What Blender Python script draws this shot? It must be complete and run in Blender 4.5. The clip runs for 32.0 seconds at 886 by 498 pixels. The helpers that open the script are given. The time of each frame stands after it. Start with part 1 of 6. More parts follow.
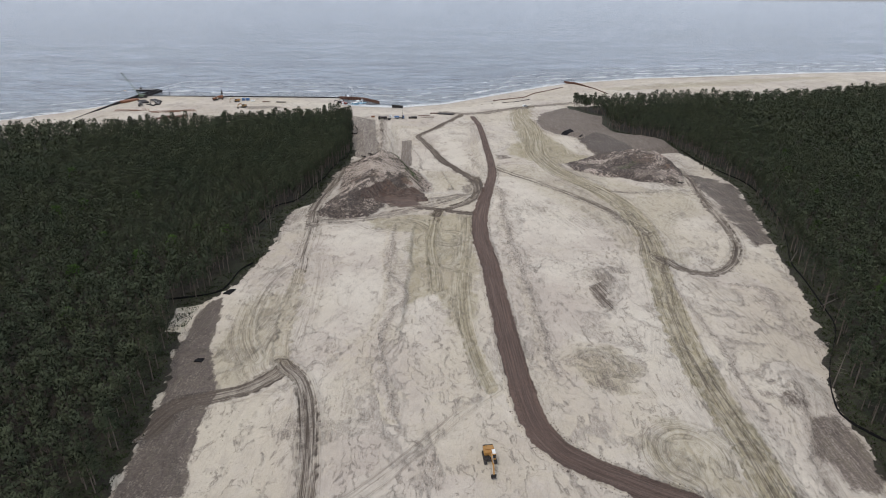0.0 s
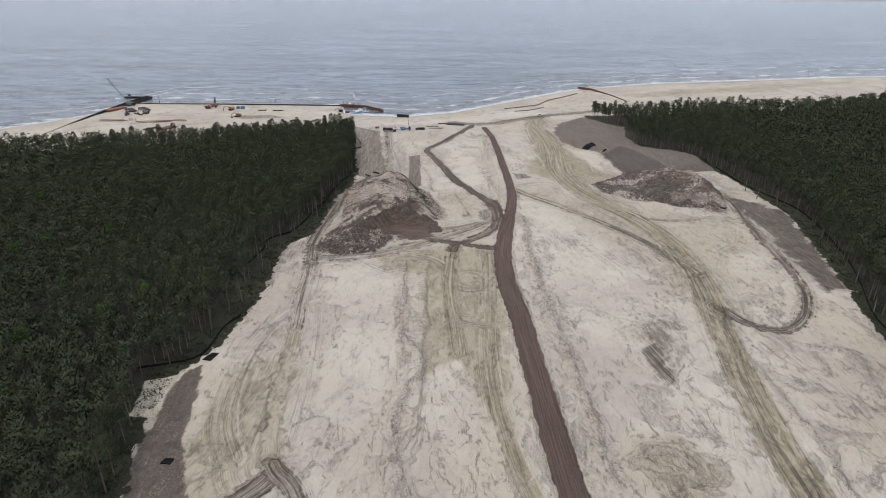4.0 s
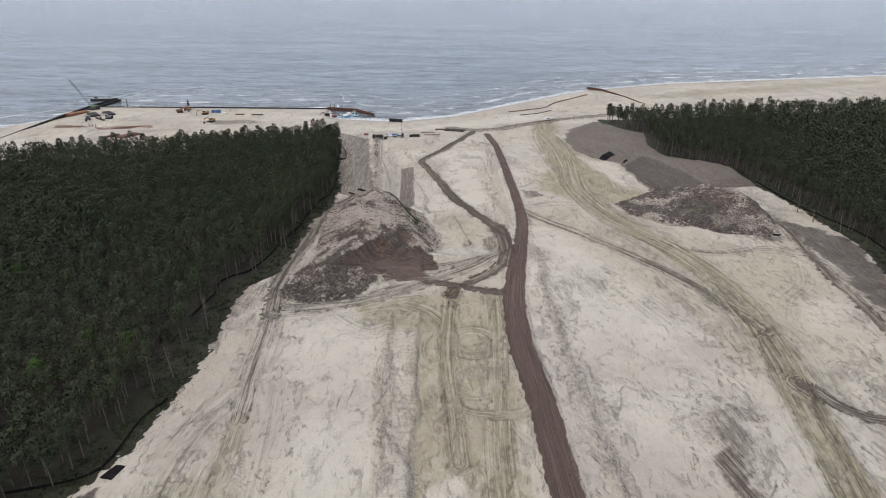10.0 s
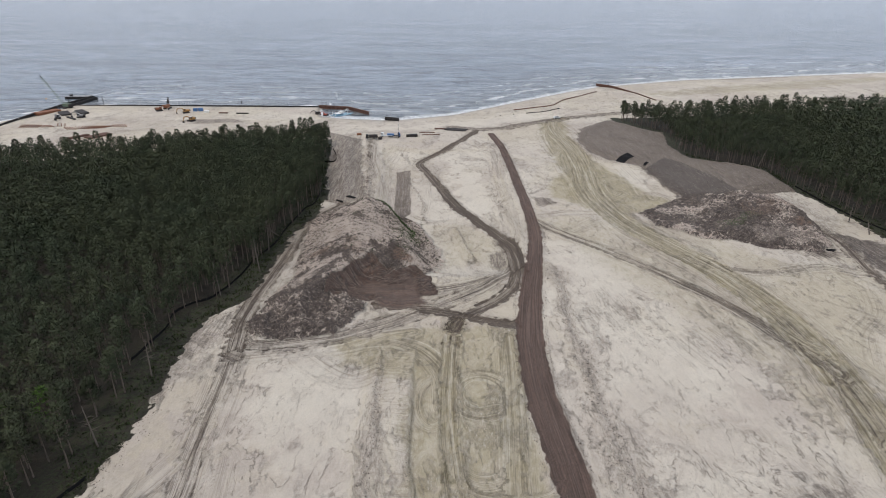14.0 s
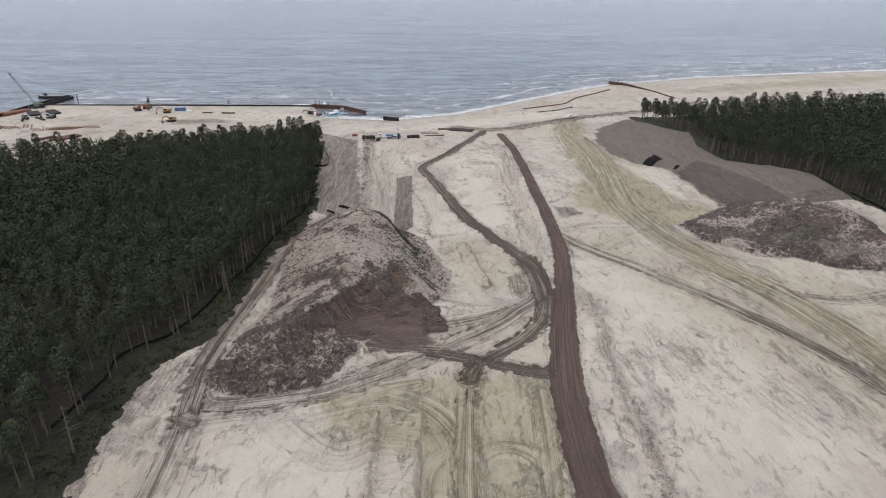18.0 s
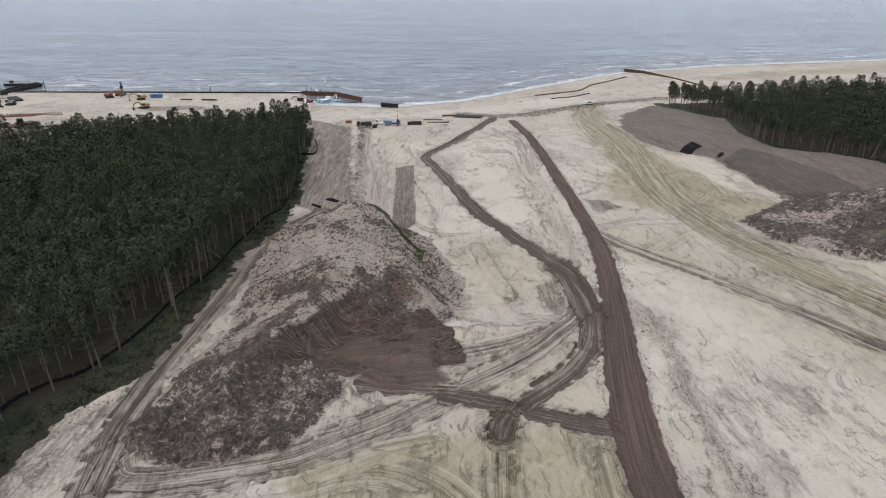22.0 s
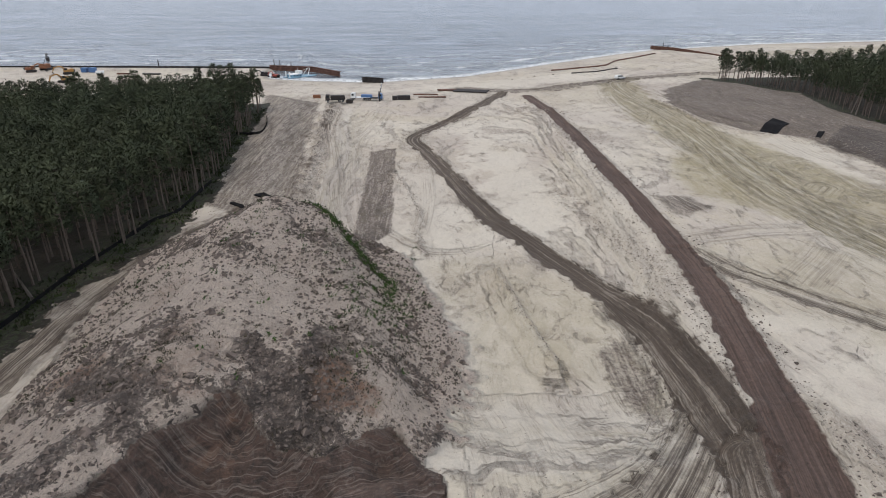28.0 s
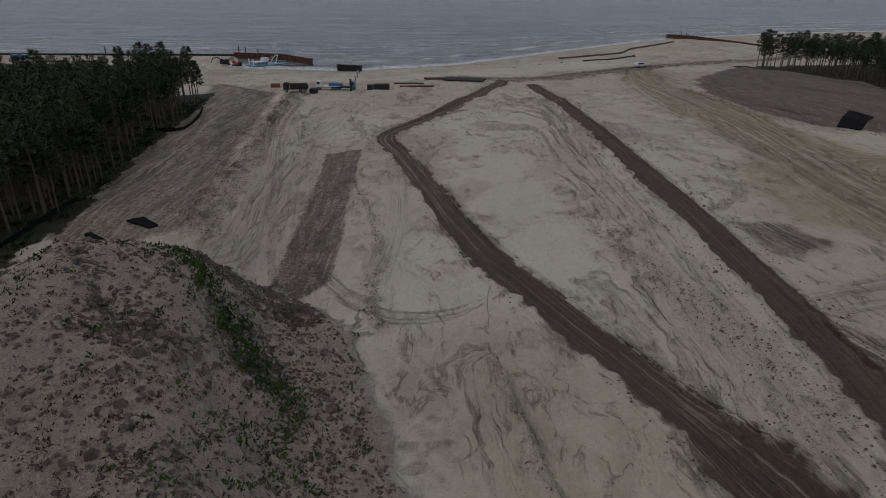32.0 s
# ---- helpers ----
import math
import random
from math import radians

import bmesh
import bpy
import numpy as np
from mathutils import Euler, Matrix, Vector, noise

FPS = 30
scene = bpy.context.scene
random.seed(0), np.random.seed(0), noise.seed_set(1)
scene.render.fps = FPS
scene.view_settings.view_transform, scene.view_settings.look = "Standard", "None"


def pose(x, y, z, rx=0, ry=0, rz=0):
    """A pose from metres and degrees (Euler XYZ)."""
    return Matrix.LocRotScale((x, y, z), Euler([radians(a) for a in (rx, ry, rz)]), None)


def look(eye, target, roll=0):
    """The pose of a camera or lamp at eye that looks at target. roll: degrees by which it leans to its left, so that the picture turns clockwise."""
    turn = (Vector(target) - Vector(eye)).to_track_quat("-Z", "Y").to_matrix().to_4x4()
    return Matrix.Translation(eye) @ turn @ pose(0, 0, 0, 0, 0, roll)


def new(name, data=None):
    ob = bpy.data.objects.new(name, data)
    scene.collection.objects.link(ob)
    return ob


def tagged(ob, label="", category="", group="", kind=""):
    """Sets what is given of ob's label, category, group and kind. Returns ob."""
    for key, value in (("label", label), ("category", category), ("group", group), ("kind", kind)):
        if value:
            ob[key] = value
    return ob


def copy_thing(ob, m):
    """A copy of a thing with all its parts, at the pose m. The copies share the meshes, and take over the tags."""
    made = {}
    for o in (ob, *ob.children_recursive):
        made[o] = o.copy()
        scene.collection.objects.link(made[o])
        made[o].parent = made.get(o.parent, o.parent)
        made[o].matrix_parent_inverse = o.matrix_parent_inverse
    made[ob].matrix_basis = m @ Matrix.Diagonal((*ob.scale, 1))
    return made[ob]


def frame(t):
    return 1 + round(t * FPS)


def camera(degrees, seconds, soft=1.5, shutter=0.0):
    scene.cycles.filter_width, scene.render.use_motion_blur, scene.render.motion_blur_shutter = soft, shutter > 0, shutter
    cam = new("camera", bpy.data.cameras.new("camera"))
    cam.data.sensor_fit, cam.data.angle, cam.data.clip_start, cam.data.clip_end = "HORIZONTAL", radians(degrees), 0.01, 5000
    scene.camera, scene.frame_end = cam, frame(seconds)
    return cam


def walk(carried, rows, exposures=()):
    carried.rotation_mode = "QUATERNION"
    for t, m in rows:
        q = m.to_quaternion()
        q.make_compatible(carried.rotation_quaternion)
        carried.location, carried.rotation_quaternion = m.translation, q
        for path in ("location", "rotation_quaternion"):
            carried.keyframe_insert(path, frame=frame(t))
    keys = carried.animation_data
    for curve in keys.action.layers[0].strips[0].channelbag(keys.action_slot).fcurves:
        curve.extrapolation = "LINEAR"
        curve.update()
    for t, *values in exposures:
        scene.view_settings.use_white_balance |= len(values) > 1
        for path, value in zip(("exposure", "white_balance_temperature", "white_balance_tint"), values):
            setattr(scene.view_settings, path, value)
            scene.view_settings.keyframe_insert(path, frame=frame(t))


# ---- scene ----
# ------------------------------------------------------------ camera
cam = camera(72.72, 32.0, soft=1.0)
PATH = [  # seconds, x, y, z, yaw, pitch, roll
    (0, 0.00, 0.00, 95.00, 0.10, -23.88, 0.61),
    (1, -1.96, 9.50, 95.10, 0.12, -23.89, 0.63),
    (2, -3.74, 18.78, 95.26, 0.13, -23.90, 0.64),
    (3, -5.52, 28.07, 95.57, 0.13, -23.92, 0.65),
    (4, -6.94, 37.19, 95.79, 0.11, -23.96, 0.64),
    (5, -7.33, 46.06, 95.73, 0.10, -23.98, 0.63),
    (6, -7.24, 54.90, 95.74, 0.07, -24.00, 0.62),
    (7, -7.00, 62.97, 95.14, 0.06, -24.01, 0.60),
    (8, -6.71, 70.75, 93.71, 0.06, -24.02, 0.59),
    (9, -6.44, 78.54, 91.69, 0.03, -24.04, 0.57),
    (10, -6.21, 86.48, 89.70, 0.02, -24.06, 0.54),
    (11, -6.08, 94.43, 87.72, 0.03, -24.06, 0.52),
    (12, -5.98, 102.50, 85.66, 0.03, -24.06, 0.49),
    (13, -6.04, 110.69, 83.76, 0.05, -24.06, 0.48),
    (14, -6.35, 118.66, 81.90, 0.04, -24.05, 0.45),
    (15, -6.96, 126.67, 79.94, 0.03, -24.00, 0.42),
    (16, -7.80, 134.69, 77.61, 0.01, -23.94, 0.38),
    (17, -8.39, 142.79, 75.44, -0.02, -23.88, 0.34),
    (18, -9.20, 150.85, 73.44, -0.02, -23.83, 0.31),
    (19, -10.20, 158.51, 70.07, -0.02, -23.80, 0.29),
    (20, -11.12, 166.76, 66.40, -0.04, -23.79, 0.27),
    (21, -11.67, 175.16, 62.73, -0.06, -23.78, 0.26),
    (22, -11.99, 183.87, 59.21, -0.09, -23.78, 0.24),
    (23, -12.24, 193.07, 55.55, -0.10, -23.78, 0.22),
    (24, -12.45, 202.28, 51.92, -0.11, -23.79, 0.22),
    (25, -12.40, 211.89, 48.21, -0.11, -23.80, 0.22),
    (26, -11.63, 221.59, 45.13, -0.09, -23.84, 0.24),
    (27, -10.78, 232.18, 41.86, -0.07, -23.90, 0.24),
    (28, -10.10, 242.38, 38.47, -0.06, -23.94, 0.24),
    (29, -9.27, 252.59, 35.10, -0.07, -23.96, 0.24),
    (30, -8.20, 262.91, 31.66, -0.08, -23.99, 0.24),
    (31, -7.24, 273.10, 28.95, -0.10, -24.01, 0.25),
    (32, -6.30, 281.07, 28.87, -0.10, -24.00, 0.25),
]


def aim(x, y, z, yaw, pitch, roll):
    a, b = radians(yaw), radians(pitch)
    ahead = Vector((-math.sin(a) * math.cos(b), math.cos(a) * math.cos(b), math.sin(b)))
    eye = Vector((x, y, z))
    return look(eye, eye + ahead * 100, roll)


walk(cam, [(r[0], aim(*r[1:])) for r in PATH],
     exposures=[(0, 0.0), (30.9, 0.0), (31.2, -0.25), (31.5, -0.65), (32, -1.5)])

# ------------------------------------------------------------ light: an overcast day over the sea
world = bpy.data.worlds.new("overcast_sky")
scene.world = world
world.use_nodes = True
wn, wl = world.node_tree.nodes, world.node_tree.links
wn.clear()
sky = wn.new("ShaderNodeTexSky")
sky.sky_type = "NISHITA"
sky.sun_disc = False
sky.sun_elevation = radians(67)
sky.sun_rotation = radians(230)
sky.dust_density = 4.0
sky.air_density = 1.0
bg_sky = wn.new("ShaderNodeBackground")
bg_sky.inputs["Strength"].default_value = 0.05
wl.new(sky.outputs[0], bg_sky.inputs["Color"])
cloud_tex = wn.new("ShaderNodeTexNoise")
cloud_tex.inputs["Scale"].default_value = 2.2
cloud_tex.inputs["Detail"].default_value = 4.0
aloft = wn.new("ShaderNodeTexCoord")
split = wn.new("ShaderNodeSeparateXYZ")
wl.new(aloft.outputs["Generated"], split.inputs[0])
haze = wn.new("ShaderNodeMapRange")  # the cloud layer is thinner and brighter low over the sea
haze.inputs["From Min"].default_value, haze.inputs["From Max"].default_value = 0.0, 0.75
haze.inputs["To Min"].default_value, haze.inputs["To Max"].default_value = 1.54, 0.68
wl.new(split.outputs[2], haze.inputs["Value"])
cloud_ramp = wn.new("ShaderNodeValToRGB")
cloud_ramp.color_ramp.elements[0].position = 0.3
cloud_ramp.color_ramp.elements[0].color = (0.59, 0.64, 0.735, 1)
cloud_ramp.color_ramp.elements[1].position = 0.75
cloud_ramp.color_ramp.elements[1].color = (0.73, 0.77, 0.85, 1)
bg_cloud = wn.new("ShaderNodeBackground")
wl.new(cloud_tex.outputs["Fac"], cloud_ramp.inputs[0])
wl.new(cloud_ramp.outputs[0], bg_cloud.inputs["Color"])
under = wn.new("ShaderNodeMapRange")  # below the horizon lies the far sea
under.inputs["From Min"].default_value, under.inputs["From Max"].default_value = -0.012, 0.002
under.inputs["To Min"].default_value, under.inputs["To Max"].default_value = 0.34, 1.0
wl.new(split.outputs[2], under.inputs["Value"])
level = wn.new("ShaderNodeMath")
level.operation = "MULTIPLY"
wl.new(haze.outputs[0], level.inputs[0])
wl.new(under.outputs[0], level.inputs[1])
wl.new(level.outputs[0], bg_cloud.inputs["Strength"])
both = wn.new("ShaderNodeAddShader")
wl.new(bg_sky.outputs[0], both.inputs[0])
wl.new(bg_cloud.outputs[0], both.inputs[1])
w_out = wn.new("ShaderNodeOutputWorld")
wl.new(both.outputs[0], w_out.inputs[0])
sun = new("sun", bpy.data.lights.new("sun", "SUN"))
sun.data.energy = 1.05
sun.data.angle = radians(24)
sun.data.color = (1.0, 0.93, 0.83)
sun.matrix_world = look((0, 0, 300), (85, 70, 40))

# ------------------------------------------------------------ helpers for building
def part(name, bm, material, parent=None, label="", smooth=False):
    me = bpy.data.meshes.new(name)
    bm.to_mesh(me)
    bm.free()
    if material is not None:
        me.materials.append(material)
    if smooth:
        me.polygons.foreach_set("use_smooth", np.ones(len(me.polygons), dtype=bool))
    ob = new(name, me)
    if parent is not None:
        ob.parent = parent
    if label:
        ob["label"] = label
    return ob


def thing(name, label, category, group="", at=(0, 0, 0), turn=0.0, kind=""):
    ob = new(name)
    ob.empty_display_size = 0.5
    ob.matrix_world = pose(at[0], at[1], at[2], 0, 0, turn)
    return tagged(ob, label, category, group, kind)


def bm_box(bm, x0, x1, y0, y1, z0, z1, bevel=0.0, m=None):
    made = bmesh.ops.create_cube(bm, size=1.0)["verts"]
    for v in made:
        v.co = Vector((x0 + (v.co.x + 0.5) * (x1 - x0), y0 + (v.co.y + 0.5) * (y1 - y0), z0 + (v.co.z + 0.5) * (z1 - z0)))
    if bevel > 0:
        edges = list({e for v in made for e in v.link_edges})
        made = list({v for f in bmesh.ops.bevel(bm, geom=edges, offset=bevel, segments=1, affect="EDGES")["faces"] for v in f.verts} | {v for v in made if v.is_valid})
    if m is not None:
        bmesh.ops.transform(bm, matrix=m, verts=[v for v in made if v.is_valid])
    return bm


def box(x0, x1, y0, y1, z0, z1, bevel=0.0, m=None):
    return bm_box(bmesh.new(), x0, x1, y0, y1, z0, z1, bevel, m)


def bm_rod(bm, a, b, r0, r1=None, n=8):
    """A tapered rod from a to b."""
    a, b = Vector(a), Vector(b)
    d = b - a
    m = Matrix.Translation((a + b) / 2) @ d.to_track_quat("Z", "Y").to_matrix().to_4x4()
    bmesh.ops.create_cone(bm, cap_ends=True, segments=n, radius1=r0, radius2=r0 if r1 is None else r1, depth=d.length, matrix=m)
    return bm


def rod(a, b, r0, r1=None, n=8):
    return bm_rod(bmesh.new(), a, b, r0, r1, n)


# ------------------------------------------------------------ materials
class Nodes:
    """Short hand for a node material."""

    def __init__(self, name):
        self.mat = bpy.data.materials.new(name)
        self.mat.use_nodes = True
        self.t = self.mat.node_tree
        self.t.nodes.clear()
        self.out = self.n("ShaderNodeOutputMaterial")
        self.bsdf = self.n("ShaderNodeBsdfPrincipled")
        self.t.links.new(self.bsdf.outputs[0], self.out.inputs[0])

    def n(self, kind, **props):
        node = self.t.nodes.new(kind)
        for key, value in props.items():
            setattr(node, key, value)
        return node

    def put(self, value, socket):
        if isinstance(value, bpy.types.NodeSocket):
            self.t.links.new(value, socket)
        elif value is not None:
            socket.default_value = (*value, 1.0) if isinstance(value, tuple) and len(value) == 3 and socket.type == "RGBA" else value

    def math(self, op, a, b=0.5, c=None, clamp=False):
        node = self.n("ShaderNodeMath", operation=op, use_clamp=clamp)
        self.put(a, node.inputs[0])
        self.put(b, node.inputs[1])
        if c is not None:
            self.put(c, node.inputs[2])
        return node.outputs[0]

    def mix(self, fac, a, b, blend="MIX"):
        node = self.n("ShaderNodeMix", data_type="RGBA", blend_type=blend, clamp_factor=True)
        self.put(fac, node.inputs[0])
        self.put(a, node.inputs[6])
        self.put(b, node.inputs[7])
        return node.outputs[2]

    def noise(self, scale, detail=4.0, rough=0.55, vector=None, distort=0.0):
        node = self.n("ShaderNodeTexNoise")
        node.inputs["Scale"].default_value = scale
        node.inputs["Detail"].default_value = detail
        node.inputs["Roughness"].default_value = rough
        node.inputs["Distortion"].default_value = distort
        if vector is not None:
            self.put(vector, node.inputs["Vector"])
        return node.outputs[0]

    def ramp(self, fac, lo, hi, a=0.0, b=1.0):
        node = self.n("ShaderNodeMapRange", clamp=True)
        for v, s in zip((fac, lo, hi, a, b), node.inputs):
            self.put(v, s)
        return node.outputs[0]

    def where(self):
        return self.n("ShaderNodeNewGeometry").outputs["Position"]

    def finish(self, color, rough=0.8, bump=None, strength=0.3, dist=0.1, metal=0.0):
        self.put(color, self.bsdf.inputs["Base Color"])
        self.put(rough, self.bsdf.inputs["Roughness"])
        self.put(metal, self.bsdf.inputs["Metallic"])
        if bump is not None:
            node = self.n("ShaderNodeBump")
            node.inputs["Strength"].default_value = strength
            node.inputs["Distance"].default_value = dist
            self.put(bump, node.inputs["Height"])
            self.t.links.new(node.outputs[0], self.bsdf.inputs["Normal"])
        return self.mat


def paint(name, color, rough=0.5, wear=(0.2, 0.15, 0.1), amount=0.35, metal=0.0, scale=1.5):
    """Worn paint or metal: a colour with dirt in patches and fine grain."""
    k = Nodes(name)
    co = k.n("ShaderNodeTexCoord").outputs["Object"]
    big = k.ramp(k.noise(scale, 5, 0.6, co), 0.45, 0.75, 0.0, amount)
    fine = k.ramp(k.noise(scale * 9, 3, 0.6, co), 0.2, 0.8, 0.86, 1.1)
    col = k.mix(big, color, wear)
    col = k.mix(1.0, col, fine, "MULTIPLY")
    return k.finish(col, k.ramp(big, 0, 1, rough, min(1, rough + 0.35)), k.noise(scale * 6, 3, 0.6, co), 0.15, 0.02, metal)


def ground_material():
    k = Nodes("sandy_ground")
    pos = k.where()
    chan = []
    for name in ("soil", "track", "cover"):
        at = k.n("ShaderNodeAttribute", attribute_type="GEOMETRY", attribute_name=name)
        sep = k.n("ShaderNodeSeparateColor")
        k.t.links.new(at.outputs["Color"], sep.inputs[0])
        chan += [sep.outputs[0], sep.outputs[1], sep.outputs[2], at.outputs["Alpha"]]
    dirt, brown, olive, forest, across, along, stripe, clods, peat, grey, green, wet = chan
    at = k.n("ShaderNodeAttribute", attribute_type="GEOMETRY", attribute_name="mix")
    sep = k.n("ShaderNodeSeparateColor")
    k.t.links.new(at.outputs["Color"], sep.inputs[0])
    dark, rust, bare = sep.outputs

    def stretched(sx_, sy_, turn, detail=5, rough=0.62, distort=0.6):
        mp = k.n("ShaderNodeMapping")
        mp.inputs["Rotation"].default_value = (0, 0, turn)
        mp.inputs["Scale"].default_value = (sx_, sy_, 1.0)
        k.put(pos, mp.inputs["Vector"])
        return k.noise(1.0, detail, rough, mp.outputs[0], distort)

    def cells(scale, warp):
        """Broken lumps: the distance to each lump's middle and a tone of its own."""
        node = k.n("ShaderNodeTexVoronoi")
        node.inputs["Scale"].default_value = scale
        shift = k.n("ShaderNodeVectorMath", operation="ADD")
        k.put(pos, shift.inputs[0])
        bend = k.n("ShaderNodeVectorMath", operation="SCALE")
        nz = k.n("ShaderNodeTexNoise")
        nz.inputs["Scale"].default_value = scale * 0.9
        nz.inputs["Detail"].default_value = 4.0
        k.put(pos, nz.inputs["Vector"])
        k.put(nz.outputs["Color"], bend.inputs[0])
        bend.inputs["Scale"].default_value = warp
        k.put(bend.outputs[0], shift.inputs[1])
        k.put(shift.outputs[0], node.inputs["Vector"])
        tone = k.n("ShaderNodeSeparateColor")
        k.t.links.new(node.outputs["Color"], tone.inputs[0])
        return node.outputs["Distance"], tone.outputs[0]

    broad = k.noise(0.022, 5, 0.6, pos)
    mid = stretched(0.34, 0.17, 0.1, 7, 0.68, 1.6)
    fine = k.noise(2.2, 6, 0.7, pos)
    grit = k.noise(11.0, 4, 0.7, pos)
    # tyre and blade marks run along each track: fine lines within broad bands
    comb = k.n("ShaderNodeCombineXYZ")
    k.put(k.math("MULTIPLY", across, 5.6), comb.inputs[0])
    k.put(k.math("MULTIPLY", along, 0.075), comb.inputs[1])
    lines = k.noise(1.0, 5, 0.66, comb.outputs[0], 0.35)
    comb = k.n("ShaderNodeCombineXYZ")
    k.put(k.math("MULTIPLY", across, 1.05), comb.inputs[0])
    k.put(k.math("MULTIPLY", along, 0.022), comb.inputs[1])
    bands = k.noise(1.0, 4, 0.6, comb.outputs[0], 0.3)
    both_ = k.math("ADD", k.math("MULTIPLY", lines, 0.5), k.math("MULTIPLY", bands, 0.5))
    marks = k.math("MULTIPLY", k.ramp(both_, 0.50, 0.60), stripe, clamp=True)
    light = k.math("MULTIPLY", k.ramp(both_, 0.48, 0.40), stripe, clamp=True)
    # wind drift and scraper lines in the open sand
    drift = stretched(0.16, 0.9, 0.35)
    scrape = stretched(1.5, 0.11, 0.12, 6, 0.7, 0.9)
    # clean drifted sand against churned sand, with frayed borders between them
    churn = k.ramp(stretched(0.055, 0.030, 0.2, 8, 0.7, 1.2), 0.54, 0.60)
    churn = k.math("MAXIMUM", churn, k.math("MULTIPLY", clods, 0.8), clamp=True)
    churn = k.math("MULTIPLY", churn, k.math("SUBTRACT", 1.0, k.math("MULTIPLY", bare, 0.85)), clamp=True)
    rough = k.math("ADD", k.math("MAXIMUM", k.math("MAXIMUM", dirt, peat), brown), k.math("MULTIPLY", churn, 0.45), clamp=True)
    # thin broken creases and lips where the sand slipped or was pushed; shade is painted along them
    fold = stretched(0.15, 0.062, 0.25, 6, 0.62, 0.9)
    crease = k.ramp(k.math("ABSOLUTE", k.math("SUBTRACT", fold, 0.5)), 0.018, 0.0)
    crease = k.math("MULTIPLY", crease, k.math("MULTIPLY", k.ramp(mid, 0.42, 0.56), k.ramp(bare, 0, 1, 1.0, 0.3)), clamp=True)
    sand = k.mix(k.ramp(broad, 0.42, 0.58), SAND_A, SAND_E)
    sand = k.mix(k.math("MULTIPLY", k.ramp(stretched(0.020, 0.011, 0.3, 6, 0.62, 0.8), 0.46, 0.58), 0.6), sand, SAND_Y)
    sand = k.mix(k.math("MULTIPLY", k.ramp(mid, 0.50, 0.60, 0, 0.4), k.ramp(bare, 0, 1, 1.0, 0.3)), sand, SAND_B)
    sand = k.mix(k.math("MULTIPLY", bare, 0.8), sand, SAND_E)
    worn = k.mix(k.ramp(mid, 0.45, 0.58), SAND_A, SAND_C)
    worn = k.mix(k.ramp(scrape, 0.54, 0.60, 0, 0.4), worn, SAND_D)
    sand = k.mix(k.math("MULTIPLY", churn, 0.7), sand, worn)
    sand = k.mix(k.math("MULTIPLY", k.ramp(mid, 0.40, 0.58, 0.6, 1.0), olive), sand, k.mix(k.ramp(both_, 0.44, 0.58), OLIVE, OLIVE_B))
    streak = stretched(2.6, 0.8, 0.5, 5, 0.65, 0.8)
    sand = k.mix(k.math("MULTIPLY", k.ramp(streak, 0.55, 0.60, 0, 0.4), k.ramp(churn, 0, 1, 0.10, 1.0)), sand, SAND_D)
    sand = k.mix(k.math("MULTIPLY", k.ramp(streak, 0.45, 0.40, 0, 0.5), k.ramp(churn, 0, 1, 0.2, 1.0)), sand, SAND_E)
    # shade of the creases, put into the sand's colour
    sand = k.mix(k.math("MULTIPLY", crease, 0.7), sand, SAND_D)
    crumb = k.math("MULTIPLY", k.ramp(fine, 0.56, 0.60), k.ramp(mid, 0.45, 0.56))
    sand = k.mix(k.math("MULTIPLY", crumb, k.math("MAXIMUM", k.math("MULTIPLY", clods, 1.3), k.math("MULTIPLY", churn, 0.45)), clamp=True), sand, CLOD)
    stones = k.ramp(k.noise(2.7, 2, 0.5, pos), 0.70, 0.725)
    sand = k.mix(k.math("MULTIPLY", stones, k.ramp(broad, 0.45, 0.6, 0.15, 0.8)), sand, CLOD)
    soil = k.mix(k.ramp(both_, 0.40, 0.60), DIRT_A, DIRT_B)
    soil = k.mix(k.ramp(mid, 0.5, 0.65, 0, 0.5), soil, DIRT_C)
    trod = k.mix(olive, MARK, OLIVE_DARK)
    col = k.mix(k.math("MULTIPLY", marks, 0.72), sand, trod)
    col = k.mix(k.math("MULTIPLY", light, 0.5), col, SAND_E)
    gsoil = k.mix(k.ramp(fine, 0.35, 0.65), GREY_A, GREY_B)
    gsoil = k.mix(k.ramp(mid, 0.45, 0.36, 0, 0.6), gsoil, GREY_C)
    gsoil = k.mix(k.ramp(mid, 0.5, 0.7, 0, 0.6), gsoil, GREY_D)
    gsoil = k.mix(k.math("MULTIPLY", k.ramp(scrape, 0.46, 0.54, 0.65, 1.0), dark), gsoil, GREY_E)
    gsoil = k.mix(k.math("MULTIPLY", k.ramp(both_, 0.47, 0.57, 0.0, 0.5), stripe), gsoil, GREY_C)
    col = k.mix(k.math("SUBTRACT", k.math("MULTIPLY", grey, 1.6), k.math("ADD", k.ramp(scrape, 0.42, 0.58, 0.0, 0.5), k.ramp(fine, 0.42, 0.58, 0.0, 0.4)), clamp=True), col, gsoil)
    ragged = k.math("ADD", k.ramp(both_, 0.42, 0.58, 0.95, 0.0), k.ramp(mid, 0.40, 0.60, 0.25, 0.0))
    col = k.mix(k.math("SUBTRACT", k.math("MULTIPLY", dirt, 1.75), ragged, clamp=True), col, soil)
    col = k.mix(k.math("MULTIPLY", k.math("MULTIPLY", k.ramp(both_, 0.43, 0.36), dirt), 0.4), col, SAND_C)
    lump = k.noise(0.55, 7, 0.72, pos, 0.7)
    speck = k.noise(1.25, 6, 0.72, pos, 0.6)
    brn = k.mix(k.ramp(both_, 0.42, 0.58), BROWN_B, BROWN_A)
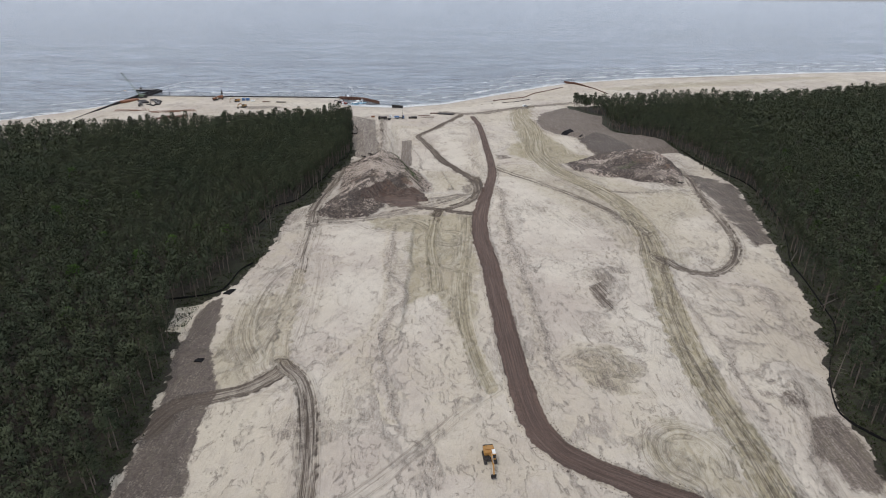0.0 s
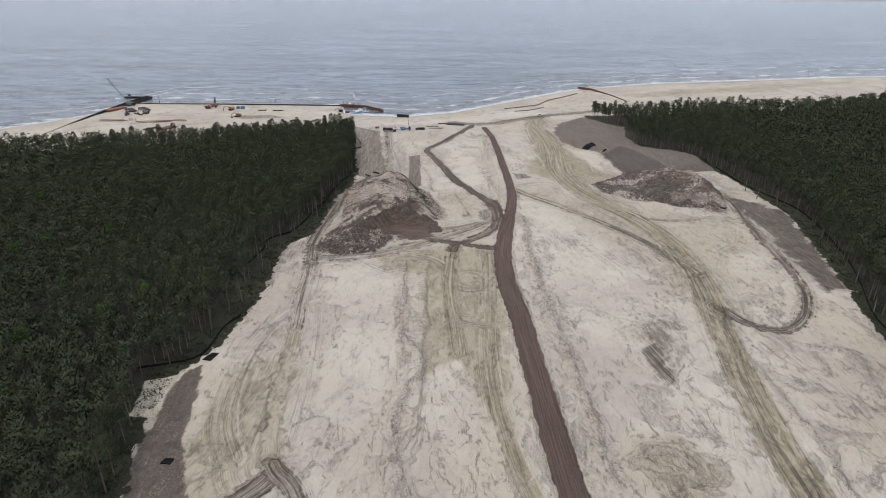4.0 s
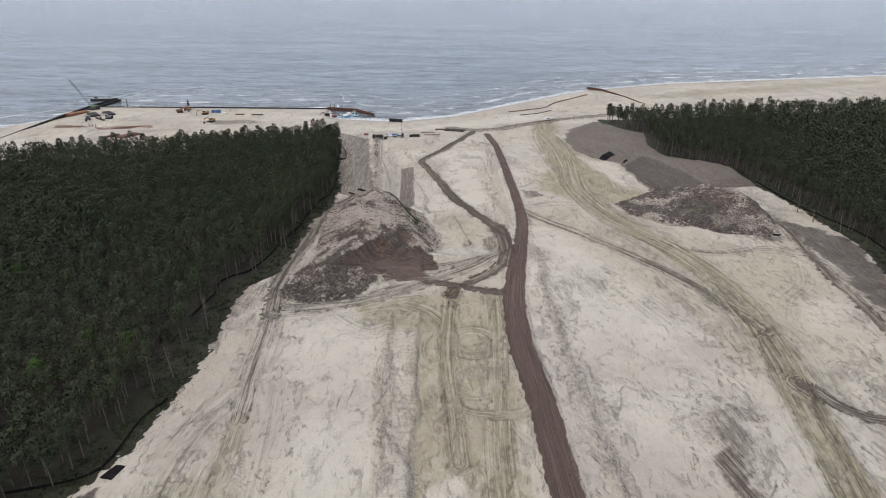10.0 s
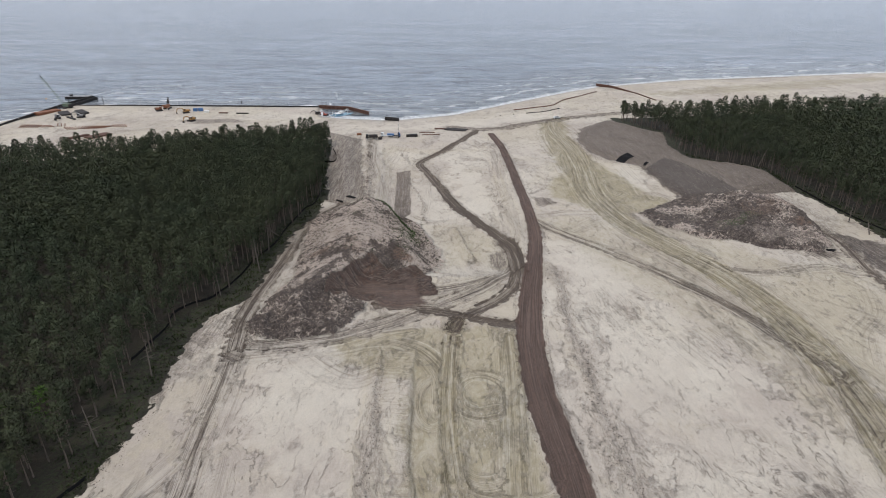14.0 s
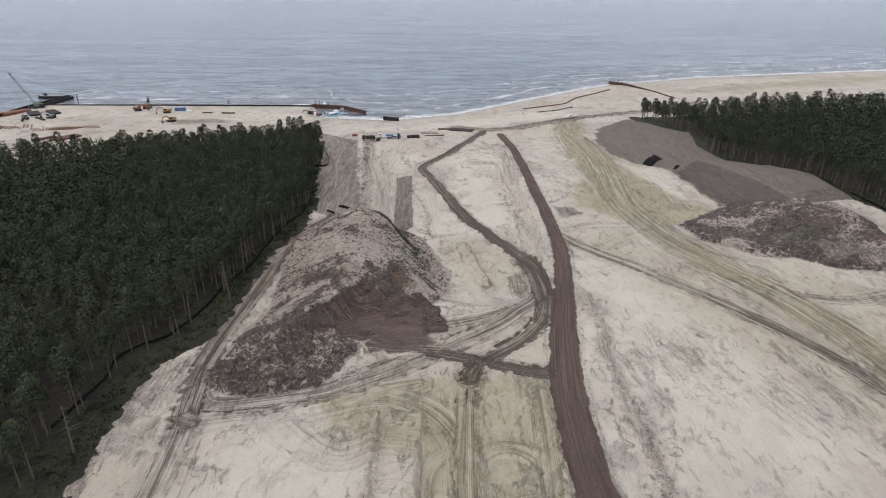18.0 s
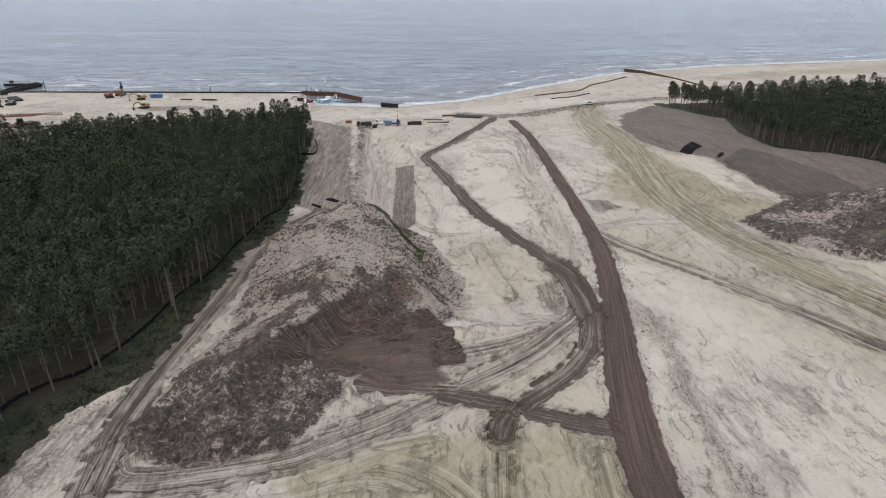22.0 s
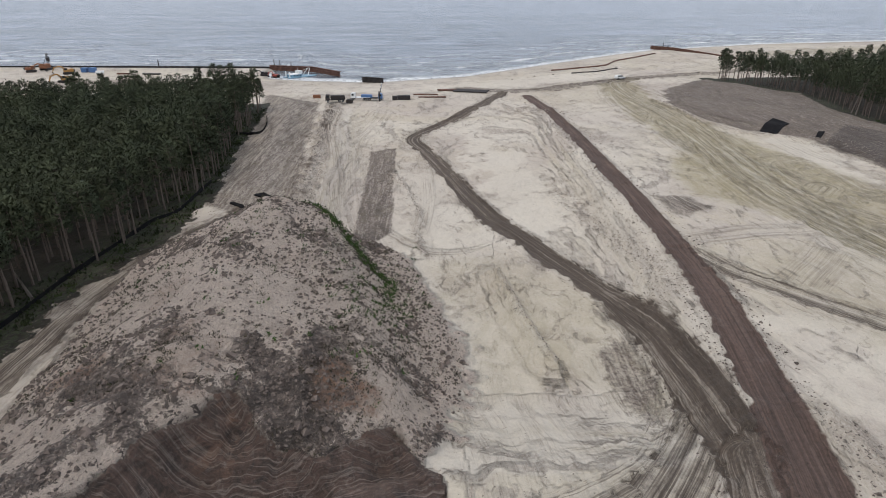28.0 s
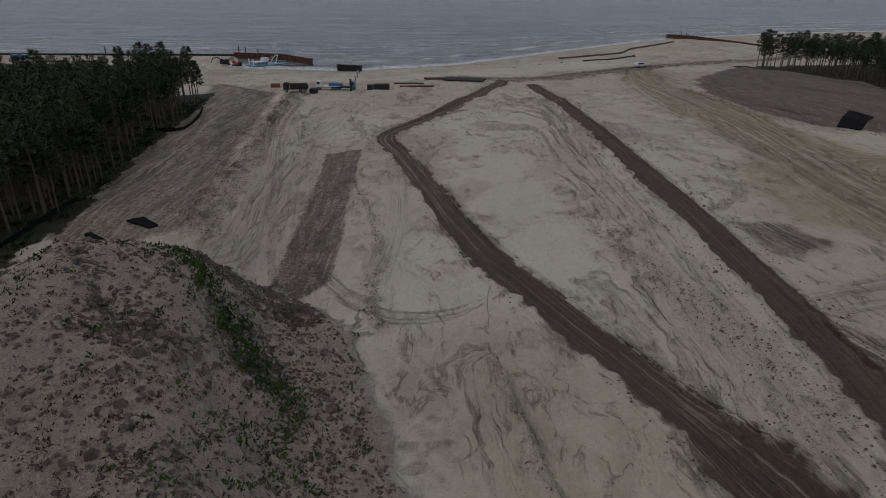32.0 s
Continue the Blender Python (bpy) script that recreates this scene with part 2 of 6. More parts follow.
    brn = k.mix(k.ramp(bands, 0.52, 0.62, 0, 0.7), brn, BROWN_C)
    brn = k.mix(k.ramp(fine, 0.40, 0.30, 0, 0.7), brn, BROWN_A)
    dug = k.math("MULTIPLY", brown, dark, clamp=True)
    brn = k.mix(k.math("MULTIPLY", dug, k.ramp(lump, 0.50, 0.60)), brn, PEAT_A)
    brn = k.mix(k.math("MULTIPLY", dug, k.ramp(speck, 0.46, 0.38)), brn, PEAT_B)
    brn = k.mix(k.math("MULTIPLY", dug, k.math("MULTIPLY", k.ramp(lines, 0.52, 0.62), 0.5)), brn, PEAT_E)
    brn = k.mix(k.math("MULTIPLY", rust, k.ramp(mid, 0.42, 0.54, 0.6, 0.0)), brn, RUST)
    brn = k.mix(k.math("MULTIPLY", bare, k.ramp(mid, 0.45, 0.58, 0.0, 0.8)), brn, PEAT_B)
    brown_at = k.math("ADD", brown, k.math("MULTIPLY", k.math("SUBTRACT", fine, 0.5), k.math("MULTIPLY", brown, 1.2)))
    col = k.mix(k.ramp(brown_at, 0.30, 0.62), col, brn)
    # spoil: pale sandy overburden broken by dark peat, darker and coarser where it was tipped last
    far_c, tone_c = cells(0.62, 1.5)
    far_f, tone_f = cells(1.7, 0.6)
    grain = k.math("ADD", speck, k.math("MULTIPLY", k.math("SUBTRACT", dark, 0.5), 0.20))
    mass = k.math("ADD", lump, k.math("MULTIPLY", k.math("SUBTRACT", dark, 0.5), 0.34))
    pale = k.mix(k.ramp(mid, 0.46, 0.60, 0, 0.5), PEAT_C, PEAT_E)
    pale = k.mix(k.math("MULTIPLY", k.ramp(lines, 0.52, 0.60), k.math("MULTIPLY", stripe, 0.35)), pale, PEAT_B)
    heavy = k.mix(tone_c, PEAT_A, PEAT_B)
    heavy = k.mix(k.ramp(tone_f, 0.45, 1.0, 0, 0.4), heavy, PEAT_E)
    # clefts between the lumps get painted shade, growing with distance from each lump's middle
    heavy = k.mix(k.ramp(far_c, 0.55, 0.95, 0, 0.6), heavy, PEAT_AND_SHADE)
    spoil = k.mix(k.ramp(mass, 0.54, 0.58, 0, 0.9), pale, heavy)
    spoil = k.mix(k.math("MULTIPLY", k.ramp(grain, 0.535, 0.56), k.ramp(dark, 0.4, 0.9, 0.92, 0.6)), spoil, k.mix(tone_f, PEAT_AND_SHADE, PEAT_A))
    spoil = k.mix(k.math("MULTIPLY", k.ramp(fine, 0.56, 0.59), k.ramp(dark, 0.1, 0.9, 0.4, 0.5)), spoil, PEAT_A)
    spoil = k.mix(k.math("MULTIPLY", k.ramp(fine, 0.44, 0.40), k.ramp(dark, 0.3, 1.0, 0.5, 0.2)), spoil, PEAT_E)
    spoil = k.mix(k.math("MULTIPLY", bare, k.math("MULTIPLY", k.ramp(mid, 0.40, 0.56, 1.0, 0.5), k.ramp(speck, 0.46, 0.56, 1.0, 0.3))), spoil, k.mix(k.ramp(lines, 0.50, 0.58, 0, 0.45), PEAT_C, PEAT_E))
    spoil = k.mix(k.math("MULTIPLY", rust, k.ramp(speck, 0.40, 0.60, 1.0, 0.25)), spoil, k.mix(k.ramp(fine, 0.35, 0.65), RUST, PEAT_B))
    spoil_at = k.math("ADD", peat, k.math("MULTIPLY", k.math("SUBTRACT", k.math("ADD", k.math("MULTIPLY", speck, 0.6), k.math("MULTIPLY", fine, 0.4)), 0.5), k.ramp(peat, 0.0, 0.3, 0.0, 3.2)))
    col = k.mix(k.ramp(spoil_at, 0.38, 0.58), col, spoil)
    # forest floor: litter and low plants, with the canopy's shade in their colour
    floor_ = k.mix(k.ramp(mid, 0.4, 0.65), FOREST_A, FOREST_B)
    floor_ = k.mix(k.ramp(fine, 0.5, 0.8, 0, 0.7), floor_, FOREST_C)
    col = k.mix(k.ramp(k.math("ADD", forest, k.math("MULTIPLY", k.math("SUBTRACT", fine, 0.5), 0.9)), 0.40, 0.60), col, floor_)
    herb = k.mix(k.ramp(fine, 0.35, 0.65), HERB_A, HERB_B)
    col = k.mix(k.math("MULTIPLY", green, k.ramp(k.noise(1.4, 5, 0.7, pos), 0.46, 0.56), clamp=True), col, herb)
    col = k.mix(k.math("MULTIPLY", wet, 0.6), col, WET)
    for tex, much in ((grit, 0.24), (fine, 0.22)):
        swing = k.ramp(rough, 0, 1, 0.35 * much, much)
        col = k.mix(1.0, col, k.math("ADD", 1.0, k.math("MULTIPLY", k.ramp(tex, 0.3, 0.7, -1.0, 1.0), swing)), "MULTIPLY")
    h = k.math("MULTIPLY", fine, k.ramp(rough, 0, 1, 0.36, 1.1))
    h = k.math("ADD", h, k.math("MULTIPLY", k.math("MULTIPLY", both_, stripe), 1.3))
    h = k.math("ADD", h, k.math("MULTIPLY", k.math("MULTIPLY", speck, peat), 2.6))
    h = k.math("ADD", h, k.math("MULTIPLY", k.math("MULTIPLY", lump, k.math("MAXIMUM", peat, dug)), 2.2))
    h = k.math("ADD", h, k.math("MULTIPLY", k.math("MULTIPLY", speck, dug), 1.6))
    h = k.math("SUBTRACT", h, k.math("MULTIPLY", k.math("MULTIPLY", far_c, peat), k.ramp(dark, 0.4, 0.9, 0.3, 1.0)))
    h = k.math("ADD", h, k.math("MULTIPLY", mid, k.ramp(churn, 0, 1, 0.8, 1.5)))
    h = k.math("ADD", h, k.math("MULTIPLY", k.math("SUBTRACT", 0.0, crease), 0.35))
    h = k.math("ADD", h, k.math("MULTIPLY", drift, 0.25))
    return k.finish(col, k.ramp(wet, 0, 1, 0.93, 0.35), h, 1.0, 0.45)


SAND_A, SAND_B, SAND_C, SAND_D, SAND_E = (0.450, 0.394, 0.337), (0.388, 0.337, 0.286), (0.325, 0.280, 0.234), (0.225, 0.190, 0.156), (0.572, 0.522, 0.442)
SAND_Y, MARK = (0.485, 0.428, 0.326), (0.185, 0.150, 0.118)
OLIVE, OLIVE_B, OLIVE_DARK, CLOD = (0.345, 0.300, 0.193), (0.240, 0.205, 0.128), (0.150, 0.123, 0.074), (0.12, 0.10, 0.082)
DIRT_A, DIRT_B, DIRT_C = (0.165, 0.128, 0.098), (0.075, 0.057, 0.044), (0.115, 0.089, 0.067)
GREY_A, GREY_B, GREY_C, GREY_D = (0.122, 0.097, 0.080), (0.182, 0.149, 0.125), (0.088, 0.069, 0.057), (0.205, 0.178, 0.125)
GREY_E = (0.062, 0.049, 0.043)
BROWN_A, BROWN_B, BROWN_C = (0.060, 0.041, 0.033), (0.150, 0.098, 0.077), (0.190, 0.130, 0.104)
# the near-black tone serves dark peat specks and the painted shade in clefts
PEAT_A, PEAT_B, PEAT_C, PEAT_AND_SHADE, RUST = (0.058, 0.045, 0.039), (0.190, 0.150, 0.128), (0.61, 0.515, 0.435), (0.024, 0.019, 0.017), (0.36, 0.195, 0.118)
PEAT_E = (0.49, 0.398, 0.335)
# forest floor tones, lowered to hold the canopy's shade as well
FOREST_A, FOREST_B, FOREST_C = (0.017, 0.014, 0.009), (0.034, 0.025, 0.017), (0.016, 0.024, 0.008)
HERB_A, HERB_B, WET = (0.035, 0.075, 0.015), (0.065, 0.105, 0.025), (0.17, 0.145, 0.115)

# ------------------------------------------------------------ the lie of the land
SEA = -1.5


def hashed(ix, iy, seed):
    v = (ix.astype(np.int64) * 374761393 + iy.astype(np.int64) * 668265263 + seed * 974634211) & 0xFFFFFFFF
    v = ((v ^ (v >> 13)) * 1274126177) & 0xFFFFFFFF
    return ((v ^ (v >> 16)) & 0xFFFF).astype(np.float32) / 65535.0


def field(x, y, size, seed, octaves=3):
    """Smooth value noise from -1 to 1 with patches of that size in metres."""
    total, amp, norm = 0.0, 1.0, 0.0
    for o in range(octaves):
        u, v = x / size, y / size
        iu, iv = np.floor(u), np.floor(v)
        fu, fv = u - iu, v - iv
        fu, fv = fu * fu * (3 - 2 * fu), fv * fv * (3 - 2 * fv)
        a, b = hashed(iu, iv, seed + o), hashed(iu + 1, iv, seed + o)
        c, d = hashed(iu, iv + 1, seed + o), hashed(iu + 1, iv + 1, seed + o)
        total = total + amp * ((a * (1 - fu) + b * fu) * (1 - fv) + (c * (1 - fu) + d * fu) * fv)
        norm, amp, size = norm + amp, amp * 0.5, size * 0.5
    return 2 * total / norm - 1


def step(a, b, v):
    u = np.clip((v - a) / (b - a), 0, 1)
    return u * u * (3 - 2 * u)


def curve(points, n=5):
    """A smooth line through a few points of the plan."""
    p = np.array(points, float)
    p = np.vstack([2 * p[0] - p[1], p, 2 * p[-1] - p[-2]])
    out = []
    for i in range(1, len(p) - 2):
        for u in np.arange(n) / n:
            out.append(0.5 * (2 * p[i] + (p[i + 1] - p[i - 1]) * u + (2 * p[i - 1] - 5 * p[i] + 4 * p[i + 1] - p[i + 2]) * u * u
                              + (3 * p[i] - p[i - 1] - 3 * p[i + 1] + p[i + 2]) * u ** 3))
    out.append(p[-2])
    return np.array(out)


def to_line(x, y, line):
    """Signed distance across a line and the way along it."""
    best = np.full(x.shape, 1e9, np.float32)
    side, way, run = np.zeros(x.shape, np.float32), np.zeros(x.shape, np.float32), 0.0
    for a, b in zip(line[:-1], line[1:]):
        d = b - a
        size = math.hypot(*d)
        u = np.clip(((x - a[0]) * d[0] + (y - a[1]) * d[1]) / size ** 2, 0, 1)
        px, py = x - a[0] - u * d[0], y - a[1] - u * d[1]
        r = np.hypot(px, py)
        near = r < best
        best = np.where(near, r, best)
        side = np.where(near, np.where(d[0] * py - d[1] * px > 0, r, -r), side)
        way = np.where(near, run + u * size, way)
        run += size
    return best, side, way


def in_area(x, y, points):
    """Distance to the edge of an area, above 0 inside it."""
    p = np.array(points, float)
    inside = np.zeros(x.shape, bool)
    best = np.full(x.shape, 1e9, np.float32)
    for a, b in zip(p, np.roll(p, -1, axis=0)):
        d = b - a
        u = np.clip(((x - a[0]) * d[0] + (y - a[1]) * d[1]) / (d @ d), 0, 1)
        best = np.minimum(best, np.hypot(x - a[0] - u * d[0], y - a[1] - u * d[1]))
        with np.errstate(divide="ignore", invalid="ignore"):
            cross = ((a[1] > y) != (b[1] > y)) & (x < d[0] * (y - a[1]) / (d[1] if d[1] else 1e-9) + a[0])
        inside ^= cross
    return np.where(inside, best, -best)


COAST_X = (-700, -450, -327, -300, -276, -272, -95, -89, -75, -40, 0, 43, 97, 126, 218, 460, 900)
COAST_Y = (270, 370, 441, 475, 512, 547, 548, 521, 515, 510, 529, 573, 627, 652, 697, 762, 850)
LEFT_Y = (-600, 60, 90, 106, 122, 142, 160, 170, 178, 190, 199, 210, 232, 250, 259, 266, 287, 310, 326, 345, 369, 385, 400, 440, 462, 500)
LEFT_X = (-72, -70, -67, -68, -70, -76, -77, -77, -73, -70, -68.5, -67.5, -68, -69.5, -66, -61, -60, -59.5, -56, -54, -57, -60, -62, -67, -73, -76)
RIGHT_Y = (-600, 60, 95, 107, 121, 146, 173, 203, 237, 252, 294, 332, 373, 402, 414, 440, 468, 478, 500, 520)
RIGHT_X = (95, 93, 93, 96, 97, 109, 119, 127, 136, 140, 150, 149, 145, 138, 116, 115, 121, 108, 101, 102)


def coast(x):
    return np.interp(x, COAST_X, COAST_Y)


def left_north(x):
    return np.interp(x, (-700, -330, -280, -217, -170, -120, -66), (234, 366, 384, 399, 413, 430, 451))


def right_north(x):
    return np.interp(x, (98, 146, 199, 305, 416, 900), (514, 518, 532, 550, 596, 740))


def woods(x, y):
    """How far inside the woods a place lies."""
    left = np.minimum(np.interp(y, LEFT_Y, LEFT_X) - x, left_north(x) - y)
    right = np.minimum(x - np.interp(y, RIGHT_Y, RIGHT_X), right_north(x) - y)
    return np.maximum(left, right)


MAIN_ROAD = curve([(60, 84), (45.8, 91.5), (32.5, 99), (24.7, 106), (21, 118), (19.3, 144), (18, 172), (17, 200), (15.2, 222),
                   (15.0, 234), (15.6, 248), (17.2, 260), (19.4, 274), (21.6, 286), (24.2, 302), (25.8, 318), (26, 345), (25.6, 378), (25, 410), (24.2, 440), (21, 468)])
MAIN_WIDTH = ((60, 250, 275, 295, 320, 345, 440), (7.0, 7.2, 6.4, 5.4, 4.8, 4.4, 4.2))
FORK_ROAD = curve([(14.5, 275), (16.4, 283), (17.2, 292), (17.3, 301), (16.8, 310), (14.3, 320), (9.4, 331), (3.8, 342.5), (-2.6, 357), (-9.0, 379), (-14.6, 398), (-18.4, 409),
                   (-16.5, 419), (-9, 430), (2.4, 450), (13, 476)])
SHORE_ROAD = curve([(-2, 486), (14, 479), (30, 484), (60, 505), (98, 525), (150, 548)])
OLIVE_ROAD = curve([(72, 512), (62, 500), (60, 470), (62, 440), (60, 400), (56, 360), (60, 330), (70, 306), (79, 286), (83.5, 265), (84.5, 242),
                    (82.5, 221), (77.4, 195), (71.5, 160), (68.8, 130), (69, 110), (68.4, 93), (66, 70)])
LINK_ROAD = curve([(27, 326), (32, 317.5), (44, 304), (57, 288.5), (72, 266), (79.5, 247), (83.5, 234)])
EAST_ROAD = curve([(72, 298), (82, 289), (95, 286), (113, 290), (124, 285)])
LOOP_ROAD = curve([(82, 208), (86, 199), (93, 194.5), (101, 197), (109, 206), (117, 222), (121, 243), (124, 268), (127, 290), (131, 314), (126, 335)])
WEST_ROAD = curve([(-46, 345), (-53, 330), (-57, 313), (-57.5, 292), (-58.5, 274), (-59, 256), (-57, 242), (-55, 226), (-53.5, 208), (-51.7, 193), (-49.5, 169),
                   (-46.6, 149), (-43.5, 137), (-37.4, 130), (-33, 119), (-29.6, 103), (-27.5, 88), (-26, 70)])
SPUR_ROAD = curve([(-42, 134), (-49, 125.5), (-57, 121.5), (-64, 118), (-68, 108)])
HEAP_ROAD = curve([(-57, 248), (-53.5, 243.5), (-44, 244.5), (-34, 247), (-28, 250), (-21, 254), (-14, 259.3), (-6.6, 265), (0.7, 270.2), (8.4, 278), (15.5, 288)])
CROSS_ROAD = curve([(-24, 264), (-17, 262.8), (-10.8, 261.3), (-3, 258.5), (4.2, 256), (12, 253.5)])
MID_ROAD = curve([(17, 284), (14.6, 275.6), (9.8, 268), (3.8, 262.3), (-1.0, 257.6), (-3.3, 252.5), (-4.3, 243.3), (-4.9, 231.3), (-5.3, 221), (-4.8, 209), (-3.6, 196), (-2.5, 180)])
MID_ROAD_EAST = curve([(10, 248), (9.6, 237), (8.5, 218), (7, 200), (6, 182), (6.5, 160), (9, 140), (12, 126)])
WALL_ROAD = curve([(-22, 268.5), (-14.2, 271.6), (-7, 273.7), (0.6, 276.5), (9, 281.6), (15, 291)])
LEFT_HEAP = (((-34, 322), 10.7, (-33, 288), 9.4), ((-33, 288), 9.4, (-45, 259), 4.4))
RIGHT_HEAP = [(69, 337), (72, 325), (84, 313), (94, 312), (103, 304), (114, 303), (120, 301), (127, 308), (132, 326), (130, 344), (115, 353), (104, 353), (94, 357), (86, 351)]
BITE_AREA = [(-39.5, 264.5), (-38, 270.5), (-36, 274), (-33, 279.5), (-30.5, 282.3), (-28, 284), (-25, 282.4), (-22.7, 281.5), (-20, 281.6), (-18.2, 283),
             (-14.5, 286.5), (-10.5, 282), (-8, 272), (-9, 262), (-20, 259), (-26, 261), (-28.5, 265.5), (-34, 267)]
LOBE = [(-57, 251), (-55, 246.5), (-45, 245.5), (-39, 247), (-33, 248.5), (-31.5, 254), (-27.5, 260), (-26.5, 265), (-32, 267), (-38, 270), (-44, 277), (-52, 281), (-55.5, 266)]


def heap(x, y, spine, slope):
    top = np.full(x.shape, -99.0, np.float32)
    for a, ha, b, hb in spine:
        d = np.subtract(b, a)
        u = np.clip(((x - a[0]) * d[0] + (y - a[1]) * d[1]) / (d @ d), 0, 1)
        r = np.hypot(x - a[0] - u * d[0], y - a[1] - u * d[1])
        east = step(-4, 14, x - a[0] - u * d[0]) * step(272, 292, y) * (1 - step(306, 324, y))
        top = np.maximum(top, ha + (hb - ha) * u - slope * (1 - 0.27 * east) * (np.sqrt(r * r + 2.5) - 1.6))
    return top


def left_heap(x, y):
    """The tall cone of spoil with the loads tipped round its south-western foot."""
    return np.maximum(heap(x, y, LEFT_HEAP, 0.53), np.minimum(0.62 * in_area(x, y, LOBE), 2.5))


def right_heap(x, y):
    """A broad ramp of spoil with its crest along the north and a low fan to the west."""
    ramp = 1.0 + 6.3 * step(304, 343, y - 0.10 * (x - 112)) * step(84, 112, x) + 0.8 * step(70, 90, x)
    return np.minimum(0.75 * in_area(x, y, RIGHT_HEAP), ramp)


def lumps(x, y, size, seed):
    """Tipped loads: rounded mounds with sharp creases between them."""
    a = np.abs(field(x, y, size, seed, 1))
    b = np.abs(field(x + 0.7 * y, y - 0.4 * x, size * 0.62, seed + 9, 2))
    return 1.0 - 1.6 * np.minimum(a, 0.6) - 0.9 * np.minimum(b, 0.5)


def land(x, y):
    """Height of the bare land, before ruts and clods."""
    shore = coast(x) - y
    z = np.where(shore > 0, SEA + np.minimum(0.05 * shore, 0.5) + 1.2 * step(8, 60, shore), SEA + np.maximum(0.03 * shore, -4.0))
    z = z + (0.45 * field(x, y, 40, 3) + 0.15 * field(x, y, 9, 4)) * step(20, 80, shore)
    fill = in_area(x, y, [(-275, 470), (-273, 547.5), (-94, 547.5), (-92, 470)])
    z = np.where(fill > 0, np.maximum(z, -0.35 - 0.6 * (1 - step(0, 1.0, fill))), z)
    main_x = np.interp(y, MAIN_ROAD[::-1][:, 1][::-1], MAIN_ROAD[::-1][:, 0][::-1])
    west_x = np.interp(y, (250, 300, 345, 390, 440, 470), (-12, -20, -36, -38, -44, -48))
    # the dug basin between the western bank and the bank that carries the main road
    low = step(279, 297, y) * (1 - step(418, 452, y)) * step(0, 9, x - west_x) * (1 - step(-11.5, -2.8, x - main_x))
    z = z - (2.3 + 1.6 * (1 - step(345, 410, y))) * low
    z = z + 1.1 * step(-7, -3, x - main_x) * (1 - step(10, 45, x - main_x)) * step(250, 300, y) * (1 - step(400, 450, y))
    # banks of stripped soil before the woods
    bank = in_area(x, y, RIGHT_BANK)
    z = z + 1.5 * step(0, 7, bank) + 0.9 * step(9, 22, bank) + 0.7 * step(-1.2, 0.4, x - 121 + 0.07 * (y - 380)) * step(0, 8, bank) * (y < 404)
    z = z + 1.5 * step(0, 14, in_area(x, y, LEFT_BANK))
    # low scarps and mounds left by the machines
    z = z + 1.2 * step(-12, 0, x + 13 + 2.0 * field(x, y, 14, 11)) * (1 - step(0, 1.4, x + 13 + 2.0 * field(x, y, 14, 11))) * step(140, 165, y) * (1 - step(228, 245, y))
    z = z + 0.9 * np.exp(-(((x - 43) / 9) ** 2 + ((y - 139) / 7) ** 2)) + 1.4 * np.exp(-(((x - 54) / 8) ** 2 + ((y - 186) / 13) ** 2))
    z = z + 1.5 * np.exp(-(((x - 92) / 6) ** 2 + ((y - 124) / 12) ** 2))
    d_, ridge, _ = to_line(x, y, curve([(-1, 325.5), (0, 318), (1.4, 311), (3.4, 302)]))
    z = z + 1.5 * np.exp(-(d_ / np.where(ridge > 0, 0.7, 3.2)) ** 2)
    tall = left_heap(x, y)
    rough = step(-0.5, 3, tall)
    tipped = step(4, -14, y - 274 - 0.35 * (x + 33))
    tall = tall + rough * (1.4 * field(x, y, 10, 21, 4) - 0.3 + 0.62 * field(x, y, 3.2, 27, 3) + tipped * (1.5 * lumps(x, y, 4.5, 25) - 0.4))
    z = np.where(tall > 0, z + tall, z)
    tall = right_heap(x, y)
    rough = step(0.0, 1.5, tall)
    tall = tall + rough * (0.5 * field(x, y, 9, 22, 4) + 1.0 * lumps(x, y, 5, 35) * step(80, 95, x) - 0.2)
    z = np.where(tall > 0, np.maximum(z, tall), z)
    # the bite that the excavators took out of the heap
    bite = in_area(x, y, BITE_AREA) + 1.1 * field(x, y, 4, 31, 3)
    z = z - np.maximum(z - 0.2 - 0.5 * field(x, y, 5, 33, 3), 0) * np.clip(bite / 4.5, 0, 1) ** 0.75
    return z


DARK_FACE = [(89, 396), (103, 411), (110, 397), (119, 362), (112, 350), (97, 345), (92.5, 357), (89.5, 372)]
LEFT_BANK = [(-75, 470), (-52, 452), (-44, 392), (-38, 352), (-47, 344), (-57, 349), (-62, 385), (-68, 425)]
RIGHT_BANK = [(76, 482), (99, 509), (130, 494), (124, 420), (150, 395), (146, 366), (105, 352), (91, 354), (88.5, 370), (88.5, 384), (88, 402), (77, 412), (69, 430), (68, 456)]
EAST_BANK = [(133, 322), (148, 306), (150, 294), (140, 252), (133, 221), (123, 219), (127, 264)]
WEST_STRIP = [(-72, 173), (-63, 137), (-57, 124), (-56, 113), (-52, 90), (-66, 88), (-70, 122), (-75, 143), (-76, 168)]
CLEARING = [(-82, 152), (-84, 166), (-76, 169), (-72, 151)]
GREY_STRIP = [(-29, 396), (-22.5, 400), (-19.5, 345), (-22, 340), (-26, 336)]
OLIVE_MID = [(-12, 170), (-13, 228), (-30, 236), (-34, 246), (-5, 253), (12, 252), (12, 196), (8, 150), (2, 160), (-2, 176)]
OLIVE_EAST = [(54, 500), (72, 503), (66, 462), (66, 430), (70, 405), (75, 382), (78, 362), (86, 352), (80, 342), (66, 336), (50, 341), (39, 352), (40, 372), (48, 384), (50, 440)]
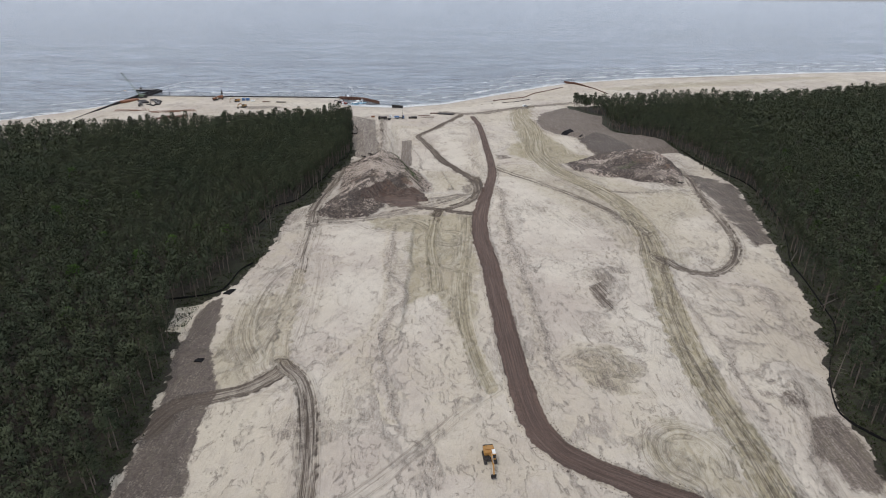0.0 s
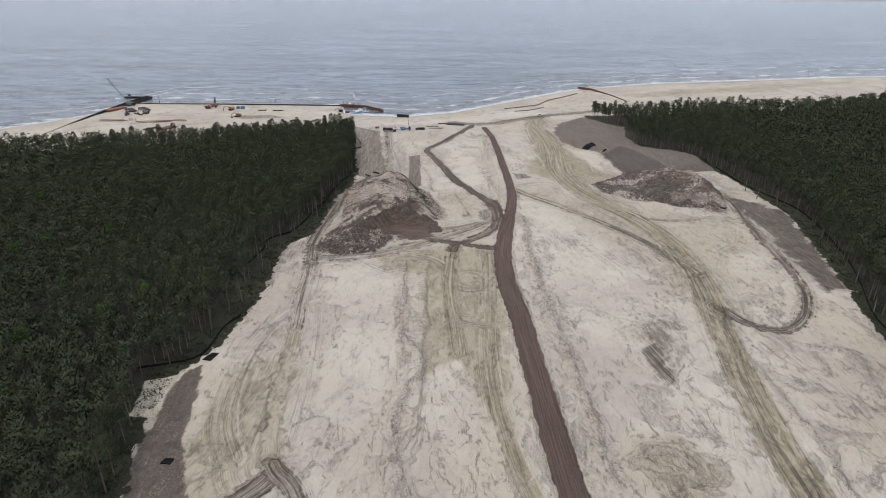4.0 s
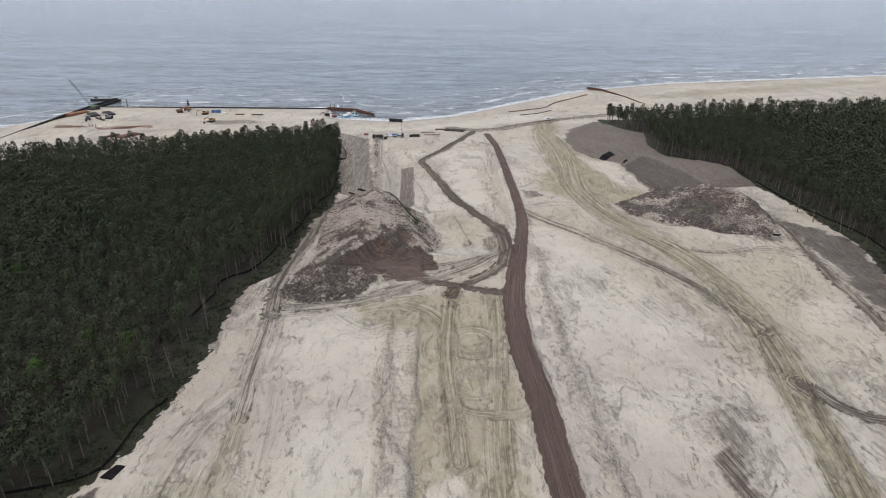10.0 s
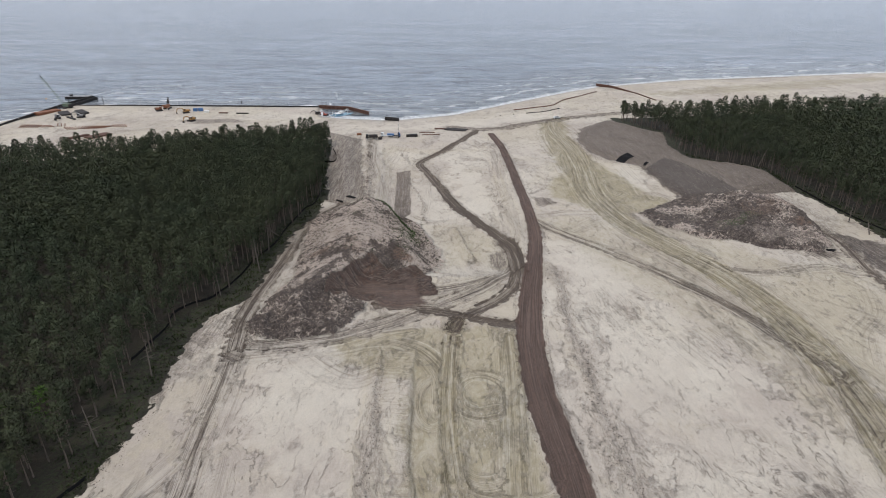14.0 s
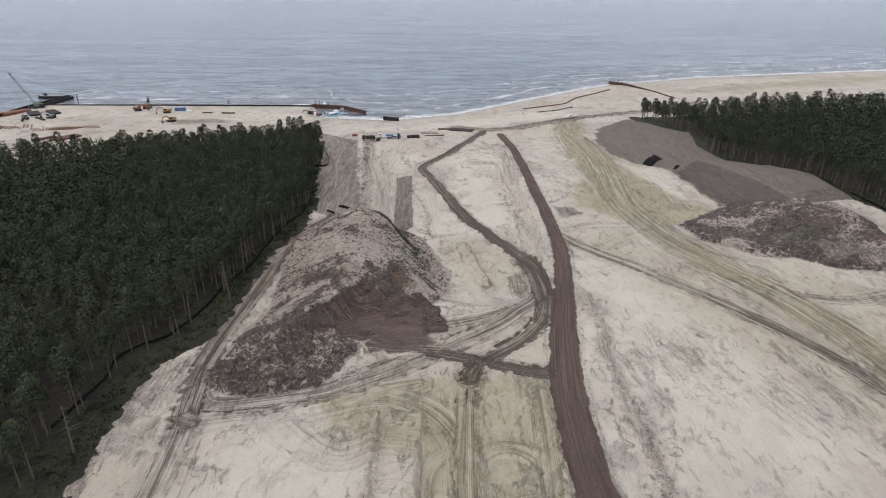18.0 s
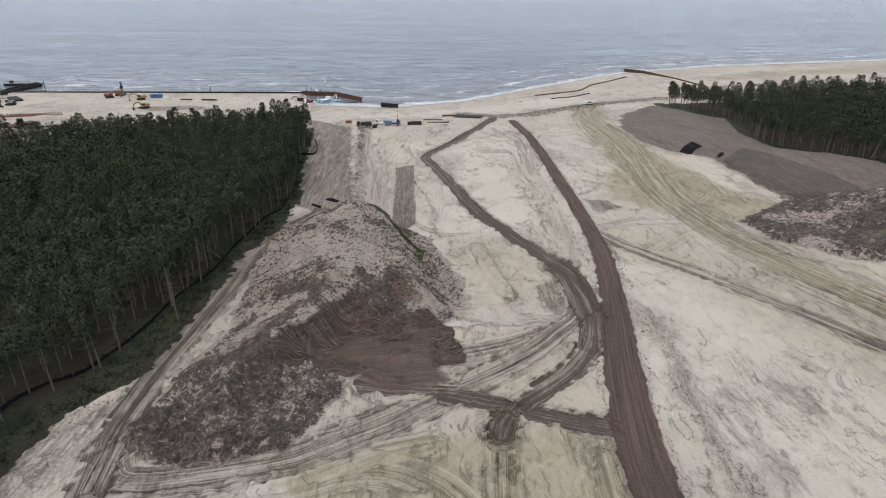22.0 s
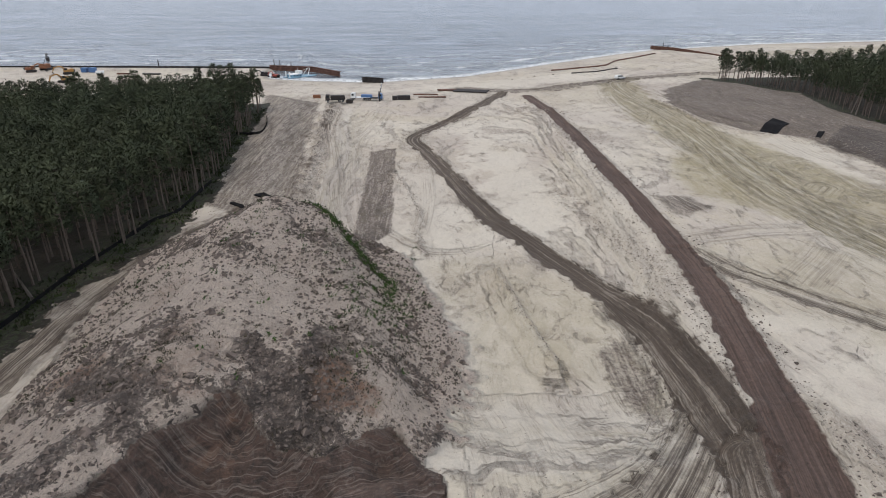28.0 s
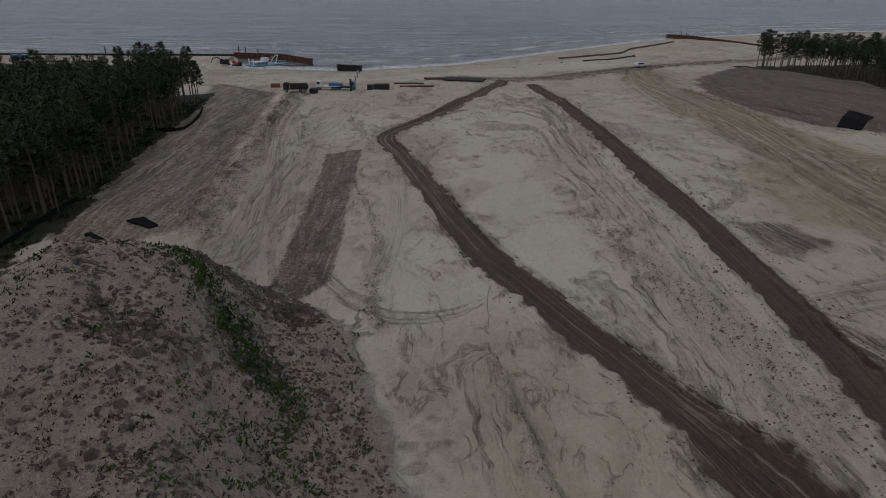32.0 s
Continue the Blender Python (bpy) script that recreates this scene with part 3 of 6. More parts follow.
OLIVE_WEST = [(-62, 178), (-47, 172), (-45, 140), (-50, 128), (-62, 122), (-66, 140)]
OLIVE_PIT = [(34, 136), (38, 146), (48, 146), (53, 137), (47, 124), (38, 128)]


def axis(*runs):
    """Grid lines from runs of (from, to, spacing at the start, spacing at the end)."""
    out = []
    for a, b, s0, s1 in runs:
        v = a
        while v < b - 1e-6:
            out.append(v)
            v += s0 + (s1 - s0) * (v - a) / (b - a)
    return np.array(out + [runs[-1][1]])


GX = axis((-1500, -300, 120, 14), (-300, -80, 12, 1.1), (-80, -62, 0.45, 0.45), (-62, 20, 0.32, 0.32), (20, 98, 0.42, 0.45), (98, 165, 0.8, 1.0), (165, 420, 1.4, 12), (420, 1900, 14, 130))
GY = axis((-900, 60, 120, 2), (60, 240, 0.62, 0.5), (240, 325, 0.30, 0.30), (325, 430, 0.36, 0.42), (430, 545, 0.45, 0.9), (545, 800, 1.0, 8), (800, 1000, 10, 20))
X, Y = np.meshgrid(GX, GY)
X, Y = X.astype(np.float32), Y.astype(np.float32)
SHAPE = X.shape
Z = land(X, Y).astype(np.float32)
M = {k: np.zeros(SHAPE, np.float32) for k in ("dirt", "brown", "olive", "forest", "across", "along", "stripe", "clods", "peat", "grey", "green", "wet", "dark", "rust", "bare")}
EDGE = field(X, Y, 5, 41, 4)
FRAY = field(X, Y, 1.3, 43, 3)


def window(points, pad):
    p = np.array(points)
    i0, i1 = np.searchsorted(GY, (p[:, 1].min() - pad, p[:, 1].max() + pad))
    j0, j1 = np.searchsorted(GX, (p[:, 0].min() - pad, p[:, 0].max() + pad))
    return slice(max(i0 - 1, 0), i1 + 1), slice(max(j0 - 1, 0), j1 + 1)


ROADS = {}


def met(s, old):
    """Marks of two tracks, worn away where they meet."""
    return np.maximum(old, s) * np.where((old > 0.05) & (s > 0.05), np.clip(np.abs(s - old) / 0.10, 0, 1), 1.0)


def lay_road(name, line, width, soil, amount=1.0, stripes=1.0, fray=0.8, sink=0.15, wide=2.0):
    """Press a track into the land: soil on it, marks along it and a frayed rim."""
    w = window(line, np.max(width[1] if isinstance(width, tuple) else width) * wide + 4)
    x, y = X[w], Y[w]
    if isinstance(width, tuple):
        width = np.interp(y, *width)
    d, side, way = to_line(x, y, line)
    dd = d + 0.9 * fray * EDGE[w] + 1.2 * fray * FRAY[w]
    core = 1 - step(0.8 * width / 2, 1.08 * width / 2, dd)
    rim = 1 - step(0.5 * width, 0.5 * width * wide, dd)
    M[soil][w] = np.maximum(M[soil][w], core * amount)
    s = np.maximum(core, 0.75 * rim) * stripes
    new_ = s > M["stripe"][w]
    M["across"][w] = np.where(new_, side + 20, M["across"][w])
    M["along"][w] = np.where(new_, way + 60 * len(ROADS), M["along"][w])
    M["stripe"][w] = met(s, M["stripe"][w])
    rut = field(side * 1.0, way * 0.05, 0.9, 51 + len(ROADS), 2)
    Z[w] += -sink * core + 0.10 * s * rut
    edge_line = np.exp(-((dd - width / 2) / 0.7) ** 2)
    Z[w] += edge_line * (0.18 + 0.25 * np.maximum(FRAY[w], 0)) * (amount > 0.5)
    full = np.zeros(SHAPE, bool)
    full[w] = core > 0.5
    ROADS[name] = full


def stain(area, channel, amount=1.0, soft=2.0, fray=2.0):
    w = window(area, soft + fray + 2)
    d = in_area(X[w], Y[w], area)
    m = step(-soft, soft, d + fray * EDGE[w] + 0.4 * fray * FRAY[w])
    M[channel][w] = np.maximum(M[channel][w], m * amount)


for area, channel, amount, soft, fray in (([(-5, 484), (9, 478), (8, 472), (-3, 472)], "dirt", 0.5, 1.5, 2.0), ([(66, 336), (100, 352), (140, 366), (150, 330), (124, 300), (100, 306), (80, 318)], "dirt", 0.55, 4, 5),
                                          ([(29, 351), (36, 350), (39, 345), (33, 339), (29, 341)], "dirt", 0.7, 1.0, 2.0), ([(-178, 500), (-140, 506), (-128, 494), (-160, 488)], "grey", 0.7, 3, 4),
                                          ([(10, 288), (14, 290), (15, 308), (11, 312)], "grey", 0.6, 2.0, 2.5), ([(-8, 268), (12, 284), (10, 272), (-2, 262)], "dirt", 0.35, 3, 3),
                                          (OLIVE_MID, "olive", 0.85, 2.0, 3.0), ([(46, 92), (46, 108), (54, 115), (63, 110), (64, 92)], "olive", 0.7, 2.5, 3.5), ([(-3, 326), (2, 326), (5, 312), (8, 300), (3, 297), (-2, 304)], "olive", 0.5, 1.5, 2.5), ([(10, 296), (16, 300), (14, 291)], "olive", 0.5, 1.5, 2), (OLIVE_EAST, "olive", 1.0, 2.5, 3.0), ([(-14, 333), (0, 336), (13, 318), (15, 300), (6, 297), (-5, 298), (-8, 314)], "olive", 0.38, 3, 4), ([(30, 322), (66, 336), (98, 300), (124, 288), (118, 262), (96, 240), (94, 205), (74, 200), (70, 236), (50, 280)], "olive", 0.42, 5, 6), (OLIVE_WEST, "olive", 0.6, 3, 3),
                                          ([(165, 600), (300, 645), (430, 705), (440, 730), (280, 672), (150, 612)], "olive", 0.55, 4, 8), ([(240, 690), (330, 715), (350, 735), (260, 712)], "grey", 0.5, 3, 6), ([(87, 115), (94.5, 116), (96.5, 108), (95, 99), (91, 93), (84, 93), (83, 104)], "grey", 0.9, 1.5, 2), (OLIVE_PIT, "olive", 0.55, 2, 3), (OLIVE_PIT, "grey", 0.35, 2, 3), (LEFT_BANK, "grey", 0.72, 1.5, 1.2), (RIGHT_BANK, "grey", 0.95, 1.2, 2.6),
                                          (EAST_BANK, "grey", 0.9, 2.0, 4.0), (WEST_STRIP, "grey", 1.0, 0.6, 1.6), ([(-82, 244), (-72, 256), (-64, 262), (-60, 252), (-62, 240), (-74, 232)], "grey", 0.5, 2.5, 4.0), (GREY_STRIP, "grey", 0.85, 0.5, 0.6)):
    stain(area, channel, amount, soft, fray)
for cx, cy, rx, ry, much in ((54, 186, 8, 13, 1.0), (92, 122, 5, 11, 1.0), (24, 200, 2.5, 42, 0.8), (26, 130, 3, 25, 0.6), (-13, 195, 2.5, 40, 0.7), (20, 340, 6, 50, 0.5),
                             (33, 346, 6, 5, 1.0), (-46, 375, 6, 45, 0.6), (94, 390, 10, 12, 0.7), (-35, 113, 9, 9, 0.5), (60, 200, 40, 30, 0.22), (-20, 320, 20, 20, 0.4)):
    M["clods"] = np.maximum(M["clods"], much * np.clip(1.25 - np.hypot((X - cx) / rx, (Y - cy) / ry) + 0.6 * EDGE, 0, 1))

def lay_marks(line, width, strength, ruts=0.06):
    """Tyre marks that run over the sand with no soil of their own."""
    w = window(line, width + 3)
    d, side, way = to_line(X[w], Y[w], line)
    s = (1 - step(0.35 * width, 0.6 * width, d + 0.8 * EDGE[w])) * strength
    new_ = s > M["stripe"][w]
    M["across"][w] = np.where(new_, side + 40, M["across"][w])
    M["along"][w] = np.where(new_, way + 1.7 * line[0][0], M["along"][w])
    M["stripe"][w] = met(s, M["stripe"][w])
    Z[w] += ruts * s * field(side, way * 0.05, 0.9, 77, 2)


def arc(cx, cy, rx, ry, a0, a1, n=9):
    return curve([(cx + rx * math.cos(radians(a)), cy + ry * math.sin(radians(a))) for a in np.linspace(a0, a1, n)], 3)


for line, width, strength in (
        (arc(70, 350, 17, 16, 150, 400), 7, 0.8), (arc(70, 362, 11, 22, -20, 250), 8, 0.7), (arc(62, 395, 12, 40, 60, 300), 8, 0.7),
        (arc(58, 440, 9, 50, 100, 260), 7, 0.7), (curve([(66, 500), (72, 460), (78, 420), (80, 385), (78, 360)]), 10, 0.7),
        (arc(55, 103, 8, 9, -30, 250), 7, 0.75), (arc(55, 96, 13, 15, 0, 150), 7, 0.6), (curve([(76, 190), (70, 165), (62, 140), (60, 120), (66, 95)]), 8, 0.5),
        (curve([(90, 190), (96, 160), (92, 130), (84, 110), (80, 88)]), 8, 0.45), (curve([(100, 205), (108, 180), (110, 160), (104, 140)]), 9, 0.35),
        (arc(1.5, 208, 7, 9, 150, 390), 5, 0.8), (arc(2, 225, 6, 7, 0, 300), 6, 0.85), (arc(6, 199, 9, 4, 180, 360), 4, 1.0), (arc(-8, 222, 4, 8, 60, 300), 4, 0.8),
        (curve([(-34, 242), (-22, 246), (-12, 242), (-6, 232), (-5, 220)]), 8, 0.9), (curve([(-42, 243), (-36, 236), (-28, 230), (-20, 232)]), 9, 0.7),
        (curve([(-54, 238), (-40, 241), (-26, 246), (-14, 250)]), 6, 0.9), (curve([(14, 126), (6, 118), (-2, 108), (-12, 96), (-22, 86)]), 4, 0.9),
        (curve([(-47, 170), (-51, 150), (-50, 135), (-44, 128)]), 12, 0.7), (curve([(-54, 205), (-60, 190), (-61, 170), (-58, 150), (-52, 138)]), 9, 0.8),
        (curve([(-48, 205), (-45, 185), (-43, 165), (-42, 145)]), 8, 0.55), (curve([(-22.2, 348.4), (-18.9, 343), (-15, 338.3), (-11.2, 336.1), (-6.4, 336.5), (-2.7, 338.4), (1.6, 342.5)]), 0.9, 1.0), (curve([(-20.2, 346.8), (-17, 341.6), (-13.7, 338.6), (-10, 337.3), (-5.2, 338.1), (-1.4, 340.5)]), 0.8, 1.0),
        (curve([(-30, 440), (-34, 410), (-32, 380), (-27, 352), (-22, 335)]), 9, 0.5), (curve([(-45, 440), (-42, 410), (-36, 380), (-32, 352), (-34, 343)]), 5, 0.8),
        (curve([(-16, 400), (-14, 380), (-13, 360), (-14, 345)]), 4, 0.7), (curve([(30, 330), (45, 334), (62, 336), (80, 330)]), 6, 0.8),
        (curve([(38, 315), (52, 330), (60, 345)]), 7, 0.6), (curve([(84, 262), (90, 245), (92, 225), (88, 205)]), 6, 0.5), (curve([(120, 280), (112, 262), (100, 250), (92, 235)]), 8, 0.4),
        (curve([(-70, 466), (-45, 468), (-20, 470), (0, 484)]), 9, 0.6), (curve([(-200, 505), (-160, 515), (-110, 505), (-70, 500)]), 12, 0.6),
        (curve([(-270, 480), (-230, 466), (-190, 470), (-150, 490), (-100, 480)]), 10, 0.7), (curve([(120, 560), (180, 610), (260, 650), (380, 690)]), 14, 0.6),
        (curve([(140, 590), (200, 590), (300, 625), (420, 680)]), 10, 0.6), (curve([(30, 490), (60, 512), (110, 540), (170, 580)]), 7, 0.7)):
    lay_marks(line, width, strength)
# bucket marks down the dug sand face south of the basin
on = in_area(X, Y, [(-8, 297), (14, 298), (15, 288), (10, 283), (2, 279), (-8, 279)]) + 0.8 * EDGE > 0
for key, value in (("across", 0.8 * X + 0.12 * Y + 0.5 * EDGE), ("along", 4.0 * Y), ("stripe", np.full(SHAPE, 0.5, np.float32))):
    M[key] = np.where(on, value, M[key])
Z -= 0.25 * on * field(X, Y * 0.2, 1.6, 95, 2)
# blade marks across the scarp strip west of the middle track
STRIP = in_area(X, Y, [(-20, 150), (-20, 240), (-13, 242), (-12, 200), (-11, 150)])
on = STRIP > 0
for key, value in (("across", 1.0 * Y + 0.25 * X + 1.5 * EDGE), ("along", 3.0 * X), ("stripe", np.full(SHAPE, 0.35, np.float32))):
    M[key] = np.where(on, value, M[key])

SCARPS = [(curve(p, 4), n, sp) for p, n, sp in (
    ([(-20.8, 238), (-20, 217), (-19.4, 194), (-12, 173.5), (-17.7, 156), (-15.5, 133), (-11, 115)], 1500, 0.9),
    ([(26, 266), (27, 240), (26.5, 222), (27.6, 204), (28.5, 186), (29.5, 160), (30.2, 134)], 1800, 1.6),
    ([(27.3, 287), (27.9, 273), (26.7, 257)], 500, 1.6), ([(83.7, 238), (79.8, 223), (76.3, 214)], 250, 0.6),
    ([(80, 188), (79, 165), (80, 146), (78, 130), (78, 118)], 500, 0.8), ([(101, 186), (110, 182), (106, 165), (107, 154), (112, 149)], 400, 1.2),
    ([(15, 372), (17, 352), (19, 338), (20.5, 326), (21, 314)], 700, 1.6), ([(-20.5, 378), (-15, 357), (-14.4, 341), (-13.3, 335)], 350, 0.7),
    ([(68, 456), (69, 434), (72, 414), (80, 408), (92, 400), (92, 376), (94, 356)], 900, 1.8), ([(-46, 462), (-44, 413), (-39.5, 384), (-38, 360), (-36, 350)], 900, 2.0),
    ([(91, 128), (86, 112), (81, 100), (79, 90)], 400, 1.2), ([(35, 139), (43, 140), (49, 133)], 200, 1.0),
    ([(-1, 325.5), (0, 318), (1.4, 311), (3.4, 302)], 150, 0.5), ([(10, 452), (14, 440), (17, 446), (21, 436), (24, 442)], 300, 1.5), ([(127, 285), (126, 250), (125, 226), (134, 219)], 500, 1.6))]
for line, _, sp in SCARPS:
    w = window(line, 12)
    d, side, way = to_line(X[w], Y[w], line)
    off = side + 1.6 * EDGE[w] + 0.8 * FRAY[w]
    Z[w] += 0.55 * step(-5, -0.3, off) * (1 - step(-0.3, 0.5, off)) * (1 - step(5, 9, d))
    M["clods"][w] = np.maximum(M["clods"][w], np.exp(-(off / (0.8 + sp)) ** 2) * 1.3)
    M["grey"][w] = np.maximum(M["grey"][w], 0.38 * np.exp(-(off / (0.6 + 0.5 * sp)) ** 2) * (0.5 + 0.7 * FRAY[w]))
# a band of dark rubble along the foot of the western bank
w = window([(-50, 345), (-34, 462)], 8)
d, side, way = to_line(X[w], Y[w], curve([(-48, 456), (-44.5, 420), (-42, 392), (-39, 362), (-37, 350)]))
M["dirt"][w] = np.maximum(M["dirt"][w], np.exp(-(d / 2.2) ** 2) * np.clip(0.55 + 0.9 * EDGE[w] + 0.4 * FRAY[w], 0, 0.9))
Z[w] += 0.5 * np.exp(-(d / 2.4) ** 2) * np.clip(0.4 + FRAY[w] + EDGE[w], 0, 1.2)
for cx, cy, rx, ry, channel, much in ((52.5, 177, 3.0, 12, "dirt", 0.8), (61, 197, 7, 7, "grey", 0.6), (57, 187, 6, 9, "grey", 0.55), (86.5, 123, 5, 8, "grey", 0.8), (86, 121, 3, 7, "dirt", 0.55), (89.5, 104, 6, 10, "grey", 0.6), (-34, 112, 5, 8, "grey", 0.5),
                                      (43, 128, 5, 4, "grey", 0.6), (-1, 462, 14, 6, "grey", 0.3), (35, 346, 3, 4, "dirt", 0.5), (12, 300, 3, 10, "grey", 0.7), (56, 150, 4, 8, "grey", 0.35), (80, 200, 3, 9, "grey", 0.4),
                                      (108, 176, 10, 7, "grey", 0.35), (120, 300, 9, 5, "dirt", 0.7), (-24, 120, 5, 12, "grey", 0.3), (38, 262, 9, 14, "grey", 0.3), (60, 244, 14, 10, "grey", 0.22)):
    blot = np.clip(1.5 * (1.1 - np.hypot((X - cx) / rx, (Y - cy) / ry) + 0.75 * EDGE + 0.45 * FRAY), 0, 1)
    M[channel] = np.maximum(M[channel], much * blot)
    new_ = blot * 0.5 > M["stripe"]
    M["across"] = np.where(new_, X + 0.3 * Y, M["across"])
    M["along"] = np.where(new_, Y, M["along"])
    M["stripe"] = np.where(new_, blot * 0.5, M["stripe"])

lay_road("shore_track", SHORE_ROAD, 9, "dirt", 0.75, 0.9, 1.5, 0.1)
lay_road("sand_road", OLIVE_ROAD, ((60, 200, 235, 300, 340, 512), (9, 9, 11, 13, 13, 9)), "olive", 1.0, 1.0, 1.0, 0.15, 1.9)
lay_road("sand_lane", OLIVE_ROAD[45:], 5.5, "dirt", 0.48, 1.0, 0.9, 0.1, 1.5)
lay_road("link_road", LINK_ROAD, 4.8, "dirt", 0.62, 0.9, 0.8, 0.1)
lay_road("east_road", EAST_ROAD, 5, "dirt", 0.45, 0.9, 1.2, 0.1)
lay_road("loop_road", LOOP_ROAD, 4.6, "dirt", 0.8, 0.9, 1.2, 0.15)
lay_road("west_bend", WEST_ROAD[(WEST_ROAD[:, 1] > 236)], 5.5, "dirt", 0.78, 1.0, 1.2, 0.15, 1.8)
lay_road("west_road", WEST_ROAD[(WEST_ROAD[:, 1] > 192) & (WEST_ROAD[:, 1] < 240)], 5.0, "dirt", 0.5, 1.0, 1.2, 0.15, 2.6)
lay_road("west_lane", WEST_ROAD[(WEST_ROAD[:, 1] < 194) & (WEST_ROAD[:, 1] > 136)], 5.0, "olive", 0.6, 0.7, 1.2, 0.12, 2.8)
lay_road("west_track", WEST_ROAD[WEST_ROAD[:, 1] < 138], 5.0, "dirt", 0.72, 1.0, 1.0, 0.15, 1.8)
lay_road("spur_road", SPUR_ROAD, 6, "dirt", 0.8, 0.9, 1.0, 0.15)
lay_road("mid_road_east", MID_ROAD_EAST, 4.5, "olive", 0.9, 0.9, 1.0, 0.12, 2.2)
lay_road("wall_road", WALL_ROAD, 6, "dirt", 0.5, 0.8, 1.8, 0.1)
lay_road("heap_road", HEAP_ROAD, 6.5, "dirt", 0.58, 0.9, 1.6, 0.12, 2.0)
lay_road("mid_road", MID_ROAD[MID_ROAD[:, 1] < 256], 4.4, "olive", 1.0, 1.0, 0.7, 0.18, 1.5)
lay_road("swing_end", MID_ROAD[(MID_ROAD[:, 1] > 245) & (MID_ROAD[:, 1] < 256)], 4.0, "dirt", 0.55, 1.0, 2.0, 0.1, 1.7)
lay_road("swing_road", MID_ROAD[MID_ROAD[:, 1] > 252], 4.6, "dirt", 0.85, 1.0, 1.4, 0.15, 1.7)
lay_road("cross_road", CROSS_ROAD, 4.4, "dirt", 0.95, 1.0, 1.1, 0.12, 1.4)
lay_road("fork_road", FORK_ROAD, ((270, 300, 330, 380, 420, 476), (5.0, 5.2, 5.4, 4.8, 4.4, 4.6)), "dirt", 1.0, 1.0, 0.7, 0.2, 1.5)
lay_road("main_road", MAIN_ROAD, MAIN_WIDTH, "brown", 1.0, 1.0, 0.4, 0.15, 1.3)

TALL = left_heap(X, Y) + 1.0 * EDGE
TALL_R = right_heap(X, Y) + 0.9 * EDGE
IN_BITE = in_area(X, Y, BITE_AREA) + 1.1 * field(X, Y, 4, 31, 3)
BITE = step(-0.1, 0.15, IN_BITE)
FACE = BITE * (1 - step(4.0, 6.5, IN_BITE + 0.8 * EDGE)) * step(262, 270, Y - 0.25 * (X + 23))
FLOOR_ = step(-1.0, 5.0, IN_BITE + 1.5 * EDGE)
ON_LEFT, ON_RIGHT = step(-0.3, 0.9, TALL + 0.7 * FRAY), step(-0.3, 0.7, TALL_R + 0.6 * FRAY)
M["peat"] = np.maximum(ON_LEFT, ON_RIGHT) * (1 - 0.97 * BITE)
M["brown"] = np.maximum(M["brown"] * (1 - BITE), np.maximum(0.95 * FACE, 0.62 * FLOOR_))
M["dirt"] = np.maximum(M["dirt"], 0.7 * FLOOR_)
M["olive"] *= 1 - np.maximum(ON_LEFT, ON_RIGHT)
M["grey"] *= 1 - np.maximum(ON_LEFT, ON_RIGHT)


def spot(cx, cy, rx, ry, turn=0.0):
    """A frayed oval patch of the plan."""
    c, q = math.cos(radians(turn)), math.sin(radians(turn))
    u, v = c * (X - cx) + q * (Y - cy), c * (Y - cy) - q * (X - cx)
    return step(0.0, 0.45, 1.1 - np.hypot(u / rx, v / ry) + 0.95 * EDGE + 0.4 * FRAY)


for cx, cy, rx, ry, turn, much in ((-44.5, 289, 3, 2, 20, 0.8), (-18.9, 287.3, 3.2, 2.4, 0, 1.0), (-30.5, 283.0, 2.5, 1.5, 0, 0.5), (-33, 287, 3.5, 5, 10, 0.35), (-29, 280.5, 3, 2, 0, 0.35),
                                   (120, 320, 4, 3, 20, 0.9), (112, 330, 8, 5, 30, 0.35), (123, 332, 5, 3, 0, 0.45), (-40, 300, 3, 3, 0, 0.4)):
    M["rust"] = np.maximum(M["rust"], much * spot(cx, cy, rx, ry, turn))
for cx, cy, rx, ry, turn, much in ((-46, 271, 4.5, 2.4, 40, 0.95), (-32, 289.5, 2.6, 6, -10, 0.95), (-28, 299, 3, 6, 10, 0.8), (-37, 300, 2.5, 7, 20, 0.7), (-43, 305, 5, 9, 15, 0.55), (-19, 300, 4, 8, 0, 0.6), (-35, 318, 5, 6, 0, 0.5),
                                   (-14, 290, 4, 5, 0, 0.7), (112, 312, 12, 6, -10, 0.6), (122, 308, 6, 4, 0, 0.6), (96, 322, 8, 3, 20, 0.35), (119, 338, 7, 3, 20, 0.5)):
    M["bare"] = np.maximum(M["bare"], much * spot(cx, cy, rx, ry, turn))
for mask, cx, cy, much in ((ON_LEFT * (1 - BITE), -33, 312, 0.6), (ON_RIGHT, 118, 346, 0.5)):
    turn_ = np.arctan2(Y - cy, X - cx)
    far_ = np.hypot(X - cx, Y - cy)
    use = mask > 0.3
    M["across"] = np.where(use, 14 * turn_ + 0.6 * EDGE, M["across"])
    M["along"] = np.where(use, 2.5 * far_, M["along"])
    M["stripe"] = np.where(use, 0.8 * much * step(0.3, 0.7, mask), M["stripe"])
# machine swirls over the floor of the bite
ring_ = np.hypot((X + 24) / 1.6, Y - 236 - 0.2 * (X + 24)) + 3.5 * field(X, Y, 14, 91, 2)
use = BITE > 0.3
M["across"] = np.where(use, ring_ + 1.0 * EDGE, M["across"])
M["along"] = np.where(use, X + 3 * EDGE, M["along"])
M["stripe"] = np.where(use, 0.4 * step(0.0, 4.0, IN_BITE), M["stripe"])
DARKER = 0.37 + 1.5 * field(X, Y, 7, 61, 4) + 0.35 * step(6, -10, np.abs(X + 38 - 0.2 * (Y - 280)) - 4) * (Y < 300)
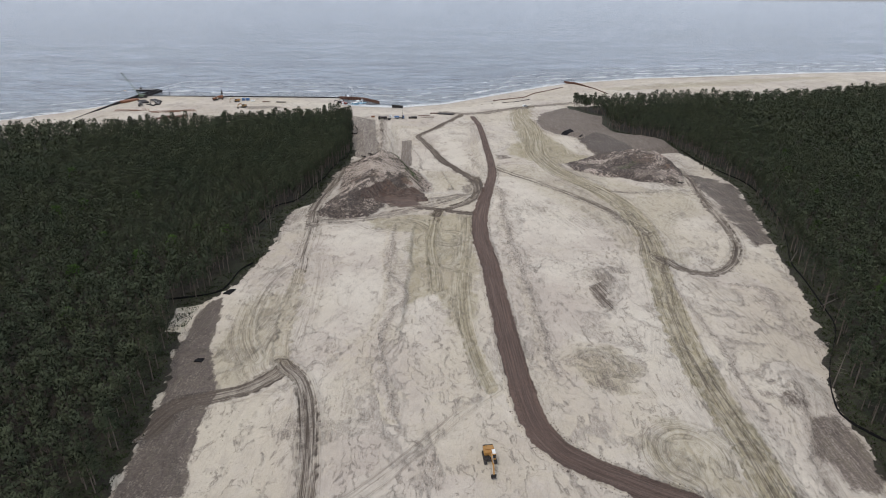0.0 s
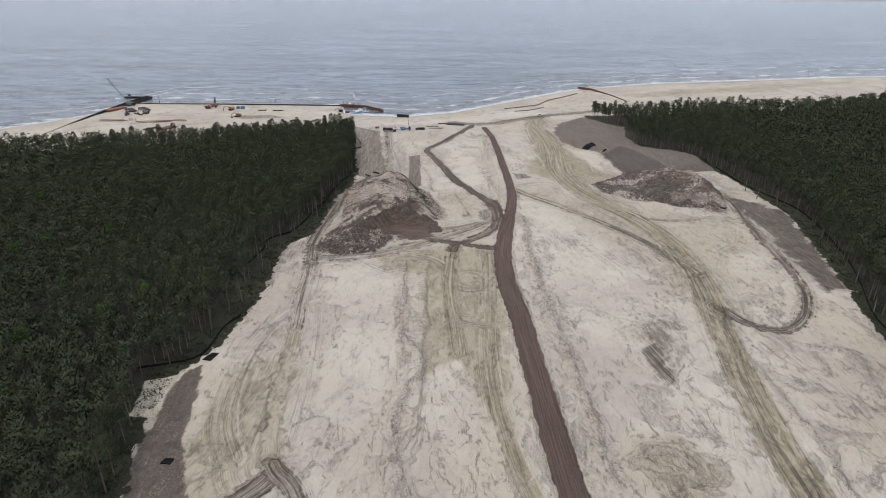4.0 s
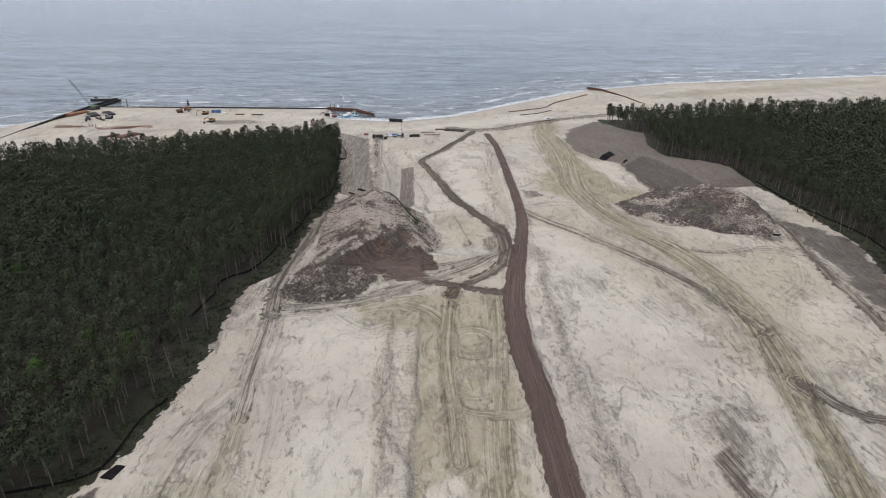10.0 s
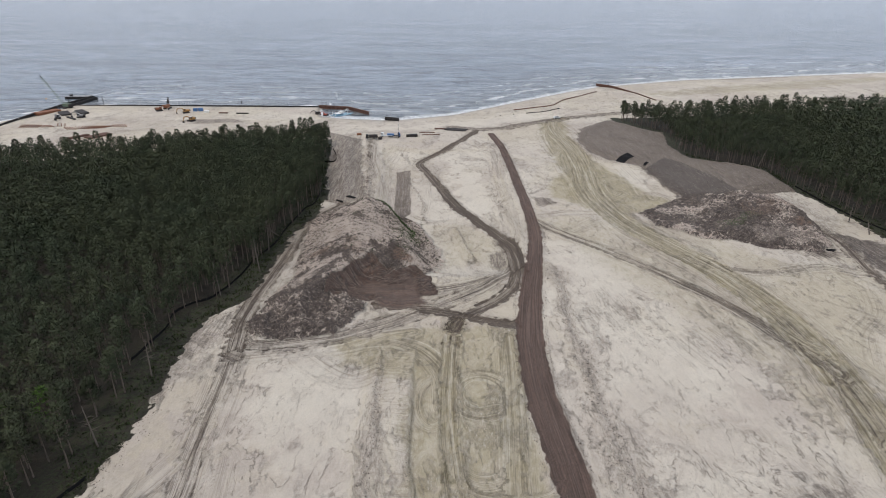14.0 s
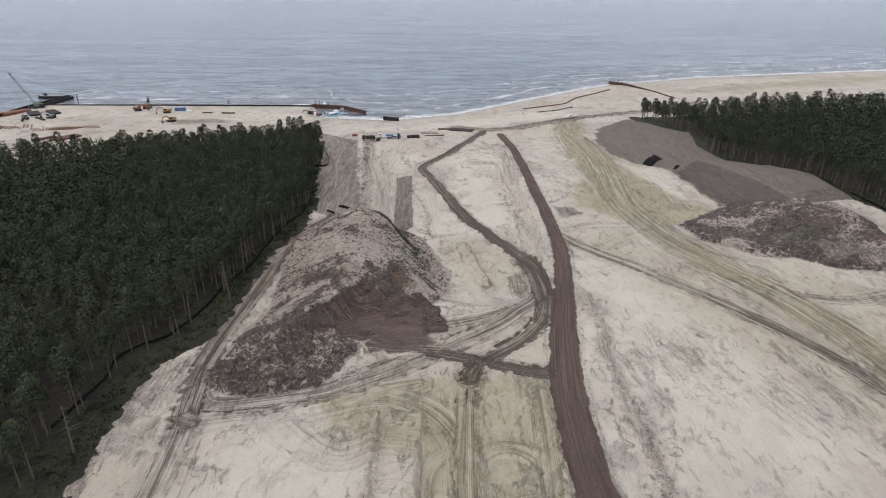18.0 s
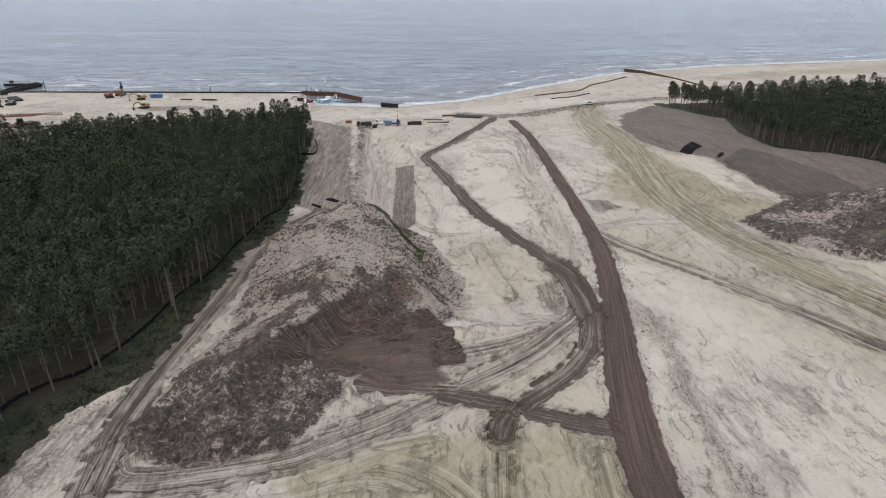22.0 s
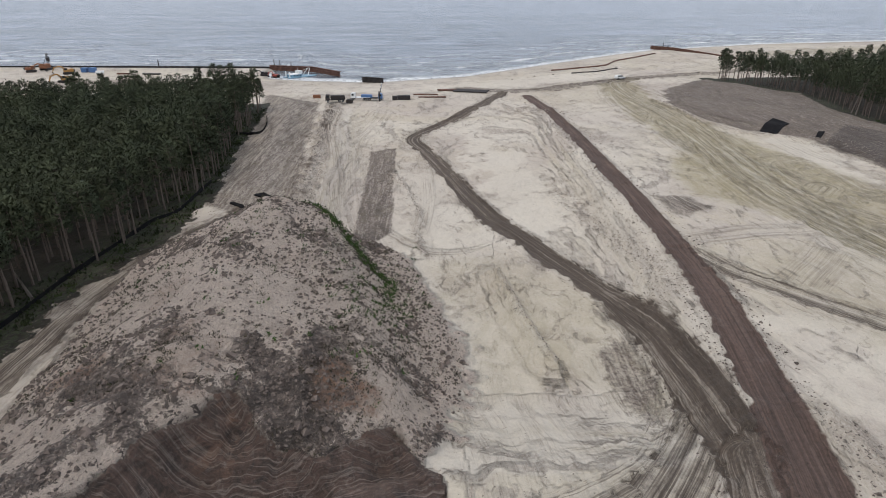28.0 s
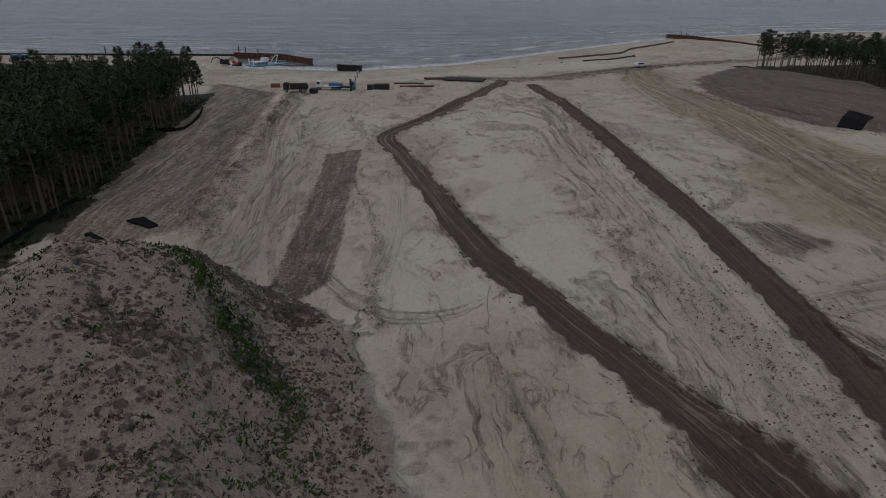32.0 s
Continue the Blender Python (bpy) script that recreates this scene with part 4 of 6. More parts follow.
DARKER = np.maximum(DARKER, 0.80 * step(4, -10, Y - 274 - 0.35 * (X + 33)) + 0.25 * EDGE)
DARKER = DARKER - 0.18 * step(290, 304, Y + 0.4 * (X + 30)) - 0.15 * step(-30, -22, X) * step(285, 295, Y)
M["dark"] = np.clip(DARKER, 0.18, 1) * (TALL > -2)
M["dark"] = np.where(BITE > 0.5, np.clip(0.25 + 0.75 * FACE + 0.4 * EDGE, 0, 1), M["dark"])
M["dark"] = np.where(TALL_R > -2, np.clip(0.80 + 0.7 * field(X, Y, 8, 63, 3) - 0.3 * step(112, 124, X) * (Y < 318), 0, 1), M["dark"])
M["dark"] = np.maximum(M["dark"], 0.5 * step(-0.5, 0.7, in_area(X, Y, WEST_STRIP) + EDGE))
M["dark"] = np.maximum(M["dark"], 0.95 * step(-0.5, 0.7, in_area(X, Y, DARK_FACE) + 0.8 * EDGE) * (TALL_R < -1))
M["dark"] = np.maximum(M["dark"], (0.65 + 0.5 * EDGE) * step(-1, 1, in_area(X, Y, EAST_BANK) + EDGE) * (TALL_R < -1))
# shallow blade lines along the stripped banks
for area, ax, ay, much in ((RIGHT_BANK, 0.97, 0.22, 0.6), (LEFT_BANK, 0.98, 0.12, 0.5), (EAST_BANK, 0.95, -0.2, 0.4)):
    use = (in_area(X, Y, area) > 1) & (TALL_R < -0.5)
    M["across"] = np.where(use, ax * X + ay * Y + 0.3 * EDGE, M["across"])
    M["along"] = np.where(use, ax * Y - ay * X, M["along"])
    M["stripe"] = np.where(use, much, M["stripe"])
Z += np.maximum(ON_LEFT * (1 - BITE), ON_RIGHT) * (0.15 + 0.65 * M["dark"]) * (0.62 * lumps(X, Y, 2.7, 83) - 0.15)
Z += FACE * (1.3 * lumps(X, Y, 3.0, 77) - 0.3) + (BITE - FACE) * 0.18 * field(X, Y, 2.5, 79, 3)
# swept clean sand
for cx, cy, rx, ry, turn, much in ((5, 375, 9, 40, 8, 1.0), (-4, 308, 9, 14, 0, 0.9), (-14, 360, 7, 30, 0, 0.7), (20, 330, 4, 30, 0, 0.6), (9, 300, 6, 12, 0, 0.7), (45, 285, 14, 22, 20, 0.8), (10, 500, 60, 12, 20, 0.8), (80, 388, 6, 22, 0, 1.0), (45, 230, 14, 30, 0, 0.5), (0, 290, 10, 6, 0, 0.8), (38, 420, 7, 40, 0, 0.6), (-35, 220, 12, 16, 0, 0.7), (-30, 170, 10, 24, 0, 0.6)):
    M["bare"] = np.maximum(M["bare"], much * spot(cx, cy, rx, ry, turn) * (1 - np.maximum(ON_LEFT, ON_RIGHT)) * (1 - BITE))
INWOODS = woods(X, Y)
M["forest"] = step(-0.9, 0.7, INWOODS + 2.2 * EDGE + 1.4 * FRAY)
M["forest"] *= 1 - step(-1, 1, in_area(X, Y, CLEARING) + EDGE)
M["green"] = np.maximum(0.3 * step(-1.0, 2.0, INWOODS + 2 * EDGE) * (1 - step(6, 14, INWOODS)),
                        np.clip(1.1 - np.hypot((X + 23.5) / 2.2, (Y - 324) / 11) + 0.5 * EDGE, 0, 1) * step(0.0, 1, TALL) + 0.6 * spot(100, 322, 8, 4, 20) * ON_RIGHT)
SHORE = coast(X) - Y
M["wet"] = (1 - step(1.0, 6.0, np.abs(SHORE) + 3 * EDGE)) * 1.0
M["clods"] = np.maximum(M["clods"], 0.10)
Z += 0.16 * FRAY * (M["clods"] + 0.6 * M["peat"]) + (0.07 * FRAY + 0.14 * EDGE) * (SHORE > 10)


def ground_z(x, y):
    """Height of the finished land under a place."""
    i = min(max(np.searchsorted(GY, y) - 1, 0), len(GY) - 2)
    j = min(max(np.searchsorted(GX, x) - 1, 0), len(GX) - 2)
    u, v = (x - GX[j]) / (GX[j + 1] - GX[j]), (y - GY[i]) / (GY[i + 1] - GY[i])
    return float((Z[i, j] * (1 - u) + Z[i, j + 1] * u) * (1 - v) + (Z[i + 1, j] * (1 - u) + Z[i + 1, j + 1] * u) * v)


GZY, GZX = np.gradient(Z, GY, GX)
NORMAL = np.stack([-GZX, -GZY, np.ones(SHAPE)], -1)
NORMAL /= np.linalg.norm(NORMAL, axis=-1, keepdims=True)
CELLS = np.arange(SHAPE[0] * SHAPE[1]).reshape(SHAPE)
ground_mat = ground_material()


def sheet(name, cells):
    """One piece of the land, from those grid cells."""
    quad = np.stack([CELLS[:-1, :-1], CELLS[:-1, 1:], CELLS[1:, 1:], CELLS[1:, :-1]], -1)[cells]
    used, index = np.unique(quad.ravel(), return_inverse=True)
    me = bpy.data.meshes.new(name)
    me.vertices.add(len(used))
    me.vertices.foreach_set("co", np.stack([X.ravel()[used], Y.ravel()[used], Z.ravel()[used]], -1).ravel().astype(np.float32))
    me.loops.add(len(index))
    me.loops.foreach_set("vertex_index", index.astype(np.int32).ravel())
    me.polygons.add(len(quad))
    me.polygons.foreach_set("loop_start", np.arange(0, len(index), 4, dtype=np.int32))
    me.polygons.foreach_set("use_smooth", np.ones(len(quad), dtype=bool))
    me.update(calc_edges=True)
    for key, names in (("soil", ("dirt", "brown", "olive", "forest")), ("track", ("across", "along", "stripe", "clods")), ("cover", ("peat", "grey", "green", "wet")), ("mix", ("dark", "rust", "bare", "dark"))):
        at = me.attributes.new(key, "FLOAT_COLOR", "POINT")
        at.data.foreach_set("color", np.stack([M[n].ravel()[used] for n in names], -1).ravel().astype(np.float32))
    me.normals_split_custom_set_from_vertices(NORMAL.reshape(-1, 3)[used])
    me.materials.append(ground_mat)
    return new(name, me)


def cell(mask):
    return mask[:-1, :-1] & mask[1:, 1:] & mask[:-1, 1:] & mask[1:, :-1]


free = np.ones((SHAPE[0] - 1, SHAPE[1] - 1), bool)
for heap_mask, where_, text in ((TALL > 0.9, "left", "tall mound of dark peaty spoil mixed with pale sand"),
                                (TALL_R > 0.7, "right", "broad lumpy mound of dark brown spoil before the wood")):
    c = cell(heap_mask) & free
    free &= ~c
    tagged(sheet("spoil_mound", c), text, "mound", "spoil mounds")
ROAD_LABELS = {"main_road": "wide dark brown dirt haul road across the sand", "fork_road": "dark rutted dirt track climbing through the sand",
               "sand_road": "olive sand road marked by many tyre tracks"}
for i, name in enumerate(reversed(list(ROADS))):
    c = cell(ROADS[name]) & free
    free &= ~c
    tagged(sheet("road_%d" % (i + 1), c), ROAD_LABELS.get(name, "grey dirt track with tyre marks over pale sand"), "road", "", "structure")
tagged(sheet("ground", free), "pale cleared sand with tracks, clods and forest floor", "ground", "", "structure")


# ------------------------------------------------------------ the sea
def sea_material():
    k = Nodes("sea_water")
    pos = k.where()
    at = k.n("ShaderNodeAttribute", attribute_type="GEOMETRY", attribute_name="offshore")
    off = at.outputs["Fac"]
    mp = k.n("ShaderNodeMapping")
    mp.inputs["Rotation"].default_value = (0, 0, -0.12)
    mp.inputs["Scale"].default_value = (0.045, 0.26, 1)
    k.put(pos, mp.inputs["Vector"])
    swell = k.noise(1.0, 6, 0.62, mp.outputs[0], 0.5)
    mp2 = k.n("ShaderNodeMapping")
    mp2.inputs["Rotation"].default_value = (0, 0, -0.05)
    mp2.inputs["Scale"].default_value = (0.0035, 0.017, 1)
    k.put(pos, mp2.inputs["Vector"])
    bands = k.noise(1.0, 9, 0.80, mp2.outputs[0], 0.2)
    ripple = k.noise(0.9, 3, 0.6, pos, 0.4)
    col = k.mix(k.ramp(off, 0, 130), (0.21, 0.225, 0.225), (0.145, 0.183, 0.236))
    # sky reflection and dark sides of the waves, painted into the water's colour
    col = k.mix(k.ramp(bands, 0.50, 0.38, 0, 0.8), col, (0.245, 0.29, 0.355))
    col = k.mix(k.ramp(swell, 0.50, 0.57, 0, 0.9), col, (0.055, 0.070, 0.092))
    col = k.mix(k.ramp(swell, 0.47, 0.38, 0, 0.6), col, (0.255, 0.295, 0.355))
    col = k.mix(k.ramp(bands, 0.50, 0.62, 0, 0.8), col, (0.080, 0.103, 0.135))
    # breakers: broken lines of foam that follow the shore
    wav = k.math("ADD", k.math("MULTIPLY", off, 0.21), k.math("MULTIPLY", k.noise(0.012, 4, 0.6, pos), 14.0))
    crest = k.ramp(k.math("SINE", wav), 0.62, 0.97)
    mp3 = k.n("ShaderNodeMapping")
    mp3.inputs["Scale"].default_value = (0.03, 0.06, 1)
    k.put(pos, mp3.inputs["Vector"])
    gate = k.ramp(k.noise(1.0, 4, 0.6, mp3.outputs[0]), 0.49, 0.57)
    near = k.math("MULTIPLY", k.ramp(off, 115, 25), gate)
    foam = k.math("MULTIPLY", crest, near)
    swash = k.ramp(k.math("ADD", off, k.math("MULTIPLY", k.noise(0.08, 4, 0.6, pos), -14.0)), 3.0, -3.0)
    foam = k.math("MAXIMUM", foam, k.math("MULTIPLY", swash, 0.9))
    foam = k.math("MULTIPLY", foam, k.ramp(k.noise(0.55, 4, 0.7, pos), 0.34, 0.52), clamp=True)
    col = k.mix(foam, col, (0.86, 0.88, 0.88))
    h = k.math("ADD", k.math("MULTIPLY", swell, 1.0), k.math("ADD", k.math("MULTIPLY", ripple, 0.22), k.math("MULTIPLY", bands, 1.2)))
    k.finish(col, k.ramp(foam, 0, 1, 0.22, 0.8), h, 1.0, 3.0)
    k.bsdf.inputs["IOR"].default_value = 1.33
    return k.mat


SX = axis((-4700, -700, 500, 30), (-700, 900, 6, 6), (900, 4700, 30, 500))
SY = axis((200, 460, 20, 4), (460, 720, 3, 4), (720, 1100, 5, 20), (1100, 4700, 30, 500))
sx, sy = np.meshgrid(SX, SY)
sea_ob = bpy.data.meshes.new("water")
idx = np.arange(sx.size).reshape(sx.shape)
quads = np.stack([idx[:-1, :-1], idx[:-1, 1:], idx[1:, 1:], idx[1:, :-1]], -1).reshape(-1, 4)
quads = quads[(sy - coast(sx)).ravel()[quads].max(axis=1) > -14]
sea_ob.vertices.add(sx.size)
swell_z = SEA + 0.12 * field(sx, sy * 3, 22, 71, 2) * step(2, 20, sy - coast(sx)) * (sy < 1100)
sea_ob.vertices.foreach_set("co", np.stack([sx, sy, swell_z], -1).ravel().astype(np.float32))
sea_ob.loops.add(quads.size)
sea_ob.loops.foreach_set("vertex_index", quads.ravel().astype(np.int32))
sea_ob.polygons.add(len(quads))
sea_ob.polygons.foreach_set("loop_start", np.arange(0, quads.size, 4, dtype=np.int32))
sea_ob.polygons.foreach_set("use_smooth", np.ones(len(quads), dtype=bool))
sea_ob.update(calc_edges=True)
att = sea_ob.attributes.new("offshore", "FLOAT", "POINT")
att.data.foreach_set("value", (sy - coast(sx)).ravel().astype(np.float32))
sea_ob.materials.append(sea_material())
tagged(new("water", sea_ob), "grey-blue sea with low swell and foam at the shore", "sea", "", "structure")

# ------------------------------------------------------------ the pine woods
def needles(name, a, b, c):
    k = Nodes(name)
    rnd = k.n("ShaderNodeObjectInfo").outputs["Random"]
    isl = k.n("ShaderNodeNewGeometry").outputs["Random Per Island"]
    col = k.mix(isl, a, b)
    col = k.mix(k.ramp(k.noise(0.05, 3, 0.6, k.where()), 0.4, 0.7), col, c)
    col = k.mix(k.math("MULTIPLY", rnd, 0.35), col, b)
    col = k.mix(1.0, col, k.ramp(k.noise(0.21, 2, 0.5, k.where()), 0.35, 0.65, 0.70, 1.35), "MULTIPLY")
    k.bsdf.inputs["Specular IOR Level"].default_value = 0.22
    return k.finish(col, 0.85)


needle_mat = needles("pine_needles", (0.037, 0.046, 0.026), (0.058, 0.067, 0.036), (0.035, 0.048, 0.028))
broad_mat = needles("broad_leaves", (0.05, 0.095, 0.02), (0.075, 0.13, 0.03), (0.045, 0.085, 0.02))
k = Nodes("pine_bark")
bz = k.n("ShaderNodeTexCoord").outputs["Object"]
bark_mat = k.finish(k.mix(k.noise(3.0, 4, 0.6, bz), (0.075, 0.058, 0.045), (0.17, 0.135, 0.11)), 0.9, k.noise(9, 3, 0.6, bz), 0.4, 0.05)

rng = np.random.default_rng(7)


def crown_tris(height, base, radius, clumps, tris, size, seed, width=0.24):
    """Needle tufts on whorls of boughs: loose triangles gathered into clumps."""
    r = np.random.default_rng(seed)
    out = []
    for _ in range(clumps):
        u = r.random() ** 0.8
        z = base + (height - base) * u
        reach = radius * (0.26 + 0.88 * (1 - u) ** 0.55 * min(1.0, 0.5 + 3.0 * u)) * (0.8 + 0.4 * r.random())
        ang = r.random() * 6.283
        d = reach * math.sqrt(0.15 + 0.85 * r.random())
        cc = np.array([d * math.cos(ang), d * math.sin(ang), z + 0.15 * d * r.normal() * 0.6])
        # a tuft: narrow sprays that fan outwards and up from its bough
        away = np.array([math.cos(ang), math.sin(ang), 0.9])
        for _ in range(tris):
            p = cc + r.normal(size=3) * size * np.array([0.42, 0.42, 0.26])
            a = r.normal(size=3) * 0.8 + 0.75 * away
            a /= np.linalg.norm(a)
            b = np.cross(a, r.normal(size=3) + np.array([0, 0, 0.6]))
            b /= np.linalg.norm(b) + 1e-6
            s = size * (0.7 + 0.6 * r.random())
            out.append([p - b * s * width, p + b * s * width, p + a * s * 1.15])
    return np.array(out, np.float32)


def leafy(tris, axis_xy, base):
    """Soft crown normals that lean out from the stem, with each face wound to agree."""
    mid_ = tris.mean(axis=1)
    out = np.stack([mid_[:, 0] - axis_xy[0], mid_[:, 1] - axis_xy[1], 0.55 * (mid_[:, 2] - base) + 0.4], -1)
    out /= np.linalg.norm(out, axis=1, keepdims=True) + 1e-6
    flat = np.cross(tris[:, 1] - tris[:, 0], tris[:, 2] - tris[:, 0])
    flat /= np.linalg.norm(flat, axis=1, keepdims=True) + 1e-9
    turn_ = (flat * out).sum(axis=1) < 0
    tris = tris.copy()
    tris[turn_] = tris[turn_][:, ::-1]
    flat[turn_] *= -1
    soft = 0.95 * out + 0.16 * flat
    return tris, soft / np.linalg.norm(soft, axis=1, keepdims=True)


def tri_mesh(name, tris, material, normals=None):
    me = bpy.data.meshes.new(name)
    n = len(tris)
    me.vertices.add(3 * n)
    me.vertices.foreach_set("co", tris.reshape(-1).astype(np.float32))
    me.loops.add(3 * n)
    me.loops.foreach_set("vertex_index", np.arange(3 * n, dtype=np.int32))
    me.polygons.add(n)
    me.polygons.foreach_set("loop_start", np.arange(0, 3 * n, 3, dtype=np.int32))
    me.update(calc_edges=True)
    if normals is not None:
        me.polygons.foreach_set("use_smooth", np.ones(n, dtype=bool))
        me.normals_split_custom_set(np.repeat(normals, 3, axis=0).astype(np.float32))
    me.materials.append(material)
    return me


def trunk_mesh(height, radius, seed, limbs):
    r = np.random.default_rng(seed)
    bm = bmesh.new()
    lean = r.normal(size=2) * 0.25
    pts = [Vector((lean[0] * u * u + 0.10 * r.normal() * u, lean[1] * u * u + 0.10 * r.normal() * u, height * u)) for u in (0, 0.3, 0.6, 0.95)]
    for i in range(3):
        bm_rod(bm, pts[i] - Vector((0, 0, 0.3 if i == 0 else 0.05)), pts[i + 1], radius * (1 - 0.27 * i), radius * (1 - 0.27 * (i + 1)), 6)
    for _ in range(limbs):
        u = 0.35 + 0.55 * r.random()
        a = r.random() * 6.283
        s = 0.6 + 1.3 * r.random()
        z = height * u
        bm_rod(bm, (pts[0].lerp(pts[3], u).x, pts[0].lerp(pts[3], u).y, z), (s * math.cos(a), s * math.sin(a), z + 0.25 * s), 0.05, 0.02, 3)
    me = bpy.data.meshes.new("trunk")
    bm.to_mesh(me)
    bm.free()
    me.materials.append(bark_mat)
    return me


KINDS = []
for s in range(7):
    hh = 10.2 + 0.65 * s
    tris_, soft_ = leafy(crown_tris(hh, hh * (0.44 + 0.03 * (s % 3)), 1.8 + 0.12 * (s % 4), 96, 16, 0.37, 100 + s, 0.2), (0, 0), hh * 0.5)
    KINDS.append((hh, tri_mesh("crown", tris_, needle_mat, soft_), trunk_mesh(hh, 0.15 + 0.008 * s, 200 + s, 12)))


def scatter(x0, x1, y0, y1, gap, seed):
    r = np.random.default_rng(seed)
    gx, gy = np.meshgrid(np.arange(x0, x1, gap), np.arange(y0, y1, gap))
    return np.stack([gx.ravel(), gy.ravel()], -1) + r.uniform(-0.48, 0.48, (gx.size, 2)) * gap


spots = np.vstack([scatter(-150, -50, 290, 460, 4.6, 5), scatter(-210, -50, 40, 495, 3.9, 1), scatter(-420, -210, 40, 495, 5.1, 6), scatter(96, 210, 40, 720, 4.3, 2), scatter(210, 620, 40, 720, 5.3, 7)])
deep = woods(spots[:, 0], spots[:, 1])
back = np.where(spots[:, 0] < 0, np.interp(spots[:, 1], (150, 175, 250, 330, 360), (2, 6, 6.5, 5, 2)), np.interp(spots[:, 1], (120, 200, 330, 380), (3, 4, 5, 2)))
spots, deep = spots[deep > back], deep[deep > back] - back[deep > back]
clear = in_area(spots[:, 0], spots[:, 1], CLEARING) < 0
spots, deep = spots[clear], deep[clear]
seen = (spots[:, 0] > -95 - 0.62 * (spots[:, 1] - 40)) & (spots[:, 0] < 110 + 0.95 * (spots[:, 1] - 20))
spots, deep = spots[seen], deep[seen]
order = np.argsort(deep + 0.012 * np.abs(spots[:, 1] - 300))
edge, inner = order[:300], order[300:]
for i in edge:
    x, y = spots[i]
    hh, crown_me, trunk_me = KINDS[rng.integers(len(KINDS))]
    tree = thing("pine_tree", "tall pine tree with bare trunk at the wood's edge", "tree", "pine trees", (x, y, ground_z(x, y)), rng.uniform(0, 360))
    tree.scale = (1, 1, rng.uniform(0.86, 1.0))
    for nm, me in (("trunk", trunk_me), ("crown", crown_me)):
        new(nm, me).parent = tree

# the depth of the woods, where no single tree can be told from its neighbours
NEAR = [leafy(crown_tris(hh, hh * (0.40 + 0.03 * (int(hh) % 2)), 1.9, 92, 6, 0.46, 300 + int(10 * hh), 0.19), (0, 0), hh * 0.45) for hh in (10.4, 10.9, 11.4, 11.9, 12.3, 12.7)]
FAR = [leafy(crown_tris(hh, hh * 0.42, 2.0, 46, 6, 0.62, 300 + int(10 * hh)), (0, 0), hh * 0.45) for hh in (10.2, 11.0, 11.8, 12.6, 13.4)]
FARTHEST = [leafy(crown_tris(hh, hh * 0.42, 2.6, 36, 4, 0.9, 400 + int(10 * hh), 0.30), (0, 0), hh * 0.45) for hh in (10.2, 11.4, 12.6, 13.4)]
crowns, trunks, leaning = [], [], []
for i in inner:
    x, y = spots[i]
    g = ground_z(x, y)
    close_ = (-125 < x < 0 and y > 190) or (0 < x < 160 and y > 250)
    kind_ = NEAR if close_ else FAR if (-210 < x < 0 and y > 50) or 0 < x < 210 else FARTHEST
    t, soft_ = kind_[rng.integers(len(kind_))]
    a, s = rng.uniform(0, 6.283), rng.uniform(0.88, 1.03)
    rot = np.array([[math.cos(a), -math.sin(a), 0], [math.sin(a), math.cos(a), 0], [0, 0, s]], np.float32)
    crowns.append(t @ rot.T + np.array([x, y, g], np.float32))
    leaning.append(soft_ @ rot.T)
    if deep[i] < 40:
        for q in range(3):
            b0, b1 = q * 2.094 + a, (q + 1) * 2.094 + a
            trunks.append([[x + 0.18 * math.cos(b0), y + 0.18 * math.sin(b0), g - 0.2], [x + 0.18 * math.cos(b1), y + 0.18 * math.sin(b1), g - 0.2], [x, y, g + 9]])
crowns = np.concatenate(crowns)
woods_top = thing("pine_wood", "dense dark green pine wood behind its edge trees", "wood", kind="stuff")
new("crowns", tri_mesh("crowns", crowns, needle_mat, np.concatenate(leaning))).parent = woods_top
new("trunks", tri_mesh("trunks", np.array(trunks, np.float32), bark_mat)).parent = woods_top

# ------------------------------------------------------------ paints and metals of the machines
yellow = paint("yellow_paint", (0.36, 0.185, 0.045), 0.5, (0.18, 0.14, 0.09))
orange = paint("orange_paint", (0.21, 0.085, 0.042), 0.75, (0.25, 0.14, 0.08))
red = paint("red_paint", (0.36, 0.06, 0.04), 0.5, (0.22, 0.12, 0.08))
green_paint = paint("green_paint", (0.085, 0.12, 0.08), 0.7, (0.15, 0.14, 0.10))
blue = paint("blue_paint", (0.05, 0.14, 0.32), 0.45, (0.20, 0.18, 0.15))
pale_blue = paint("pale_blue_paint", (0.20, 0.36, 0.47), 0.5, (0.25, 0.22, 0.18))
white = paint("white_paint", (0.72, 0.73, 0.72), 0.45, (0.35, 0.30, 0.24), 0.25)
black = paint("black_rubber", (0.018, 0.018, 0.018), 0.75, (0.06, 0.05, 0.045), 0.3)
dark_steel = paint("dark_steel", (0.026, 0.024, 0.024), 0.85, (0.06, 0.04, 0.03), 0.6)
rust_steel = paint("rusty_steel", (0.13, 0.062, 0.042), 0.85, (0.05, 0.035, 0.03), 0.6, 0.0, 0.6)
pipe_rust = paint("pipe_rust", (0.21, 0.10, 0.062), 0.8, (0.09, 0.06, 0.045), 0.5)
grey_steel = paint("grey_steel", (0.25, 0.25, 0.25), 0.5, (0.14, 0.11, 0.09), 0.4, 0.4)
old_wood = paint("weathered_wood", (0.17, 0.135, 0.10), 0.9, (0.09, 0.07, 0.055), 0.5)
dead_wood = paint("dead_wood", (0.125, 0.105, 0.088), 0.9, (0.09, 0.075, 0.06), 0.5)
fleece = paint("black_fleece", (0.012, 0.012, 0.013), 0.95, (0.035, 0.032, 0.03), 0.4, 0.0, 0.5)
fleece.node_tree.nodes["Principled BSDF"].inputs["Specular IOR Level"].default_value = 0.08
k = Nodes("dark_glass")
